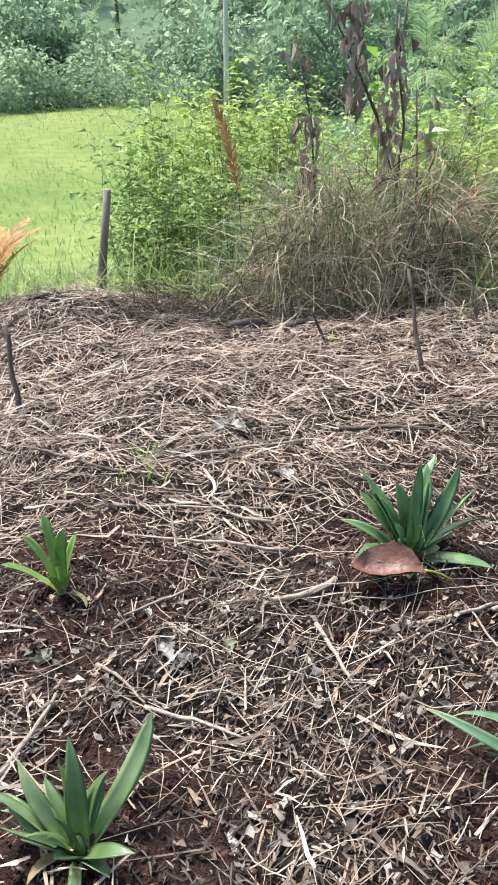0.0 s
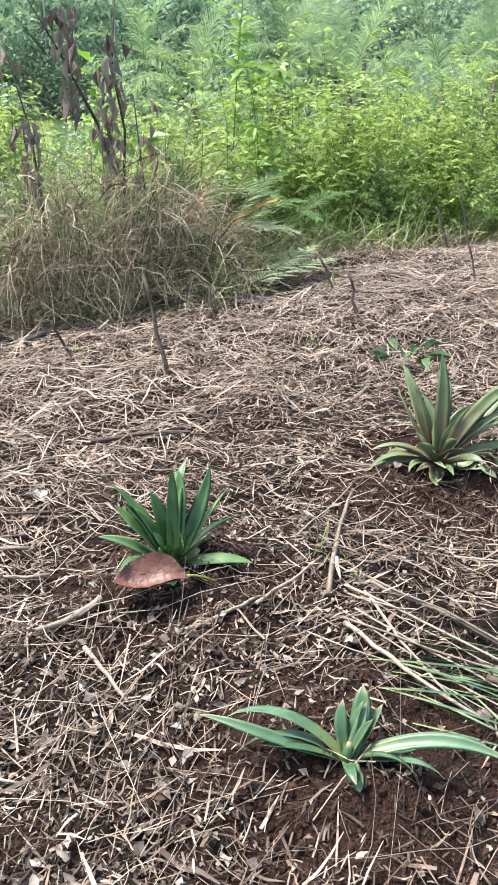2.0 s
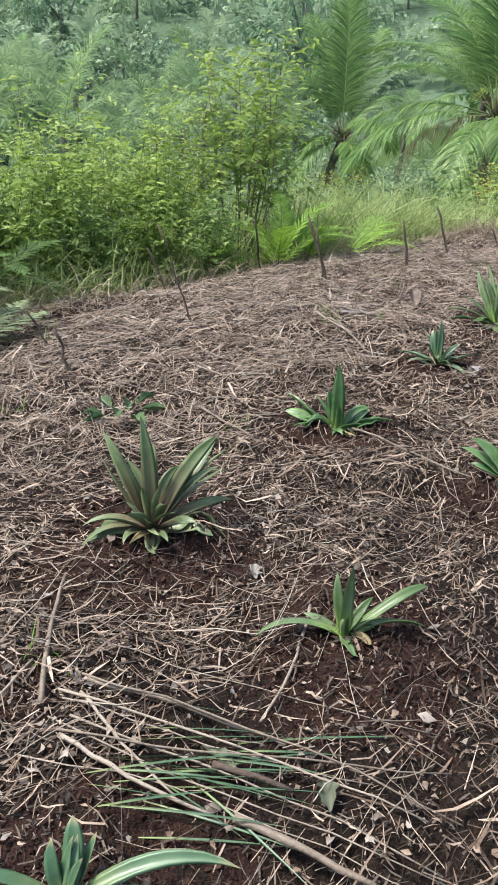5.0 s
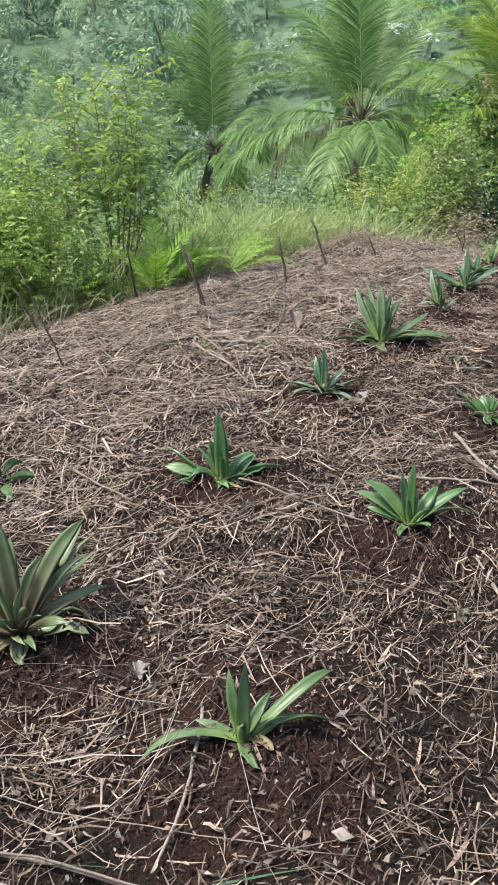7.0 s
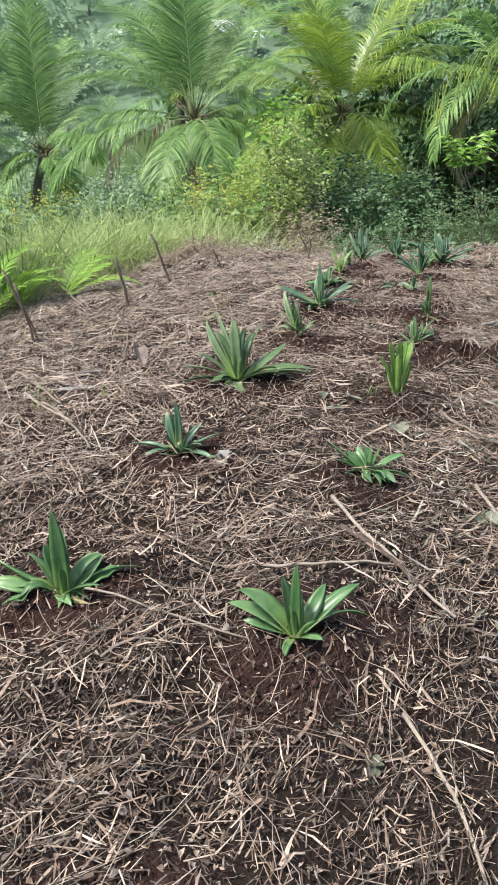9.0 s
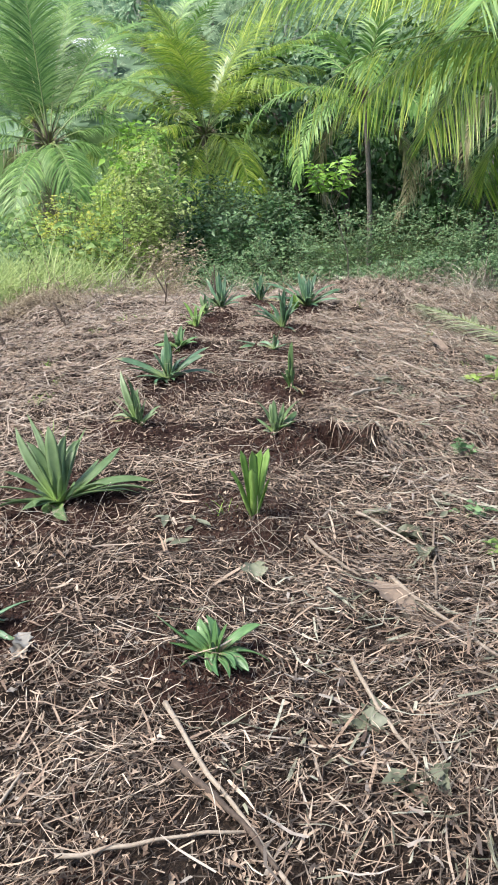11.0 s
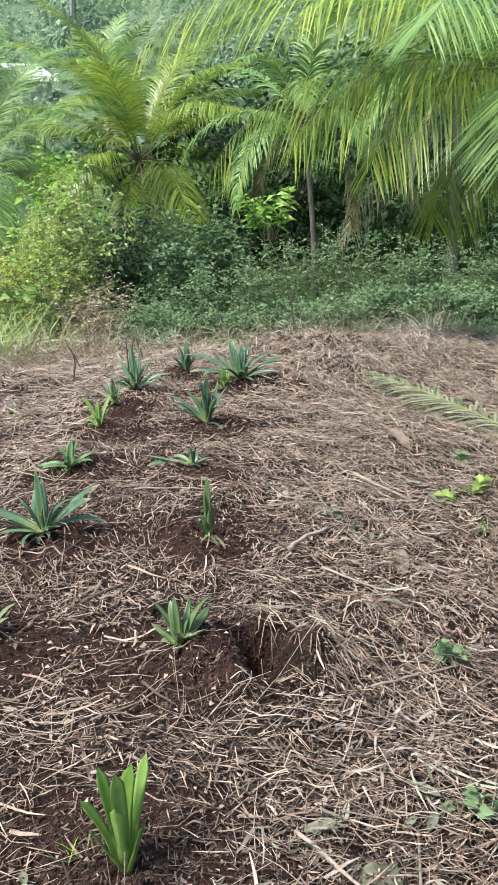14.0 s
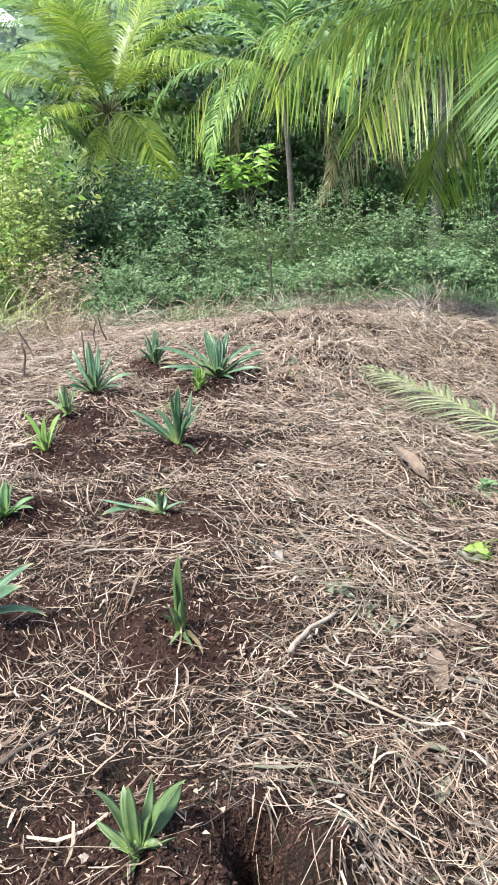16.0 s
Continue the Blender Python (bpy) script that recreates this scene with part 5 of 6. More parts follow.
def dead_shrub():
    x, y = 0.82, 5.5
    z0 = gz(x, y)
    ob = thing("dead_shrub", "withered bare shrub with hanging shrivelled grey-brown leaves", "dead shrub", x, y, z0)
    g = np.random.default_rng(61)
    lines = [[(0.05, 0, 0), (-0.02, 0, 0.75), (-0.17, 0, 1.15), (-0.38, 0.02, 1.55), (-0.62, 0.03, 1.95)], [(-0.02, 0, 0.75), (0.0, 0.03, 1.1), (-0.07, 0.02, 1.45), (-0.05, 0, 1.8)], [(-0.5, 0.0, 0.1), (-0.52, 0.02, 0.7), (-0.56, 0.02, 1.1), (-0.68, 0.04, 1.6)], [(-0.17, 0, 1.15), (-0.3, 0.03, 1.4), (-0.28, 0.04, 1.75)], [(0.15, 0.02, 0), (0.12, 0.02, 0.7), (0.05, 0, 1.3)]]
    for c in lines:
        b = Buf()
        tube(b, c, np.linspace(0.011, 0.004, len(c)), 6)
        part("stem", b, M["twig"], ob)
    for cx, lo, hi, n in ((-0.33, 1.22, 1.78, 50), (-0.09, 1.05, 1.66, 50), (-0.58, 0.72, 1.2, 36), (-0.10, 0.72, 1.0, 14), (0.14, 0.85, 1.3, 8), (-0.70, 1.4, 1.55, 5)):
        b = Buf()
        z = g.uniform(lo, hi, n)
        P = np.stack([cx + g.normal(0, 0.036, n), g.normal(0, 0.04, n), z], -1)
        D = np.stack([g.normal(0, 0.25, n), g.normal(0, 0.25, n), -np.ones(n)], -1)
        leaves(b, P, D, g.uniform(0.06, 0.14, n), g.uniform(0.022, 0.05, n), 0.1, 0.9, 1.0)
        part("withered_leaves", b, M["dead_leaf"], ob)


dead_shrub()

WEED = "leafy green weed shrub with pointed leaves on upright stems"
WEEDS = [(-0.95, 6.9, 1.95, 0.45, "bush", 0.085), (-0.62, 7.3, 2.2, 0.45, "weed", 0.09), (-0.35, 7.1, 2.15, 0.45, "weed", 0.09), (0.25, 7.2, 2.05, 0.42, "weed", 0.09), (-0.75, 6.3, 1.2, 0.35, "bush", 0.06), (-0.2, 6.2, 1.35, 0.4, "bush", 0.06), (0.4, 6.4, 1.3, 0.4, "bush", 0.07), (0.9, 7.3, 1.7, 0.45, "weed", 0.09), (1.55, 7.5, 1.6, 0.45, "weed", 0.09), (2.15, 7.6, 1.75, 0.45, "weed", 0.095), (2.75, 7.7, 1.7, 0.45, "weed", 0.095), (3.35, 7.8, 1.75, 0.45, "weed", 0.095), (3.95, 7.9, 1.6, 0.45, "weed", 0.09)]
WEEDS += [(4.5, 7.8, 1.45, 0.45, "weed", 0.085), (1.9, 8.6, 2.2, 0.5, "weed", 0.1), (2.7, 8.8, 2.2, 0.5, "weed", 0.1), (3.5, 9.0, 2.2, 0.5, "weed", 0.1), (4.3, 9.1, 2.1, 0.5, "weed", 0.1), (5.1, 9.3, 2.1, 0.5, "weed", 0.1), (1.2, 8.5, 2.1, 0.5, "weed", 0.1), (2.0, 6.95, 0.95, 0.35, "bush", 0.07), (2.6, 7.1, 1.0, 0.35, "weed", 0.08), (3.3, 7.15, 0.95, 0.35, "bush", 0.07), (3.9, 7.2, 0.9, 0.35, "weed", 0.075), (4.6, 7.2, 0.85, 0.35, "bush", 0.07), (1.55, 6.5, 0.9, 0.3, "bush", 0.07)]
for i, (wx, wy, h, sp, m, lf) in enumerate(WEEDS):
    shrub("weed_shrub", WEED if m == "weed" else "small-leaved green bush at the plot's edge", wx, wy, h, sp, 22, m, lf * (0.92 if m == "weed" else 0.9), 0.4, 19, 2, 200 + i, 0.12, "weeds along the plot's edge", twiggy=0.45, stem_mat="weed_stem", stem_r=0.0045)

shrub("tall_weed", "tall single-stemmed sapling with long pale green leaves", 1.05, 6.0, 2.2, 0.04, 1, "bright", 0.24, 0.34, 12, 2, 231, 0.5, twiggy=0.0, stem_r=0.008, stem_mat="weed_stem")
shrub("tall_weed", "tall single-stemmed sapling with long pale green leaves", 0.80, 6.7, 2.5, 0.05, 1, "bright", 0.20, 0.34, 12, 2, 232, 0.5, twiggy=0.0, stem_r=0.008, stem_mat="weed_stem")
shrub("tall_weed", "tall leafy weed rising above the shrubs", 1.95, 7.0, 3.0, 0.06, 2, "bright", 0.15, 0.34, 22, 2, 233, 0.4, twiggy=0.15, stem_r=0.008, stem_mat="weed_stem")
for i, (wx, wy, h) in enumerate([(2.35, 7.5, 2.35), (2.7, 7.2, 2.05), (3.05, 7.9, 2.5), (3.4, 7.4, 2.1), (3.7, 8.1, 2.35), (4.1, 7.7, 2.0), (1.55, 7.1, 2.2), (0.1, 6.9, 2.35), (-0.3, 6.6, 2.15), (-0.7, 6.75, 2.0), (4.5, 8.3, 2.5), (5.9, 8.3, 2.6)]):
    shrub("tall_weed", "slender leafy weed standing above the undergrowth", wx, wy, h, 0.22, 4, "weed", 0.11, 0.36, 17, 2, 250 + i, 0.3, "slender weeds", twiggy=0.35, stem_r=0.005, stem_mat="weed_stem")
shrub("sapling", "slender sapling with small yellowish-green leaves", 5.45, 8.05, 2.6, 0.6, 16, "weed", 0.11, 0.42, 15, 2, 234, 0.45, twiggy=0.7, stem_mat="young_wood", stem_r=0.009, category="tree")
shrub("sapling", "slender leafy sapling at the plot's edge", 5.0, 8.4, 2.3, 0.4, 8, "weed", 0.085, 0.42, 16, 2, 235, 0.42, twiggy=0.8, stem_mat="young_wood", stem_r=0.008, category="tree")

fern("green fern clump at the edge of the plot", 1.12, 5.95, 9, 0.9, 71, az=(120, 420), el=(45, 75), z=gz(1.12, 5.95) + 0.22)
fern("green fern clump under the weeds", 1.58, 6.15, 11, 0.9, 72, az=(120, 420), el=(45, 75), z=gz(1.58, 6.15) + 0.2)
fern("dark green fern half hidden by weeds", 2.1, 6.45, 7, 0.8, 80, az=(120, 420), el=(40, 70), z=gz(2.1, 6.45) + 0.12)
fern("pale fern drooping beside dry grass", 1.3, 5.8, 3, 0.95, 73, "fern_pale", az=(-40, 20), el=(50, 66), z=gz(1.3, 5.8) + 0.15)
fern("bright yellow-green fern in the grass", 5.3, 7.1, 9, 0.85, 74, "fern_bright", el=(35, 75))
fern("bright yellow-green fern spreading flat", 6.0, 6.9, 4, 0.8, 75, "fern_bright", az=(-60, 20), el=(35, 50))
fern("bright fern beside the sapling", 5.7, 7.15, 6, 0.75, 76, "fern_bright", el=(55, 80))
fern("rust-brown dying fern at the plot's border", -1.84, 5.4, 5, 0.85, 77, "fern_rust", az=(-60, 80), el=(55, 85))
rust = thing("fern", "rust-brown dried fern frond leaning against the bush", "fern", -0.15, 5.55, gz(-0.15, 5.55))
frond(rust, (0, 0, 0.3), "fern_rust", rib_mat="twig", az=150, el=88, L=1.05, bend=30, pairs=34, leaf=0.10, width=0.016, hang=0.4, stem_r=0.004, fold=0.1, start=0.45, seed=781, k=10)
fern("rust-brown dried fern beside withered stems", 1.15, 5.75, 3, 0.9, 79, "fern_rust", el=(60, 82))
cut = thing("fern_frond", "cut pale green fern frond lying on straw", "fern", 1.48, 4.98, gz(1.48, 4.98) + 0.11)
for q, (a_, e_) in enumerate(((45, 7), (36, 2))):
    frond(cut, (0, 0, 0.02 * q), "fern_pale", rib_mat="twig", az=a_, el=e_, L=0.95, bend=10, pairs=30, leaf=0.16, width=0.018, hang=0.1, stem_r=0.004, fold=0.1, start=0.12, seed=88 + q, k=10)


def old_post():
    x, y = -1.16, 6.0
    ob = Buf()
    tube(ob, [(-0.05, 0, -0.1), (-0.02, 0, 0.12), (0.02, 0.02, 0.45), (0.07, 0.03, 0.84)], [0.07, 0.038, 0.030, 0.026], 8)
    whole("old_post", ob, M["young_wood"], "weathered grey leaning wooden post by the bush", "post", place=(x, y, gz(x, y)))
    b = Buf()
    tube(b, [(0, 0, -0.05), (0.02, 0.01, 0.08), (-0.02, 0.05, 0.2), (-0.06, 0.06, 0.27)], [0.13, 0.10, 0.07, 0.03], 9)
    whole("stump", b, M["bark"], "dark rotten stump at the plot's corner", "stump", place=(-1.78, 5.05, gz(-1.78, 5.05)))
    for lx, ly, ex, ey, rr in ((-0.22, 4.72, 0.05, 4.80, 0.028), (0.10, 4.62, 0.32, 4.74, 0.022), (0.52, 4.60, 0.80, 4.55, 0.020)):
        b = Buf()
        zz = gz(lx, ly) + rr
        tube(b, [(0, 0, 0), ((ex - lx) * 0.5, (ey - ly) * 0.5, 0.012), (ex - lx, ey - ly, gz(ex, ey) + rr - zz)], [rr, rr * 1.1, rr * 0.8], 8)
        whole("charred_log", b, M["char"], "short blackened log under the brush heap", "log", "burnt logs", place=(lx, ly, zz))


old_post()

# tall grass beyond the border
g_xy = spots(8500, 81, 5.8, 11.8, 0.1, 3.0)
grass_stuff("tall_grass", "tall yellow-green grass beyond the plot", g_xy, 0.55, 1.35, 0.011, "grass", 82)
g_xy = spots(1600, 83, 1.2, 6.2, -0.1, 1.0)
grass_stuff("edge_grass", "loose green grass at the plot's border", g_xy, 0.25, 0.7, 0.008, "grass", 84)
g_xy = spots(1500, 85, 1.0, 13.5, -0.35, 0.25)
grass_stuff("dry_edge_grass", "dry grass blades fringing the plot", g_xy, 0.15, 0.5, 0.006, "dry_grass", 86, (0.8, 2.4))
g_xy = spots(900, 87, -2.5, 0.0, -0.2, 1.6)
grass_stuff("border_grass", "mixed green grass at the plot's corner", g_xy, 0.2, 0.6, 0.007, "grass", 88)
g = np.random.default_rng(89)
rr, aa = 15 + 61 * g.random(9000) ** 0.8, np.radians(g.uniform(-22, 4, 9000))
grass_stuff("meadow_grass", "long sunlit grass in the valley meadow", np.stack([rr * np.sin(aa), rr * np.cos(aa)], -1), 0.25, 0.5, 0.03, "meadow_blade", 90, flat=True)
x_ = g.uniform(-4.2, 17, 9000)
y_ = -2.6 + 0.2 * x_ + g.normal(-0.3, 0.55, 9000)
left = g.random(9000) < 0.25
x_, y_ = np.where(left, g.normal(-3.75, 0.3, 9000), x_), np.where(left, g.uniform(-3, 6, 9000), y_)
grass_stuff("fringe_grass", "rough green grass along the plot's near border", np.stack([x_, y_], -1), 0.15, 0.4, 0.012, "grass", 93)
x_, y_ = g.uniform(10.0, 13.6, 900), g.uniform(9.2, 14, 900)
grass_stuff("slope_grass", "tall pale grass on the falling slope", np.stack([x_, y_], -1), 0.5, 1.2, 0.02, "grass", 91)
x_, y_ = g.uniform(16.8, 23, 3600), g.uniform(2.0, 12, 3600)
grass_stuff("low_slope_grass", "green weeds and grass below the plot's far end", np.stack([x_, y_], -1), 0.12, 0.34, 0.022, "hedge", 92)

# ---- bush, hedge and young trees beyond the far end ----
shrub("vine_bush", "tall bush draped with small-leaved climbers", 15.7, 11.2, 3.5, 0.75, 34, "vine", 0.10, 0.55, 22, 2, 301, 0.08, twiggy=0.75, stem_r=0.008, stem_mat="weed_stem")
shrub("vine_bush", "light green bush leaning on the taller one", 14.9, 11.3, 2.6, 0.7, 24, "weed", 0.09, 0.5, 18, 2, 305, 0.08, twiggy=0.7, stem_r=0.007, stem_mat="weed_stem")
shrub("vine_bush", "yellowing bush covered in climbers", 14.0, 11.4, 2.2, 0.8, 20, "yellow_leaf", 0.09, 0.5, 13, 2, 302, 0.15, twiggy=0.7, stem_mat="weed_stem")
shrub("vine_bush", "upper spray of broad pale leaves", 16.3, 11.9, 4.4, 0.6, 14, "bright", 0.19, 0.6, 9, 2, 303, 0.76, twiggy=0.4, stem_r=0.010, stem_mat="weed_stem")
shrub("dry_bush", "brown dying lower growth of the bush", 14.6, 10.2, 1.5, 0.9, 60, "dry_grass", 0.07, 0.3, 12, 2, 304, 0.1, twiggy=0.5, stem_mat="stalk", stem_r=0.004)
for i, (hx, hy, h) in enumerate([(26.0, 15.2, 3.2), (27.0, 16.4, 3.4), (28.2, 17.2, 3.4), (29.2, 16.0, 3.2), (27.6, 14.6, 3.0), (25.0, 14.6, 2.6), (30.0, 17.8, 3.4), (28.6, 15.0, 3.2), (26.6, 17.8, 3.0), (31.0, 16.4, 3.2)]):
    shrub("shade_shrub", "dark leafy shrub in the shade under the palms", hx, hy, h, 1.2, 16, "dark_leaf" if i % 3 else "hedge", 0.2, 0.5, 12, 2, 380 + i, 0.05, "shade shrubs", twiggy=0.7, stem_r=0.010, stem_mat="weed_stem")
for i, (hx, hy, top, sp) in enumerate([(20.5, 13.0, -3.1, 1.3), (22.6, 13.6, -3.1, 1.4), (23.6, 12.2, -2.9, 1.4), (24.5, 11.2, -2.3, 1.5), (25.3, 10.0, -2.2, 1.5), (26.0, 8.6, -2.4, 1.5), (26.4, 7.2, -2.5, 1.5), (26.6, 5.6, -2.6, 1.5), (26.6, 4.0, -2.6, 1.5), (21.5, 11.5, -3.5, 1.2), (22.6, 9.8, -3.3, 1.2), (23.4, 8.0, -3.2, 1.2), (23.8, 6.2, -3.2, 1.2), (19.0, 12.2, -3.5, 1.1), (20.5, 8.2, -2.6, 1.0), (20.8, 6.8, -2.4, 1.0), (20.9, 5.4, -2.3, 1.0), (20.8, 4.2, -2.3, 1.0), (19.6, 9.6, -2.7, 1.0), (20.6, 2.9, -2.3, 1.0)]):
    zb = gz(hx, hy) - 0.05
    shrub("hedge_shrub", "dense grey-green shrub in the hedge below the palms", hx, hy, top - zb + (0.45 if hx > 23.2 else 0.15), sp, 36, "hedge", 0.095, 0.5, 17, 2, 320 + i, 0.05, "hedge below the palms", twiggy=0.8, stem_r=0.009, stem_mat="weed_stem")
for i, (hx, hy, h) in enumerate([(17.8, 15.6, 3.2), (18.8, 16.4, 3.4), (17.0, 14.6, 2.4), (19.8, 16.6, 3.2), (20.6, 17.2, 2.8), (19.0, 22.4, 3.2), (20.2, 23.4, 3.6), (18.0, 21.4, 3.0), (21.0, 24.2, 3.6), (14.8, 18.2, 2.5), (14.2, 18.8, 2.3), (15.5, 17.7, 2.2)]):
    shrub("valley_shrub", "leafy shrub filling the slope below the palms", hx, hy, h, 1.1, 34, ("yellow_leaf", "bush", "weed")[i % 3], 0.11, 0.45, 14, 2, 345 + i, 0.05, "slope shrubs", twiggy=0.7, stem_r=0.010)
sz = gz(17.6, 8.3)
young = shrub("young_tree", "young tree with sprays of bright green leaves", 17.6, 8.3, 1.0, 0.55, 9, "bright", 0.26, 0.36, 6, 3, 340, 0.35, twiggy=0.1, stem_r=0.008, category="tree", droop=0.5, z=-0.85, stem_mat="young_wood")
st = Buf()
tube(st, [(0.5, -0.3, sz + 0.85 - 0.1), (0.45, -0.25, (sz + 0.85) * 0.5), (0.2, -0.1, -0.3), (0, 0, 0.1)], [0.02, 0.017, 0.013, 0.009], 6)
part("trunk", st, M["young_wood"], young)

# ---- coconut palms ----
def aim(crown, tip, bend, **kw):
    """Rise and length of a frond that springs from the crown and ends at the tip."""
    d = np.array(tip) - np.array(crown)
    want = math.atan2(d[2], math.hypot(d[0], d[1]))
    best = None
    for el in np.arange(-60, 89, 1.0):
        s = np.linspace(0, 1, 14)
        e = np.radians(el - bend * s ** 1.5)
        r, z = np.cos(e[:-1]).sum() / 13, np.sin(e[:-1]).sum() / 13
        miss = abs(math.atan2(z, r) - want)
        if best is None or miss < best[0]:
            best = (miss, el, math.hypot(r, z))
    return dict(az=math.degrees(math.atan2(d[1], d[0])), el=best[1], L=float(np.linalg.norm(d)) / best[2], bend=bend, stem_r=0.024, seg=4, **kw)


PALM_A, PALM_B = (21.5, 18.8, -0.35), (21.6, 26.0, -1.75)
FEATHER = [((21.9, 22.9, 2.8), 70), ((23.4, 22.1, 4.1), 40), ((24.9, 22.1, 4.0), 25), ((25.4, 20.7, 3.8), 35), ((20.0, 23.0, 1.3), 75), ((18.9, 22.0, 0.5), 75), ((18.0, 21.6, -1.6), 85), ((17.2, 20.5, -2.0), 75), ((18.5, 17.6, -2.2), 70), ((19.9, 16.6, -1.7), 85), ((26.8, 18.7, 2.9), 60), ((25.9, 16.7, 0.9), 80), ((22.7, 16.9, -1.5), 90), ((25.0, 16.4, -1.0), 80), ((23.7, 22.9, 2.0), 60), ((26.3, 20.4, 2.4), 50), ((22.4, 20.2, 5.0), 15)]
palm("coconut palm with arching green fronds around a fibrous crown", *PALM_A, PALM_A[2] - float(land(21.5, 18.8)), 2, 2, "coconut palms", "palm", 4.6, 90, 1.1, 0.030, dry=1, seg=4, special=[
    ("palm", aim(PALM_A, tip, bend, pairs=150, leaf=1.2, width=0.030, hang=0.35 if tip[2] > 0 else 0.75, seed=540 + i)) for i, (tip, bend) in enumerate(FEATHER)] + [("palm_dry", aim(PALM_A, (18.4, 19.5, -1.9), 80, pairs=70, leaf=0.8, width=0.03, hang=1.6, seed=560, gap=0.3))])
FEATHER = [((23.1, 28.0, 3.0), 20), ((22.0, 28.8, 2.3), 35), ((20.9, 28.8, 0.6), 60), ((20.2, 26.4, -2.2), 85), ((24.6, 27.6, 2.0), 45), ((21.2, 24.6, -2.9), 90), ((24.2, 26.2, -0.4), 80), ((19.6, 27.6, -1.6), 80), ((22.6, 27.4, 3.6), 10)]
palm("young coconut palm with upright fronds behind another palm", *PALM_B, PALM_B[2] - float(land(PALM_B[0], PALM_B[1])), 4, 3, "coconut palms", "palm", 4.4, 80, 1.1, 0.036, dry=0, seg=4, special=[
    ("palm", aim(PALM_B, tip, bend, pairs=130, leaf=1.15, width=0.03, hang=0.4, seed=570 + i)) for i, (tip, bend) in enumerate(FEATHER)])
palm("yellow-green coconut palm with one drooping dry frond", 34.0, 21.5, -1.0, -1.0 - float(land(34.0, 21.5)), 26, 4, "coconut palms", "palm_lit", 7.4, 120, 1.6, 0.040, dry=1, seg=4, droopy=0.95, special=[("palm_lit", dict(az=a_, el=e_, L=6.2, bend=60, pairs=110, leaf=1.4, width=0.036, hang=0.9, stem_r=0.03, seg=4, seed=590 + a_)) for a_, e_ in ((170, -5), (200, -18), (230, -8), (260, -20), (290, -5), (140, -15))])
P3 = (17.5, 3.25, 1.35)


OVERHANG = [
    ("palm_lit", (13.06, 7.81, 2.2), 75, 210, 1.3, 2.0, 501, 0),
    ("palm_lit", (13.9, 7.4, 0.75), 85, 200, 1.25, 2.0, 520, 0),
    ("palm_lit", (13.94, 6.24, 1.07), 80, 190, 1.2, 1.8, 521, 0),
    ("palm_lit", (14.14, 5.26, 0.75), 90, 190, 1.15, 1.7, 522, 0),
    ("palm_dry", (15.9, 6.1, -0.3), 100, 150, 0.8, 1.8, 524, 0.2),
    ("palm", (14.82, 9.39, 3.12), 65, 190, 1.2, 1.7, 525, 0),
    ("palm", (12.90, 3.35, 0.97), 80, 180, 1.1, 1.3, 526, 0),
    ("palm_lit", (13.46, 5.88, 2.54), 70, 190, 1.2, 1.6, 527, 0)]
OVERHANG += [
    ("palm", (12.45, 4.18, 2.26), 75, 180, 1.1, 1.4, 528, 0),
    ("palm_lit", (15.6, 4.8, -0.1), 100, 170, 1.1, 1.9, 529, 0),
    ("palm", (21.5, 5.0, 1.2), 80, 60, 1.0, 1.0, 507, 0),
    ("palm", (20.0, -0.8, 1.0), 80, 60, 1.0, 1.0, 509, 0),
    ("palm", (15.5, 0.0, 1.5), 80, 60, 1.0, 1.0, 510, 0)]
palm("large coconut palm with a long arched frond over the slope", *P3, P3[2] - float(land(P3[0], P3[1])), 0, 5, "coconut palms", dry=0, special=[
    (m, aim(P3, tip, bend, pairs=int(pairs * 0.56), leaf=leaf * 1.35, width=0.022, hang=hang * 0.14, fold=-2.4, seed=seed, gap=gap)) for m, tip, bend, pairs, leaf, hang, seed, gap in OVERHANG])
palm("coconut palm with a bare grey trunk among shrubs", 31.0, 13.2, 0.6, 0.6 - float(land(31.0, 13.2)), 13, 6, "coconut palms", "palm", 4.8, 44, 1.0, 0.07, trunk_r=0.085)
palm("coconut palm with a pale grey trunk in the shade", 31.2, 8.2, 1.6, 1.6 - float(land(31.2, 8.2)), 13, 7, "coconut palms", "palm", 4.8, 44, 1.0, 0.07, trunk_r=0.15)
palm("coconut palm rising behind the hedge", 37.0, 6.5, 3.5, 3.5 - float(land(37.0, 6.5)), 13, 8, "coconut palms", "palm", 4.8, 44, 1.0, 0.07)
palm("coconut palm behind the yellow-green palm", 40.0, 27.0, 1.0, 1.0 - float(land(40.0, 27.0)), 13, 9, "coconut palms", "palm", 5.2, 44, 1.0, 0.07)
palm("coconut palm behind the clearing", 30.5, 27.5, -0.5, -0.5 - float(land(30.5, 27.5)), 13, 10, "coconut palms", "palm", 5.0, 44, 1.0, 0.07)

for i in range(40):
    g2 = np.random.default_rng(350 + i)
    r, a = g2.uniform(17, 33), radians(g2.uniform(36, 53))
    vx, vy = r * math.sin(a), r * math.cos(a)
    if math.hypot(vx - 21.5, vy - 18.8) < 1.2:
        continue
    shrub("valley_shrub", "leafy shrub filling the slope below the palms", vx, vy, g2.uniform(1.2, 2.6), g2.uniform(0.8, 1.4), 15, ("hedge", "bush", "hedge", "hedge")[i % 4], 0.19, 0.5, 11, 2, 360 + i, 0.05, "slope shrubs", twiggy=0.7, stem_r=0.012)

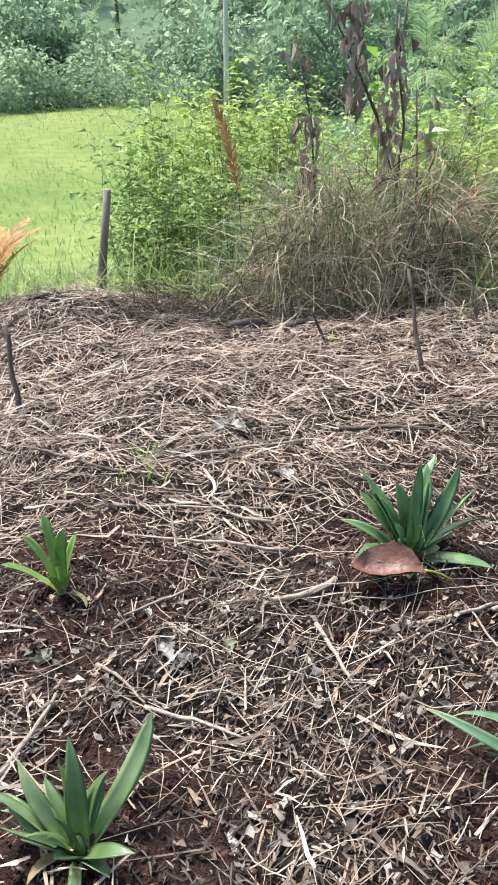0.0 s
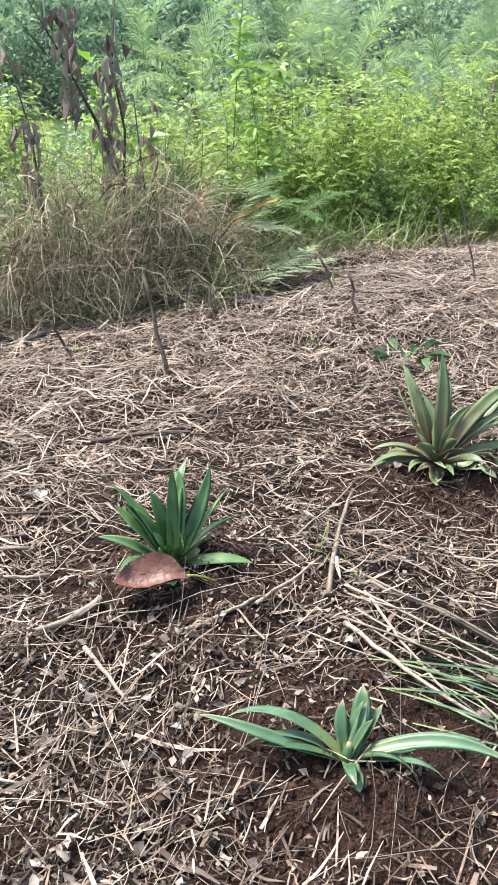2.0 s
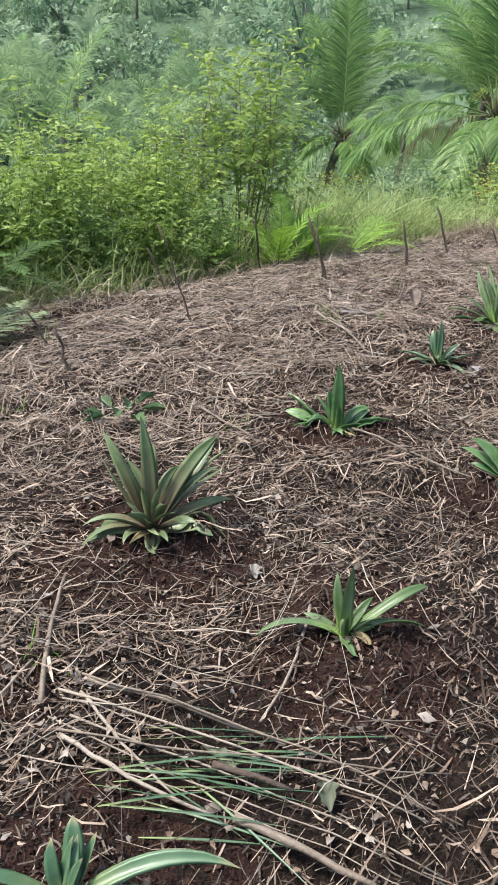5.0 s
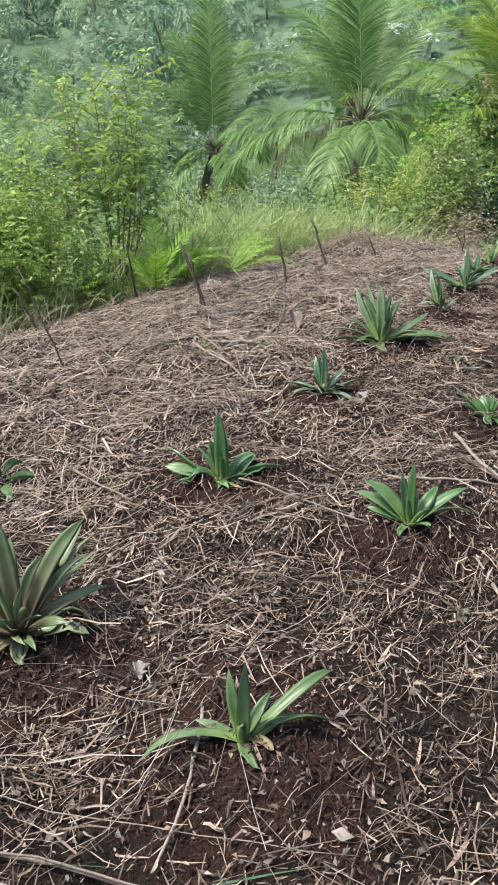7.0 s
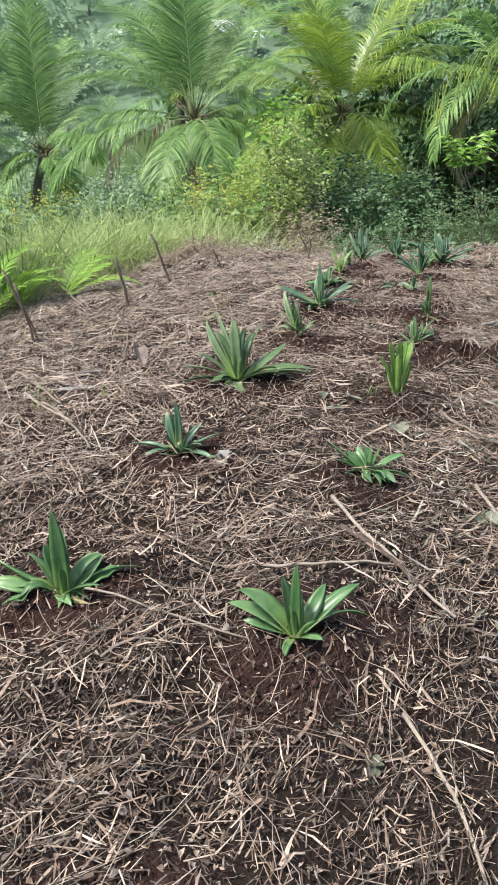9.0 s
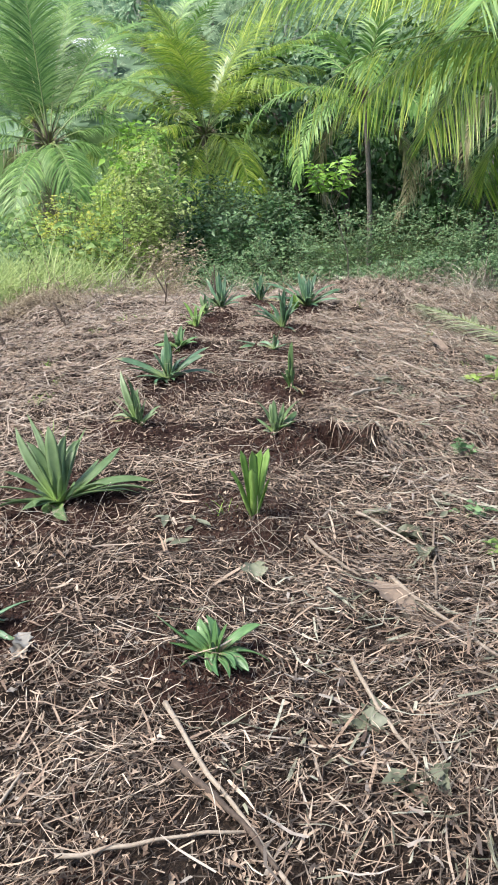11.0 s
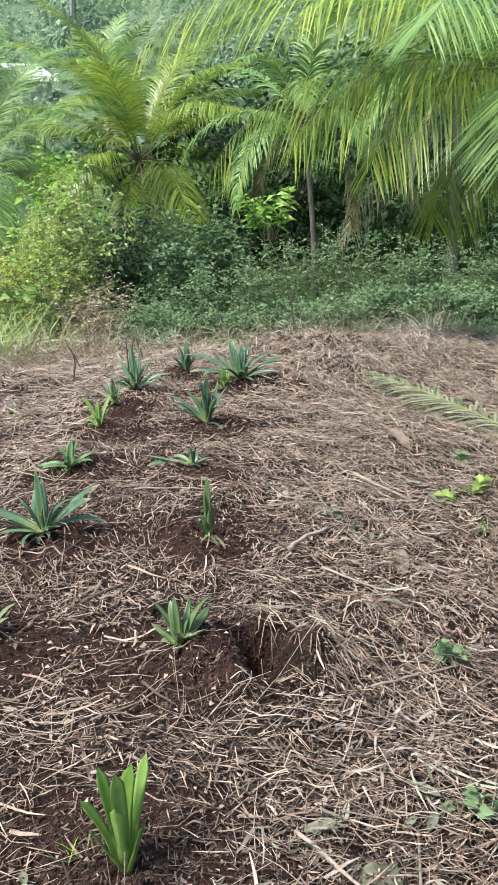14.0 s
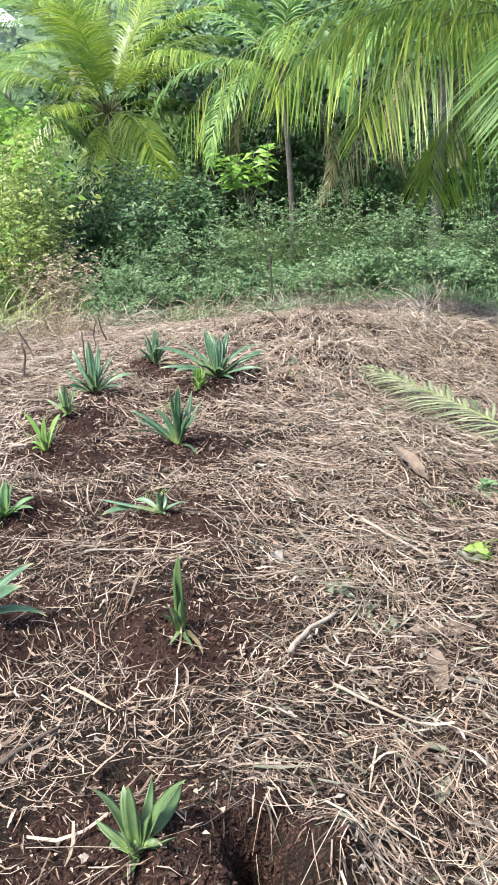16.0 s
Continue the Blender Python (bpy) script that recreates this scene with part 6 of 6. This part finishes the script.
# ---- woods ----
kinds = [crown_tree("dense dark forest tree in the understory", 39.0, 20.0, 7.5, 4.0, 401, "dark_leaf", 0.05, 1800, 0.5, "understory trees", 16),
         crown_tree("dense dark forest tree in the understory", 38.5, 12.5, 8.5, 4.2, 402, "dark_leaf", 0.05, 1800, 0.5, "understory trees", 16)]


def plant(model, x, y, size, turn, sink=0.3):
    z = float(land(x, y)) - sink
    return copy_thing(model, Matrix.Translation((x, y, z)) @ Matrix.Rotation(turn, 4, "Z") @ Matrix.Diagonal((size, size, size, 1)))


g = np.random.default_rng(410)
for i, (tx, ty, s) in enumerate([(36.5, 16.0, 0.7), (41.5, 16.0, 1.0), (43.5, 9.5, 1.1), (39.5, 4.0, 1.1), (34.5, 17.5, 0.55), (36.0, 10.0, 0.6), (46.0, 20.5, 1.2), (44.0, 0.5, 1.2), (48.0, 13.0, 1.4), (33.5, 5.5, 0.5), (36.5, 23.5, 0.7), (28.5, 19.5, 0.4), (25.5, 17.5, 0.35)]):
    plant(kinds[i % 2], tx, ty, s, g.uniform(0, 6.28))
FAR = "rounded broadleaf tree on the wooded hillside"
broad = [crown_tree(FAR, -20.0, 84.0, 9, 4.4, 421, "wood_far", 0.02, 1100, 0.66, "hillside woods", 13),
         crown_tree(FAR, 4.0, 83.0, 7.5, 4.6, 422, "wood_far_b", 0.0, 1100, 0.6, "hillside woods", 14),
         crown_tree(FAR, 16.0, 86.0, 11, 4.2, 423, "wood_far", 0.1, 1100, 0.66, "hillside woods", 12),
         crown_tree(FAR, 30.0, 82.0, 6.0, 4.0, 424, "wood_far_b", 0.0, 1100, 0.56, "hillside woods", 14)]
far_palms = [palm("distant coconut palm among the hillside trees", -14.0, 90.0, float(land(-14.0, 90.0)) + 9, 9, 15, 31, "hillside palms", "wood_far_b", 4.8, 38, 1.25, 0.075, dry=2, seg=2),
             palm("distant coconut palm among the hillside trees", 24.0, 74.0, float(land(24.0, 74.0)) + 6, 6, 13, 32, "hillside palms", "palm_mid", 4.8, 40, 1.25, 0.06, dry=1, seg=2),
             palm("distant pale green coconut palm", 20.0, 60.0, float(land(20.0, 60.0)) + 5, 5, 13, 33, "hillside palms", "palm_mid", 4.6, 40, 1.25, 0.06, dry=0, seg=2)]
g = np.random.default_rng(430)
placed = []
for i in range(1500):
    r = 78 + 150 * g.random() ** 1.25
    a = radians(g.uniform(-21, 84))
    x, y = r * math.sin(a), r * math.cos(a)
    need = 4.4 + (r - 78) * 0.03
    if all((x - px) ** 2 + (y - py) ** 2 > need ** 2 for px, py in placed) and math.hypot(x - 70.5, y - 57.2) > 6:
        placed.append((x, y))
        if g.random() < 0.62:
            plant(far_palms[0 if g.random() < 0.6 else 1], x, y, g.uniform(0.8, 1.2), g.uniform(0, 6.28), 5.5)
        else:
            plant(broad[int(g.integers(4))], x, y, g.uniform(0.8, 1.3) * (1 + (r - 78) / 220), g.uniform(0, 6.28), 2.4)
    if len(placed) > 330:
        break
for i in range(70):     # valley growth between the plot and the hills
    r, a = g.uniform(34, 76), radians(g.uniform(5, 50))
    x, y = r * math.sin(a), r * math.cos(a)
    if any((x - px) ** 2 + (y - py) ** 2 < 16 for px, py in placed) or math.hypot(x - 21, y - 22) < 9:
        continue
    placed.append((x, y))
    k = g.random()
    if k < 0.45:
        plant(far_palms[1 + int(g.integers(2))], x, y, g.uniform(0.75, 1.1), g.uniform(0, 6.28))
    else:
        plant(broad[1 if k < 0.75 else 3], x, y, g.uniform(0.45, 0.85), g.uniform(0, 6.28))


def hillside_growth():
    """Low growth that closes the hillside between the taller trees."""
    P, D = [], []
    for i in range(330):
        r, a = 80 + 130 * g.random() ** 1.3, radians(g.uniform(-21, 84))
        x, y = r * math.sin(a), r * math.cos(a)
        if math.hypot(x - 70.5, y - 57.2) < 7:
            continue
        m, size = 170, g.uniform(2.6, 4.2) * (1 + (r - 78) / 220)
        v = unit(g.normal(0, 1, (m, 3)) + np.array([0, 0, 0.4]))
        P.append(np.array([x, y, float(land(x, y)) + size * 0.5]) + v * size * g.uniform(0.6, 1.05, (m, 1)) * np.array([1, 1, 0.9]))
        D.append(v + g.normal(0, 0.5, (m, 3)))
    P, D = np.concatenate(P), np.concatenate(D)
    L = g.uniform(0.4, 1.1, len(P))
    b = Buf()
    leaves(b, P, D, L, L * 0.6, 0.3)
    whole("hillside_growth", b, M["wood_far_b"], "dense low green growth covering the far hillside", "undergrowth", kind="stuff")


hillside_growth()
for i in range(60):     # low growth where the meadow meets the woods
    r, a = g.uniform(72, 92), radians(g.uniform(-21, 8))
    plant(broad[3 if i % 3 else 1], r * math.sin(a), r * math.cos(a), g.uniform(0.5, 0.95), g.uniform(0, 6.28), 1.5)


def pale_trunk():
    x, y = -2.7, 66.0
    z = float(land(x, y)) - 0.2
    ob = thing("bare_tree", "tall tree with a bare pale trunk", "tree", x, y, z)
    b = Buf()
    tube(b, [(0.12, 0, 0), (0.08, 0, 4), (0, 0, 8), (-0.15, 0, 13)], [0.24, 0.19, 0.17, 0.13], 9)
    part("trunk", b, M["pale_bark"], ob)
    for q, a in ((11.5, 0.4), (12.2, 2.6), (12.8, 4.4)):
        b = Buf()
        tube(b, [(-0.1, 0, q), (math.cos(a), math.sin(a), q + 1.0), (2.0 * math.cos(a), 2.0 * math.sin(a), q + 1.8)], [0.09, 0.06, 0.02], 5)
        part("limb", b, M["pale_bark"], ob)


pale_trunk()


def far_house():
    x, y = 70.5, 57.2
    z = float(land(x, y)) - 0.3
    ob = thing("house", "small far house with a pale sheet roof", "house", x, y, z)
    w, d, h = 4.2, 3.4, 2.4
    bm = bmesh.new()
    bmesh.ops.create_cube(bm, size=1)
    bmesh.ops.scale(bm, vec=(w, d, h), verts=bm.verts)
    bmesh.ops.translate(bm, vec=(0, 0, h / 2), verts=bm.verts)
    me = bpy.data.meshes.new("wall"); bm.to_mesh(me); bm.free()
    me.materials.append(M["wall_far"])
    o = new("wall", me); o.parent = ob
    b = Buf()
    e = 0.5
    for s in (-1, 1):
        pts = np.array([(-w / 2 - e, 0, h + 1.3), (w / 2 + e, 0, h + 1.3), (w / 2 + e, s * (d / 2 + e), h - 0.2), (-w / 2 - e, s * (d / 2 + e), h - 0.2)])
        low = pts - (0, 0, 0.06)
        b.add(np.concatenate([pts, low]), [(0, 1, 2, 3), (7, 6, 5, 4), (0, 3, 7, 4), (1, 5, 6, 2), (2, 6, 7, 3), (0, 4, 5, 1)])
    part("roof", b, M["metal_roof"], ob, smooth=False)


far_house()

# ---- stakes, sticks and loose leaves on the plot ----
def stake(x, y, top, r, label="thin weathered stick stuck upright in the soil"):
    g = np.random.default_rng(int(abs(x * 91 + y * 57) * 10))
    b = Buf()
    s = np.linspace(-0.15, 1, 7)
    c = np.array(top)[None] * s[:, None] + g.normal(0, 0.006, (7, 3)) * np.array([1, 1, 0])
    tube(b, c, r * np.linspace(1.1, 0.8, 7) * g.uniform(0.9, 1.1, 7), 6)
    whole("stake", b, M["twig"], label, "stake", "marker sticks on the plot", place=(x, y, gz(x, y)))


STAKES = [(0.68, 3.48, (-.07, .20, .40), .011), (-1.05, 3.31, (-.07, .16, .35), .013), (1.15, 4.47, (-.03, .08, .18), .009), (1.82, 4.05, (-.04, .12, .24), .009), (2.04, 4.93, (-.07, .12, .21), .008), (3.62, 6.36, (-.09, .16, .34), .009), (2.99, 4.86, (-.10, .28, .60), .006), (4.52, 5.40, (.02, .18, .42), .009), (1.18, 4.56, (-.02, .06, .15), .007), (4.63, 5.48, (-.07, .24, .50), .011)]
STAKES += [(5.75, 5.75, (.04, .15, .40), .012), (6.85, 6.30, (0, .22, .45), .013), (7.62, 6.27, (-.03, .14, .25), .009), (9.38, 6.44, (.05, .04, .27), .009), (10.1, 6.92, (.02, .18, .30), .009), (10.7, 6.7, (.14, .06, .30), .008), (8.95, 5.55, (0.02, .02, .46), .007), (11.2, 6.9, (.02, .1, .26), .008), (4.95, 6.9, (-.04, .1, .5), .010), (0.33, 4.1, (-0.1, .05, .2), .008)]
for row in STAKES:
    stake(*row)


def stick(x0, y0, x1, y1, r, material="stalk", label="pale dry cane stalk lying on the straw", sag=0.0, lift=0.018, name="dry_stalk"):
    g = np.random.default_rng(int(abs(x0 * 131 + y1 * 71) * 10))
    n = 9
    s = np.linspace(0, 1, n)
    side = np.array([-(y1 - y0), x1 - x0])
    bow = np.sin(s * math.pi) * (sag + g.normal(0, 0.03)) + g.normal(0, 0.004, n)
    x, y = x0 + (x1 - x0) * s + side[0] * bow, y0 + (y1 - y0) * s + side[1] * bow
    z = land(x, y) + relief(x, y) * 0.35 + lift + r + np.abs(g.normal(0, 0.003, n))
    c = np.stack([x - x0, y - y0, z - z[0]], -1)
    r *= 0.68
    b = Buf()
    tube(b, c, r * (1.15 - 0.45 * s) * (1 + 0.14 * (np.arange(n) % 3 == 0)), 6)
    whole(name, b, M[material], label, "stalk", "fallen stalks", place=(x0, y0, z[0]))


STALKS = [(-.39, 2.85, -.67, 3.74, .005, "twig"), (-.35, 3.22, -.67, 4.17, .005, "twig"), (-.3, 2.63, .14, 2.76, .009, "stalk"), (.27, 2.86, .63, 2.8, .012, "twig"), (-.48, 2.29, .01, 2.25, .006, "stalk"), (.5, 3.17, .85, 2.84, .006, "twig"),
          (.18, 1.84, .01, 1.76, .013, "stalk"), (.12, 1.68, .19, 1.47, .008, "stalk"), (.34, 1.65, .58, 1.75, .009, "stalk"), (-.54, 1.21, -.47, 1.43, .009, "stalk"), (-.4, 1.54, -.27, 1.41, .006, "stalk"), (-.27, 1.4, -.05, 1.31, .007, "stalk"), (-.21, 1.83, -.36, 1.71, .006, "stalk"), (-.79, 2.88, -.37, 2.76, .005, "twig")]
STALKS += [(.76, 1.72, 1.02, 2.2, .010, "stalk"), (.56, 1.72, .8, 1.88, .007, "stalk"), (.89, 1.74, 1.18, 1.3, .008, "stalk"), (.97, 1.19, 1.12, .92, .013, "stalk"), (1.01, 1.34, 1.12, 1.19, .011, "twig"), (1.55, 1.7, 1.17, 1.39, .007, "stalk"), (.57, 3.06, .91, 2.82, .005, "twig"), (.76, 1.6, .94, 1.23, .008, "stalk"), (.86, 1.71, .9, 1.31, .006, "stalk")]
STALKS += [(2.46, 2.64, 2.57, 2.04, .006, "stalk"), (2.58, 1.54, 2.2, 1.13, .008, "stalk"), (2.07, 3.18, 2.07, 2.76, .007, "stalk"), (3.35, 4.37, 3.5, 3.9, .009, "twig"), (4.61, 2.44, 4.44, 2.13, .011, "stalk"), (4.5, 2.04, 4.25, 1.58, .013, "stalk"), (3.29, 2.18, 3.14, 1.79, .013, "twig"), (2.91, 2.25, 3.21, 1.89, .008, "stalk"), (3.97, 1.97, 3.64, 1.63, .010, "stalk"), (2.97, 2.48, 3.08, 2.51, .007, "stalk")]
STALKS += [(4.96, 2.37, 4.8, 1.99, .008, "stalk"), (5.33, 3.09, 5.28, 2.93, .008, "twig"), (7.46, 3.4, 7.05, 3.05, .009, "stalk"), (5.7, 2.4, 6.0, 2.15, .007, "stalk"), (6.54, 3.07, 6.87, 3.01, .014, "stalk"), (6.82, 4.1, 7.03, 3.74, .006, "stalk"), (6.46, 2.88, 6.4, 2.55, .008, "stalk"), (5.68, 3.6, 5.88, 3.54, .012, "twig"), (7.72, 3.18, 7.51, 2.81, .012, "stalk")]
STALKS += [(3.95, 4.85, 3.6, 4.05, .010, "stalk"), (3.65, 4.39, 3.47, 3.81, .010, "stalk"), (3.59, 4.19, 3.28, 3.48, .010, "stalk"), (4.88, 4.88, 4.04, 4.16, .007, "stalk"), (3.48, 2.34, 3.06, 1.62, .010, "stalk")]
for row in STALKS:
    stick(*row, label="pale dry cane stalk lying on the straw" if row[5] == "stalk" else "dark woody twig lying on the mulch", name="dry_stalk" if row[5] == "stalk" else "fallen_twig")
g = np.random.default_rng(610)
for i in range(8):     # bundle of long canes dropped side by side
    q = g.uniform(-0.16, 0.16)
    stick(0.84 + q + g.normal(0, 0.03), 1.76 + q * 0.8 + g.normal(0, 0.08), 1.33 + q * 0.8 + g.normal(0, 0.08), 1.02 + q + g.normal(0, 0.08), g.uniform(0.002, 0.0055), "stalk", "long pale cane in a bundle dropped on the straw", g.normal(0, 0.03), 0.012 + 0.02 * g.random())
stick(-.91, 2.84, .23, 2.32, .008, "twig", "long bowed dark stick lying across the mulch", -0.08, name="fallen_twig")
g = np.random.default_rng(620)
for i in range(46):     # further canes scattered over the mulch
    sx, sy = sample_plot(1, 700 + i)[0]
    a, L = g.uniform(0, 6.28), g.uniform(0.25, 0.7)
    if min(math.hypot(sx + 0.5 * L * math.cos(a) - it[1], sy + 0.5 * L * math.sin(a) - it[2]) for it in PINEAPPLES) > 0.28:
        stick(sx, sy, sx + L * math.cos(a), sy + L * math.sin(a), g.uniform(0.004, 0.008), "stalk" if i % 3 else "twig", "thin dry cane fallen on the mulch", g.normal(0, 0.08))


def big_leaf(name, label, x, y, L, W, az, material, up=0.03, curl=0.5, pitch=0.0, stem=0.0, ragged=0.0, seed=0, category="dead leaf", group="", face=0.0):
    """One broad leaf or sheath lying on the ground, cupped and wavy."""
    g = np.random.default_rng(seed + 900)
    k, m = 12, 7
    s, t = np.linspace(0, 1, k), np.linspace(-1, 1, m)
    w = W / 2 * np.clip(np.sin(np.pi * np.clip(s, 0.02, 0.985)) ** 0.75, 0.05, 1)
    S, T = np.meshgrid(s, t, indexing="ij")
    edge = 1 + ragged * g.normal(0, 1, (k, m)) * (np.abs(T) > 0.9)
    X, Y = S * L, T * w[:, None] * edge
    Z = curl * W * 0.5 * T ** 2 * np.sin(np.pi * S) + 0.12 * W * np.sin(S * 5 + seed) + math.tan(pitch) * X - math.tan(face) * Y + g.normal(0, 0.012 * W, (k, m))
    ca, sa = math.cos(radians(az)), math.sin(radians(az))
    v = np.stack([X * ca - Y * sa, X * sa + Y * ca, Z], -1).reshape(-1, 3)
    v2 = v - np.array([0, 0, 0.0015])
    i, j = np.meshgrid(np.arange(k - 1), np.arange(m - 1), indexing="ij")
    a = (i * m + j).ravel()
    f = np.stack([a, a + m, a + m + 1, a + 1], -1)
    b = Buf()
    b.add(np.concatenate([v, v2]), np.concatenate([f, f[:, ::-1] + k * m]))
    z = gz(x, y) + up
    if not stem:
        return whole(name, b, M[material], label, category, group, place=(x, y, z))
    ob = thing(name, label, category, x, y, z, group)
    part("blade", b, M[material], ob)
    st = Buf()
    q = np.linspace(0, 1, 6)
    tube(st, np.stack([-q * stem * ca + q ** 2 * 0.3 * stem * sa, -q * stem * sa - q ** 2 * 0.3 * stem * ca, 0.012 - 0.04 * q ** 2], -1), 0.0028, 5)
    part("leaf_stalk", st, M["yellow_leaf"], ob, "yellow leaf stalk")
    return ob


big_leaf("fallen_leaf", "large red-brown fallen leaf with a yellow stalk", 0.395, 1.79, 0.185, 0.095, 172, "red_leaf", 0.04, 0.8, 0.06, 0.075, seed=1, face=0.36, ragged=0.05)
FALLEN = [(.03, 2.49, .09, .05, 300, "pale_leaf"), (-.21, 2.93, .1, .06, 30, "pale_leaf"), (-.07, 2.89, .1, .055, 150, "pale_leaf"), (-.14, 3.0, .09, .05, 80, "scrap"), (-.96, 3.1, .11, .06, 20, "pale_leaf"), (-.85, 3.05, .1, .05, 140, "scrap"), (-.26, 1.6, .08, .035, 300, "pale_leaf"), (-.22, 1.52, .07, .03, 40, "pale_leaf"), (-.09, 1.58, .06, .025, 100, "wilted"), (3.51, 2.88, .12, .055, 200, "pale_leaf"), (3.45, 2.83, .1, .05, 60, "pale_leaf"), (1.5, 1.9, .08, .04, 60, "pale_leaf")]
FALLEN += [(4.98, 2.36, .12, .04, 300, "wilted"), (4.21, 2.44, .11, .07, 40, "wilted"), (4.93, 2.05, .14, .09, 100, "wilted"), (4.75, 2.0, .12, .07, 10, "wilted"), (2.43, 1.53, .09, .04, 200, "wilted"), (4.0, 4.55, .3, .06, 330, "pale_leaf"), (3.75, 4.3, .26, .05, 310, "pale_leaf"), (6.93, 2.89, .1, .06, 45, "wilted"), (7.15, 3.35, .09, .05, 45, "pale_leaf"), (1.05, 1.3, .12, .03, 100, "wilted"), (1.15, 1.1, .1, .035, 60, "wilted"), (0.75, 2.9, .1, .045, 10, "scrap")]
for i, (lx, ly, L, W, az, m) in enumerate(FALLEN):
    big_leaf("fallen_leaf", {"pale_leaf": "bleached dry leaf lying on the straw", "scrap": "crumpled grey-brown leaf on the mulch", "wilted": "wilted dull green leaf on the straw"}[m], lx, ly, L, W, az, m, 0.018, 0.8, ragged=0.3, seed=10 + i, group="fallen leaves")
big_leaf("palm_sheath", "wide brown papery palm sheath on the mulch", 4.42, 2.10, 0.32, 0.085, 238, "husk", 0.03, 0.45, seed=50, ragged=0.16, category="palm sheath")
big_leaf("palm_sheath", "torn brown fibre sheath on the straw", 8.75, 3.3, 0.40, 0.09, 222, "husk", 0.04, 0.5, seed=51, ragged=0.2, category="palm sheath")
big_leaf("palm_sheath", "torn brown fibre sheath on the straw", 6.95, 2.75, 0.26, 0.08, 300, "husk", 0.015, 0.5, seed=52, ragged=0.2, category="palm sheath")
big_leaf("palm_sheath", "pale brown sheath half buried in straw", 6.6, 2.55, 0.22, 0.07, 20, "husk", 0.012, 0.5, seed=53, ragged=0.2, category="palm sheath")
for i in range(9):
    big_leaf("wilted_leaf", "crumpled wilted green leaf pulled from a weed", 1.76 + 0.09 * math.cos(i * 2.4), 3.34 + 0.07 * math.sin(i * 2.4), 0.09 + 0.012 * (i % 3), 0.038 + 0.006 * (i % 4), i * 137, "hedge", 0.016 + 0.007 * i, 1.3, 0.06, seed=60 + i, ragged=0.12, group="wilted leaves")
big_leaf("clump_stub", "cut brown stub with a withered leaf", 4.38, 4.22, 0.12, 0.08, 60, "dead_leaf", 0.02, 1.3, 0.5, seed=66, category="plant stub")

# cut fronds at the right-hand border
def lying_frond(x, y, az, L, seed, material, label):
    ob = thing("fallen_frond", label, "palm frond", x, y, gz(x, y) + 0.05, "cut fronds")
    dz = (gz(x + L * math.cos(radians(az)), y + L * math.sin(radians(az))) - gz(x, y)) / L
    frond(ob, (0, 0, 0), material, az=az, el=math.degrees(math.atan(dz)) + 4, L=L, bend=6, pairs=95, leaf=0.40, gap=0.28, width=0.020, hang=0.45, stem_r=0.012, fold=0.1, start=0.05, seed=seed)


lying_frond(9.45, 2.25, 60, 2.0, 801, "palm_cut", "cut grey-green palm frond lying on the straw")
WILT = [(4.40, 2.88), (4.47, 2.80), (4.33, 2.80), (4.52, 2.93), (4.28, 2.92), (4.38, 2.97), (4.45, 3.0), (5.22, 2.05), (5.3, 2.15), (5.12, 2.12), (7.62, 2.66), (7.7, 2.58), (8.0, 2.75), (6.3, 2.55), (6.1, 2.45), (9.1, 3.0), (9.4, 3.3)]
for i, (lx, ly) in enumerate(WILT):
    big_leaf("wilted_leaf", "limp grey-green leaf wilting on the straw", lx, ly, 0.06 + 0.02 * (i % 3), 0.022 + 0.006 * (i % 3), i * 77, "wilted", 0.015 + 0.006 * (i % 4), 0.5, 0.05, seed=120 + i, ragged=0.05, group="wilted leaves")
for i, (wx, wy, h, m, lf) in enumerate([(7.0, 3.06, 0.07, "wilted", 0.06), (6.93, 2.86, 0.05, "wilted", 0.05), (7.75, 2.62, 0.13, "weed", 0.08), (7.95, 2.5, 0.16, "weed", 0.08), (8.6, 2.75, 0.13, "hedge", 0.08), (5.3, 1.95, 0.10, "hedge", 0.06), (6.0, 2.2, 0.12, "hedge", 0.06), (-0.53, 1.58, 0.04, "wilted", 0.04), (10.4, 4.6, 0.08, "wilted", 0.06), (9.6, 3.6, 0.08, "wilted", 0.06), (5.0, 1.75, 0.1, "bush", 0.06), (3.6, 1.62, 0.08, "wilted", 0.07), (3.75, 1.85, 0.06, "wilted", 0.07)]):
    shrub("weed_seedling", "small light green weed seedling in the mulch", wx, wy, h, 0.06, 4, m, lf, 0.62, 3, 2, 840 + i, 0.5, "weed seedlings", category="weed", stem_r=0.002, twiggy=0.0)
# grassy sprouts in the mulch
g = np.random.default_rng(860)
tuft = []
for _ in range(70):
    c = sample_plot(1, int(g.integers(1e6)))[0]
    if c[1] > 3.0 or g.random() < 0.35:
        tuft.append(c + g.normal(0, 0.03, (int(g.integers(6, 16)), 2)))
grass_stuff("grass_sprouts", "short yellow-green grass sprouts through the mulch", np.concatenate(tuft), 0.04, 0.12, 0.004, "bright", 861, (0.2, 1.0))
c = np.array([0.92, 1.42]) + g.normal(0, 1, (26, 2)) * np.array([0.10, 0.07])
b = Buf()
n = len(c)
blades(b, np.stack([c[:, 0], c[:, 1], ground(c[:, 0], c[:, 1]) + 0.02], -1), g.normal(-0.75, 0.3, n), np.full(n, 0.12), g.uniform(0.2, 0.42, n), np.full(n, 0.006), np.full(n, 0.15))
whole("cut_grass", b, M["leaf_blue"], "bundle of long cut blue-green grass blades", "grass", kind="stuff")
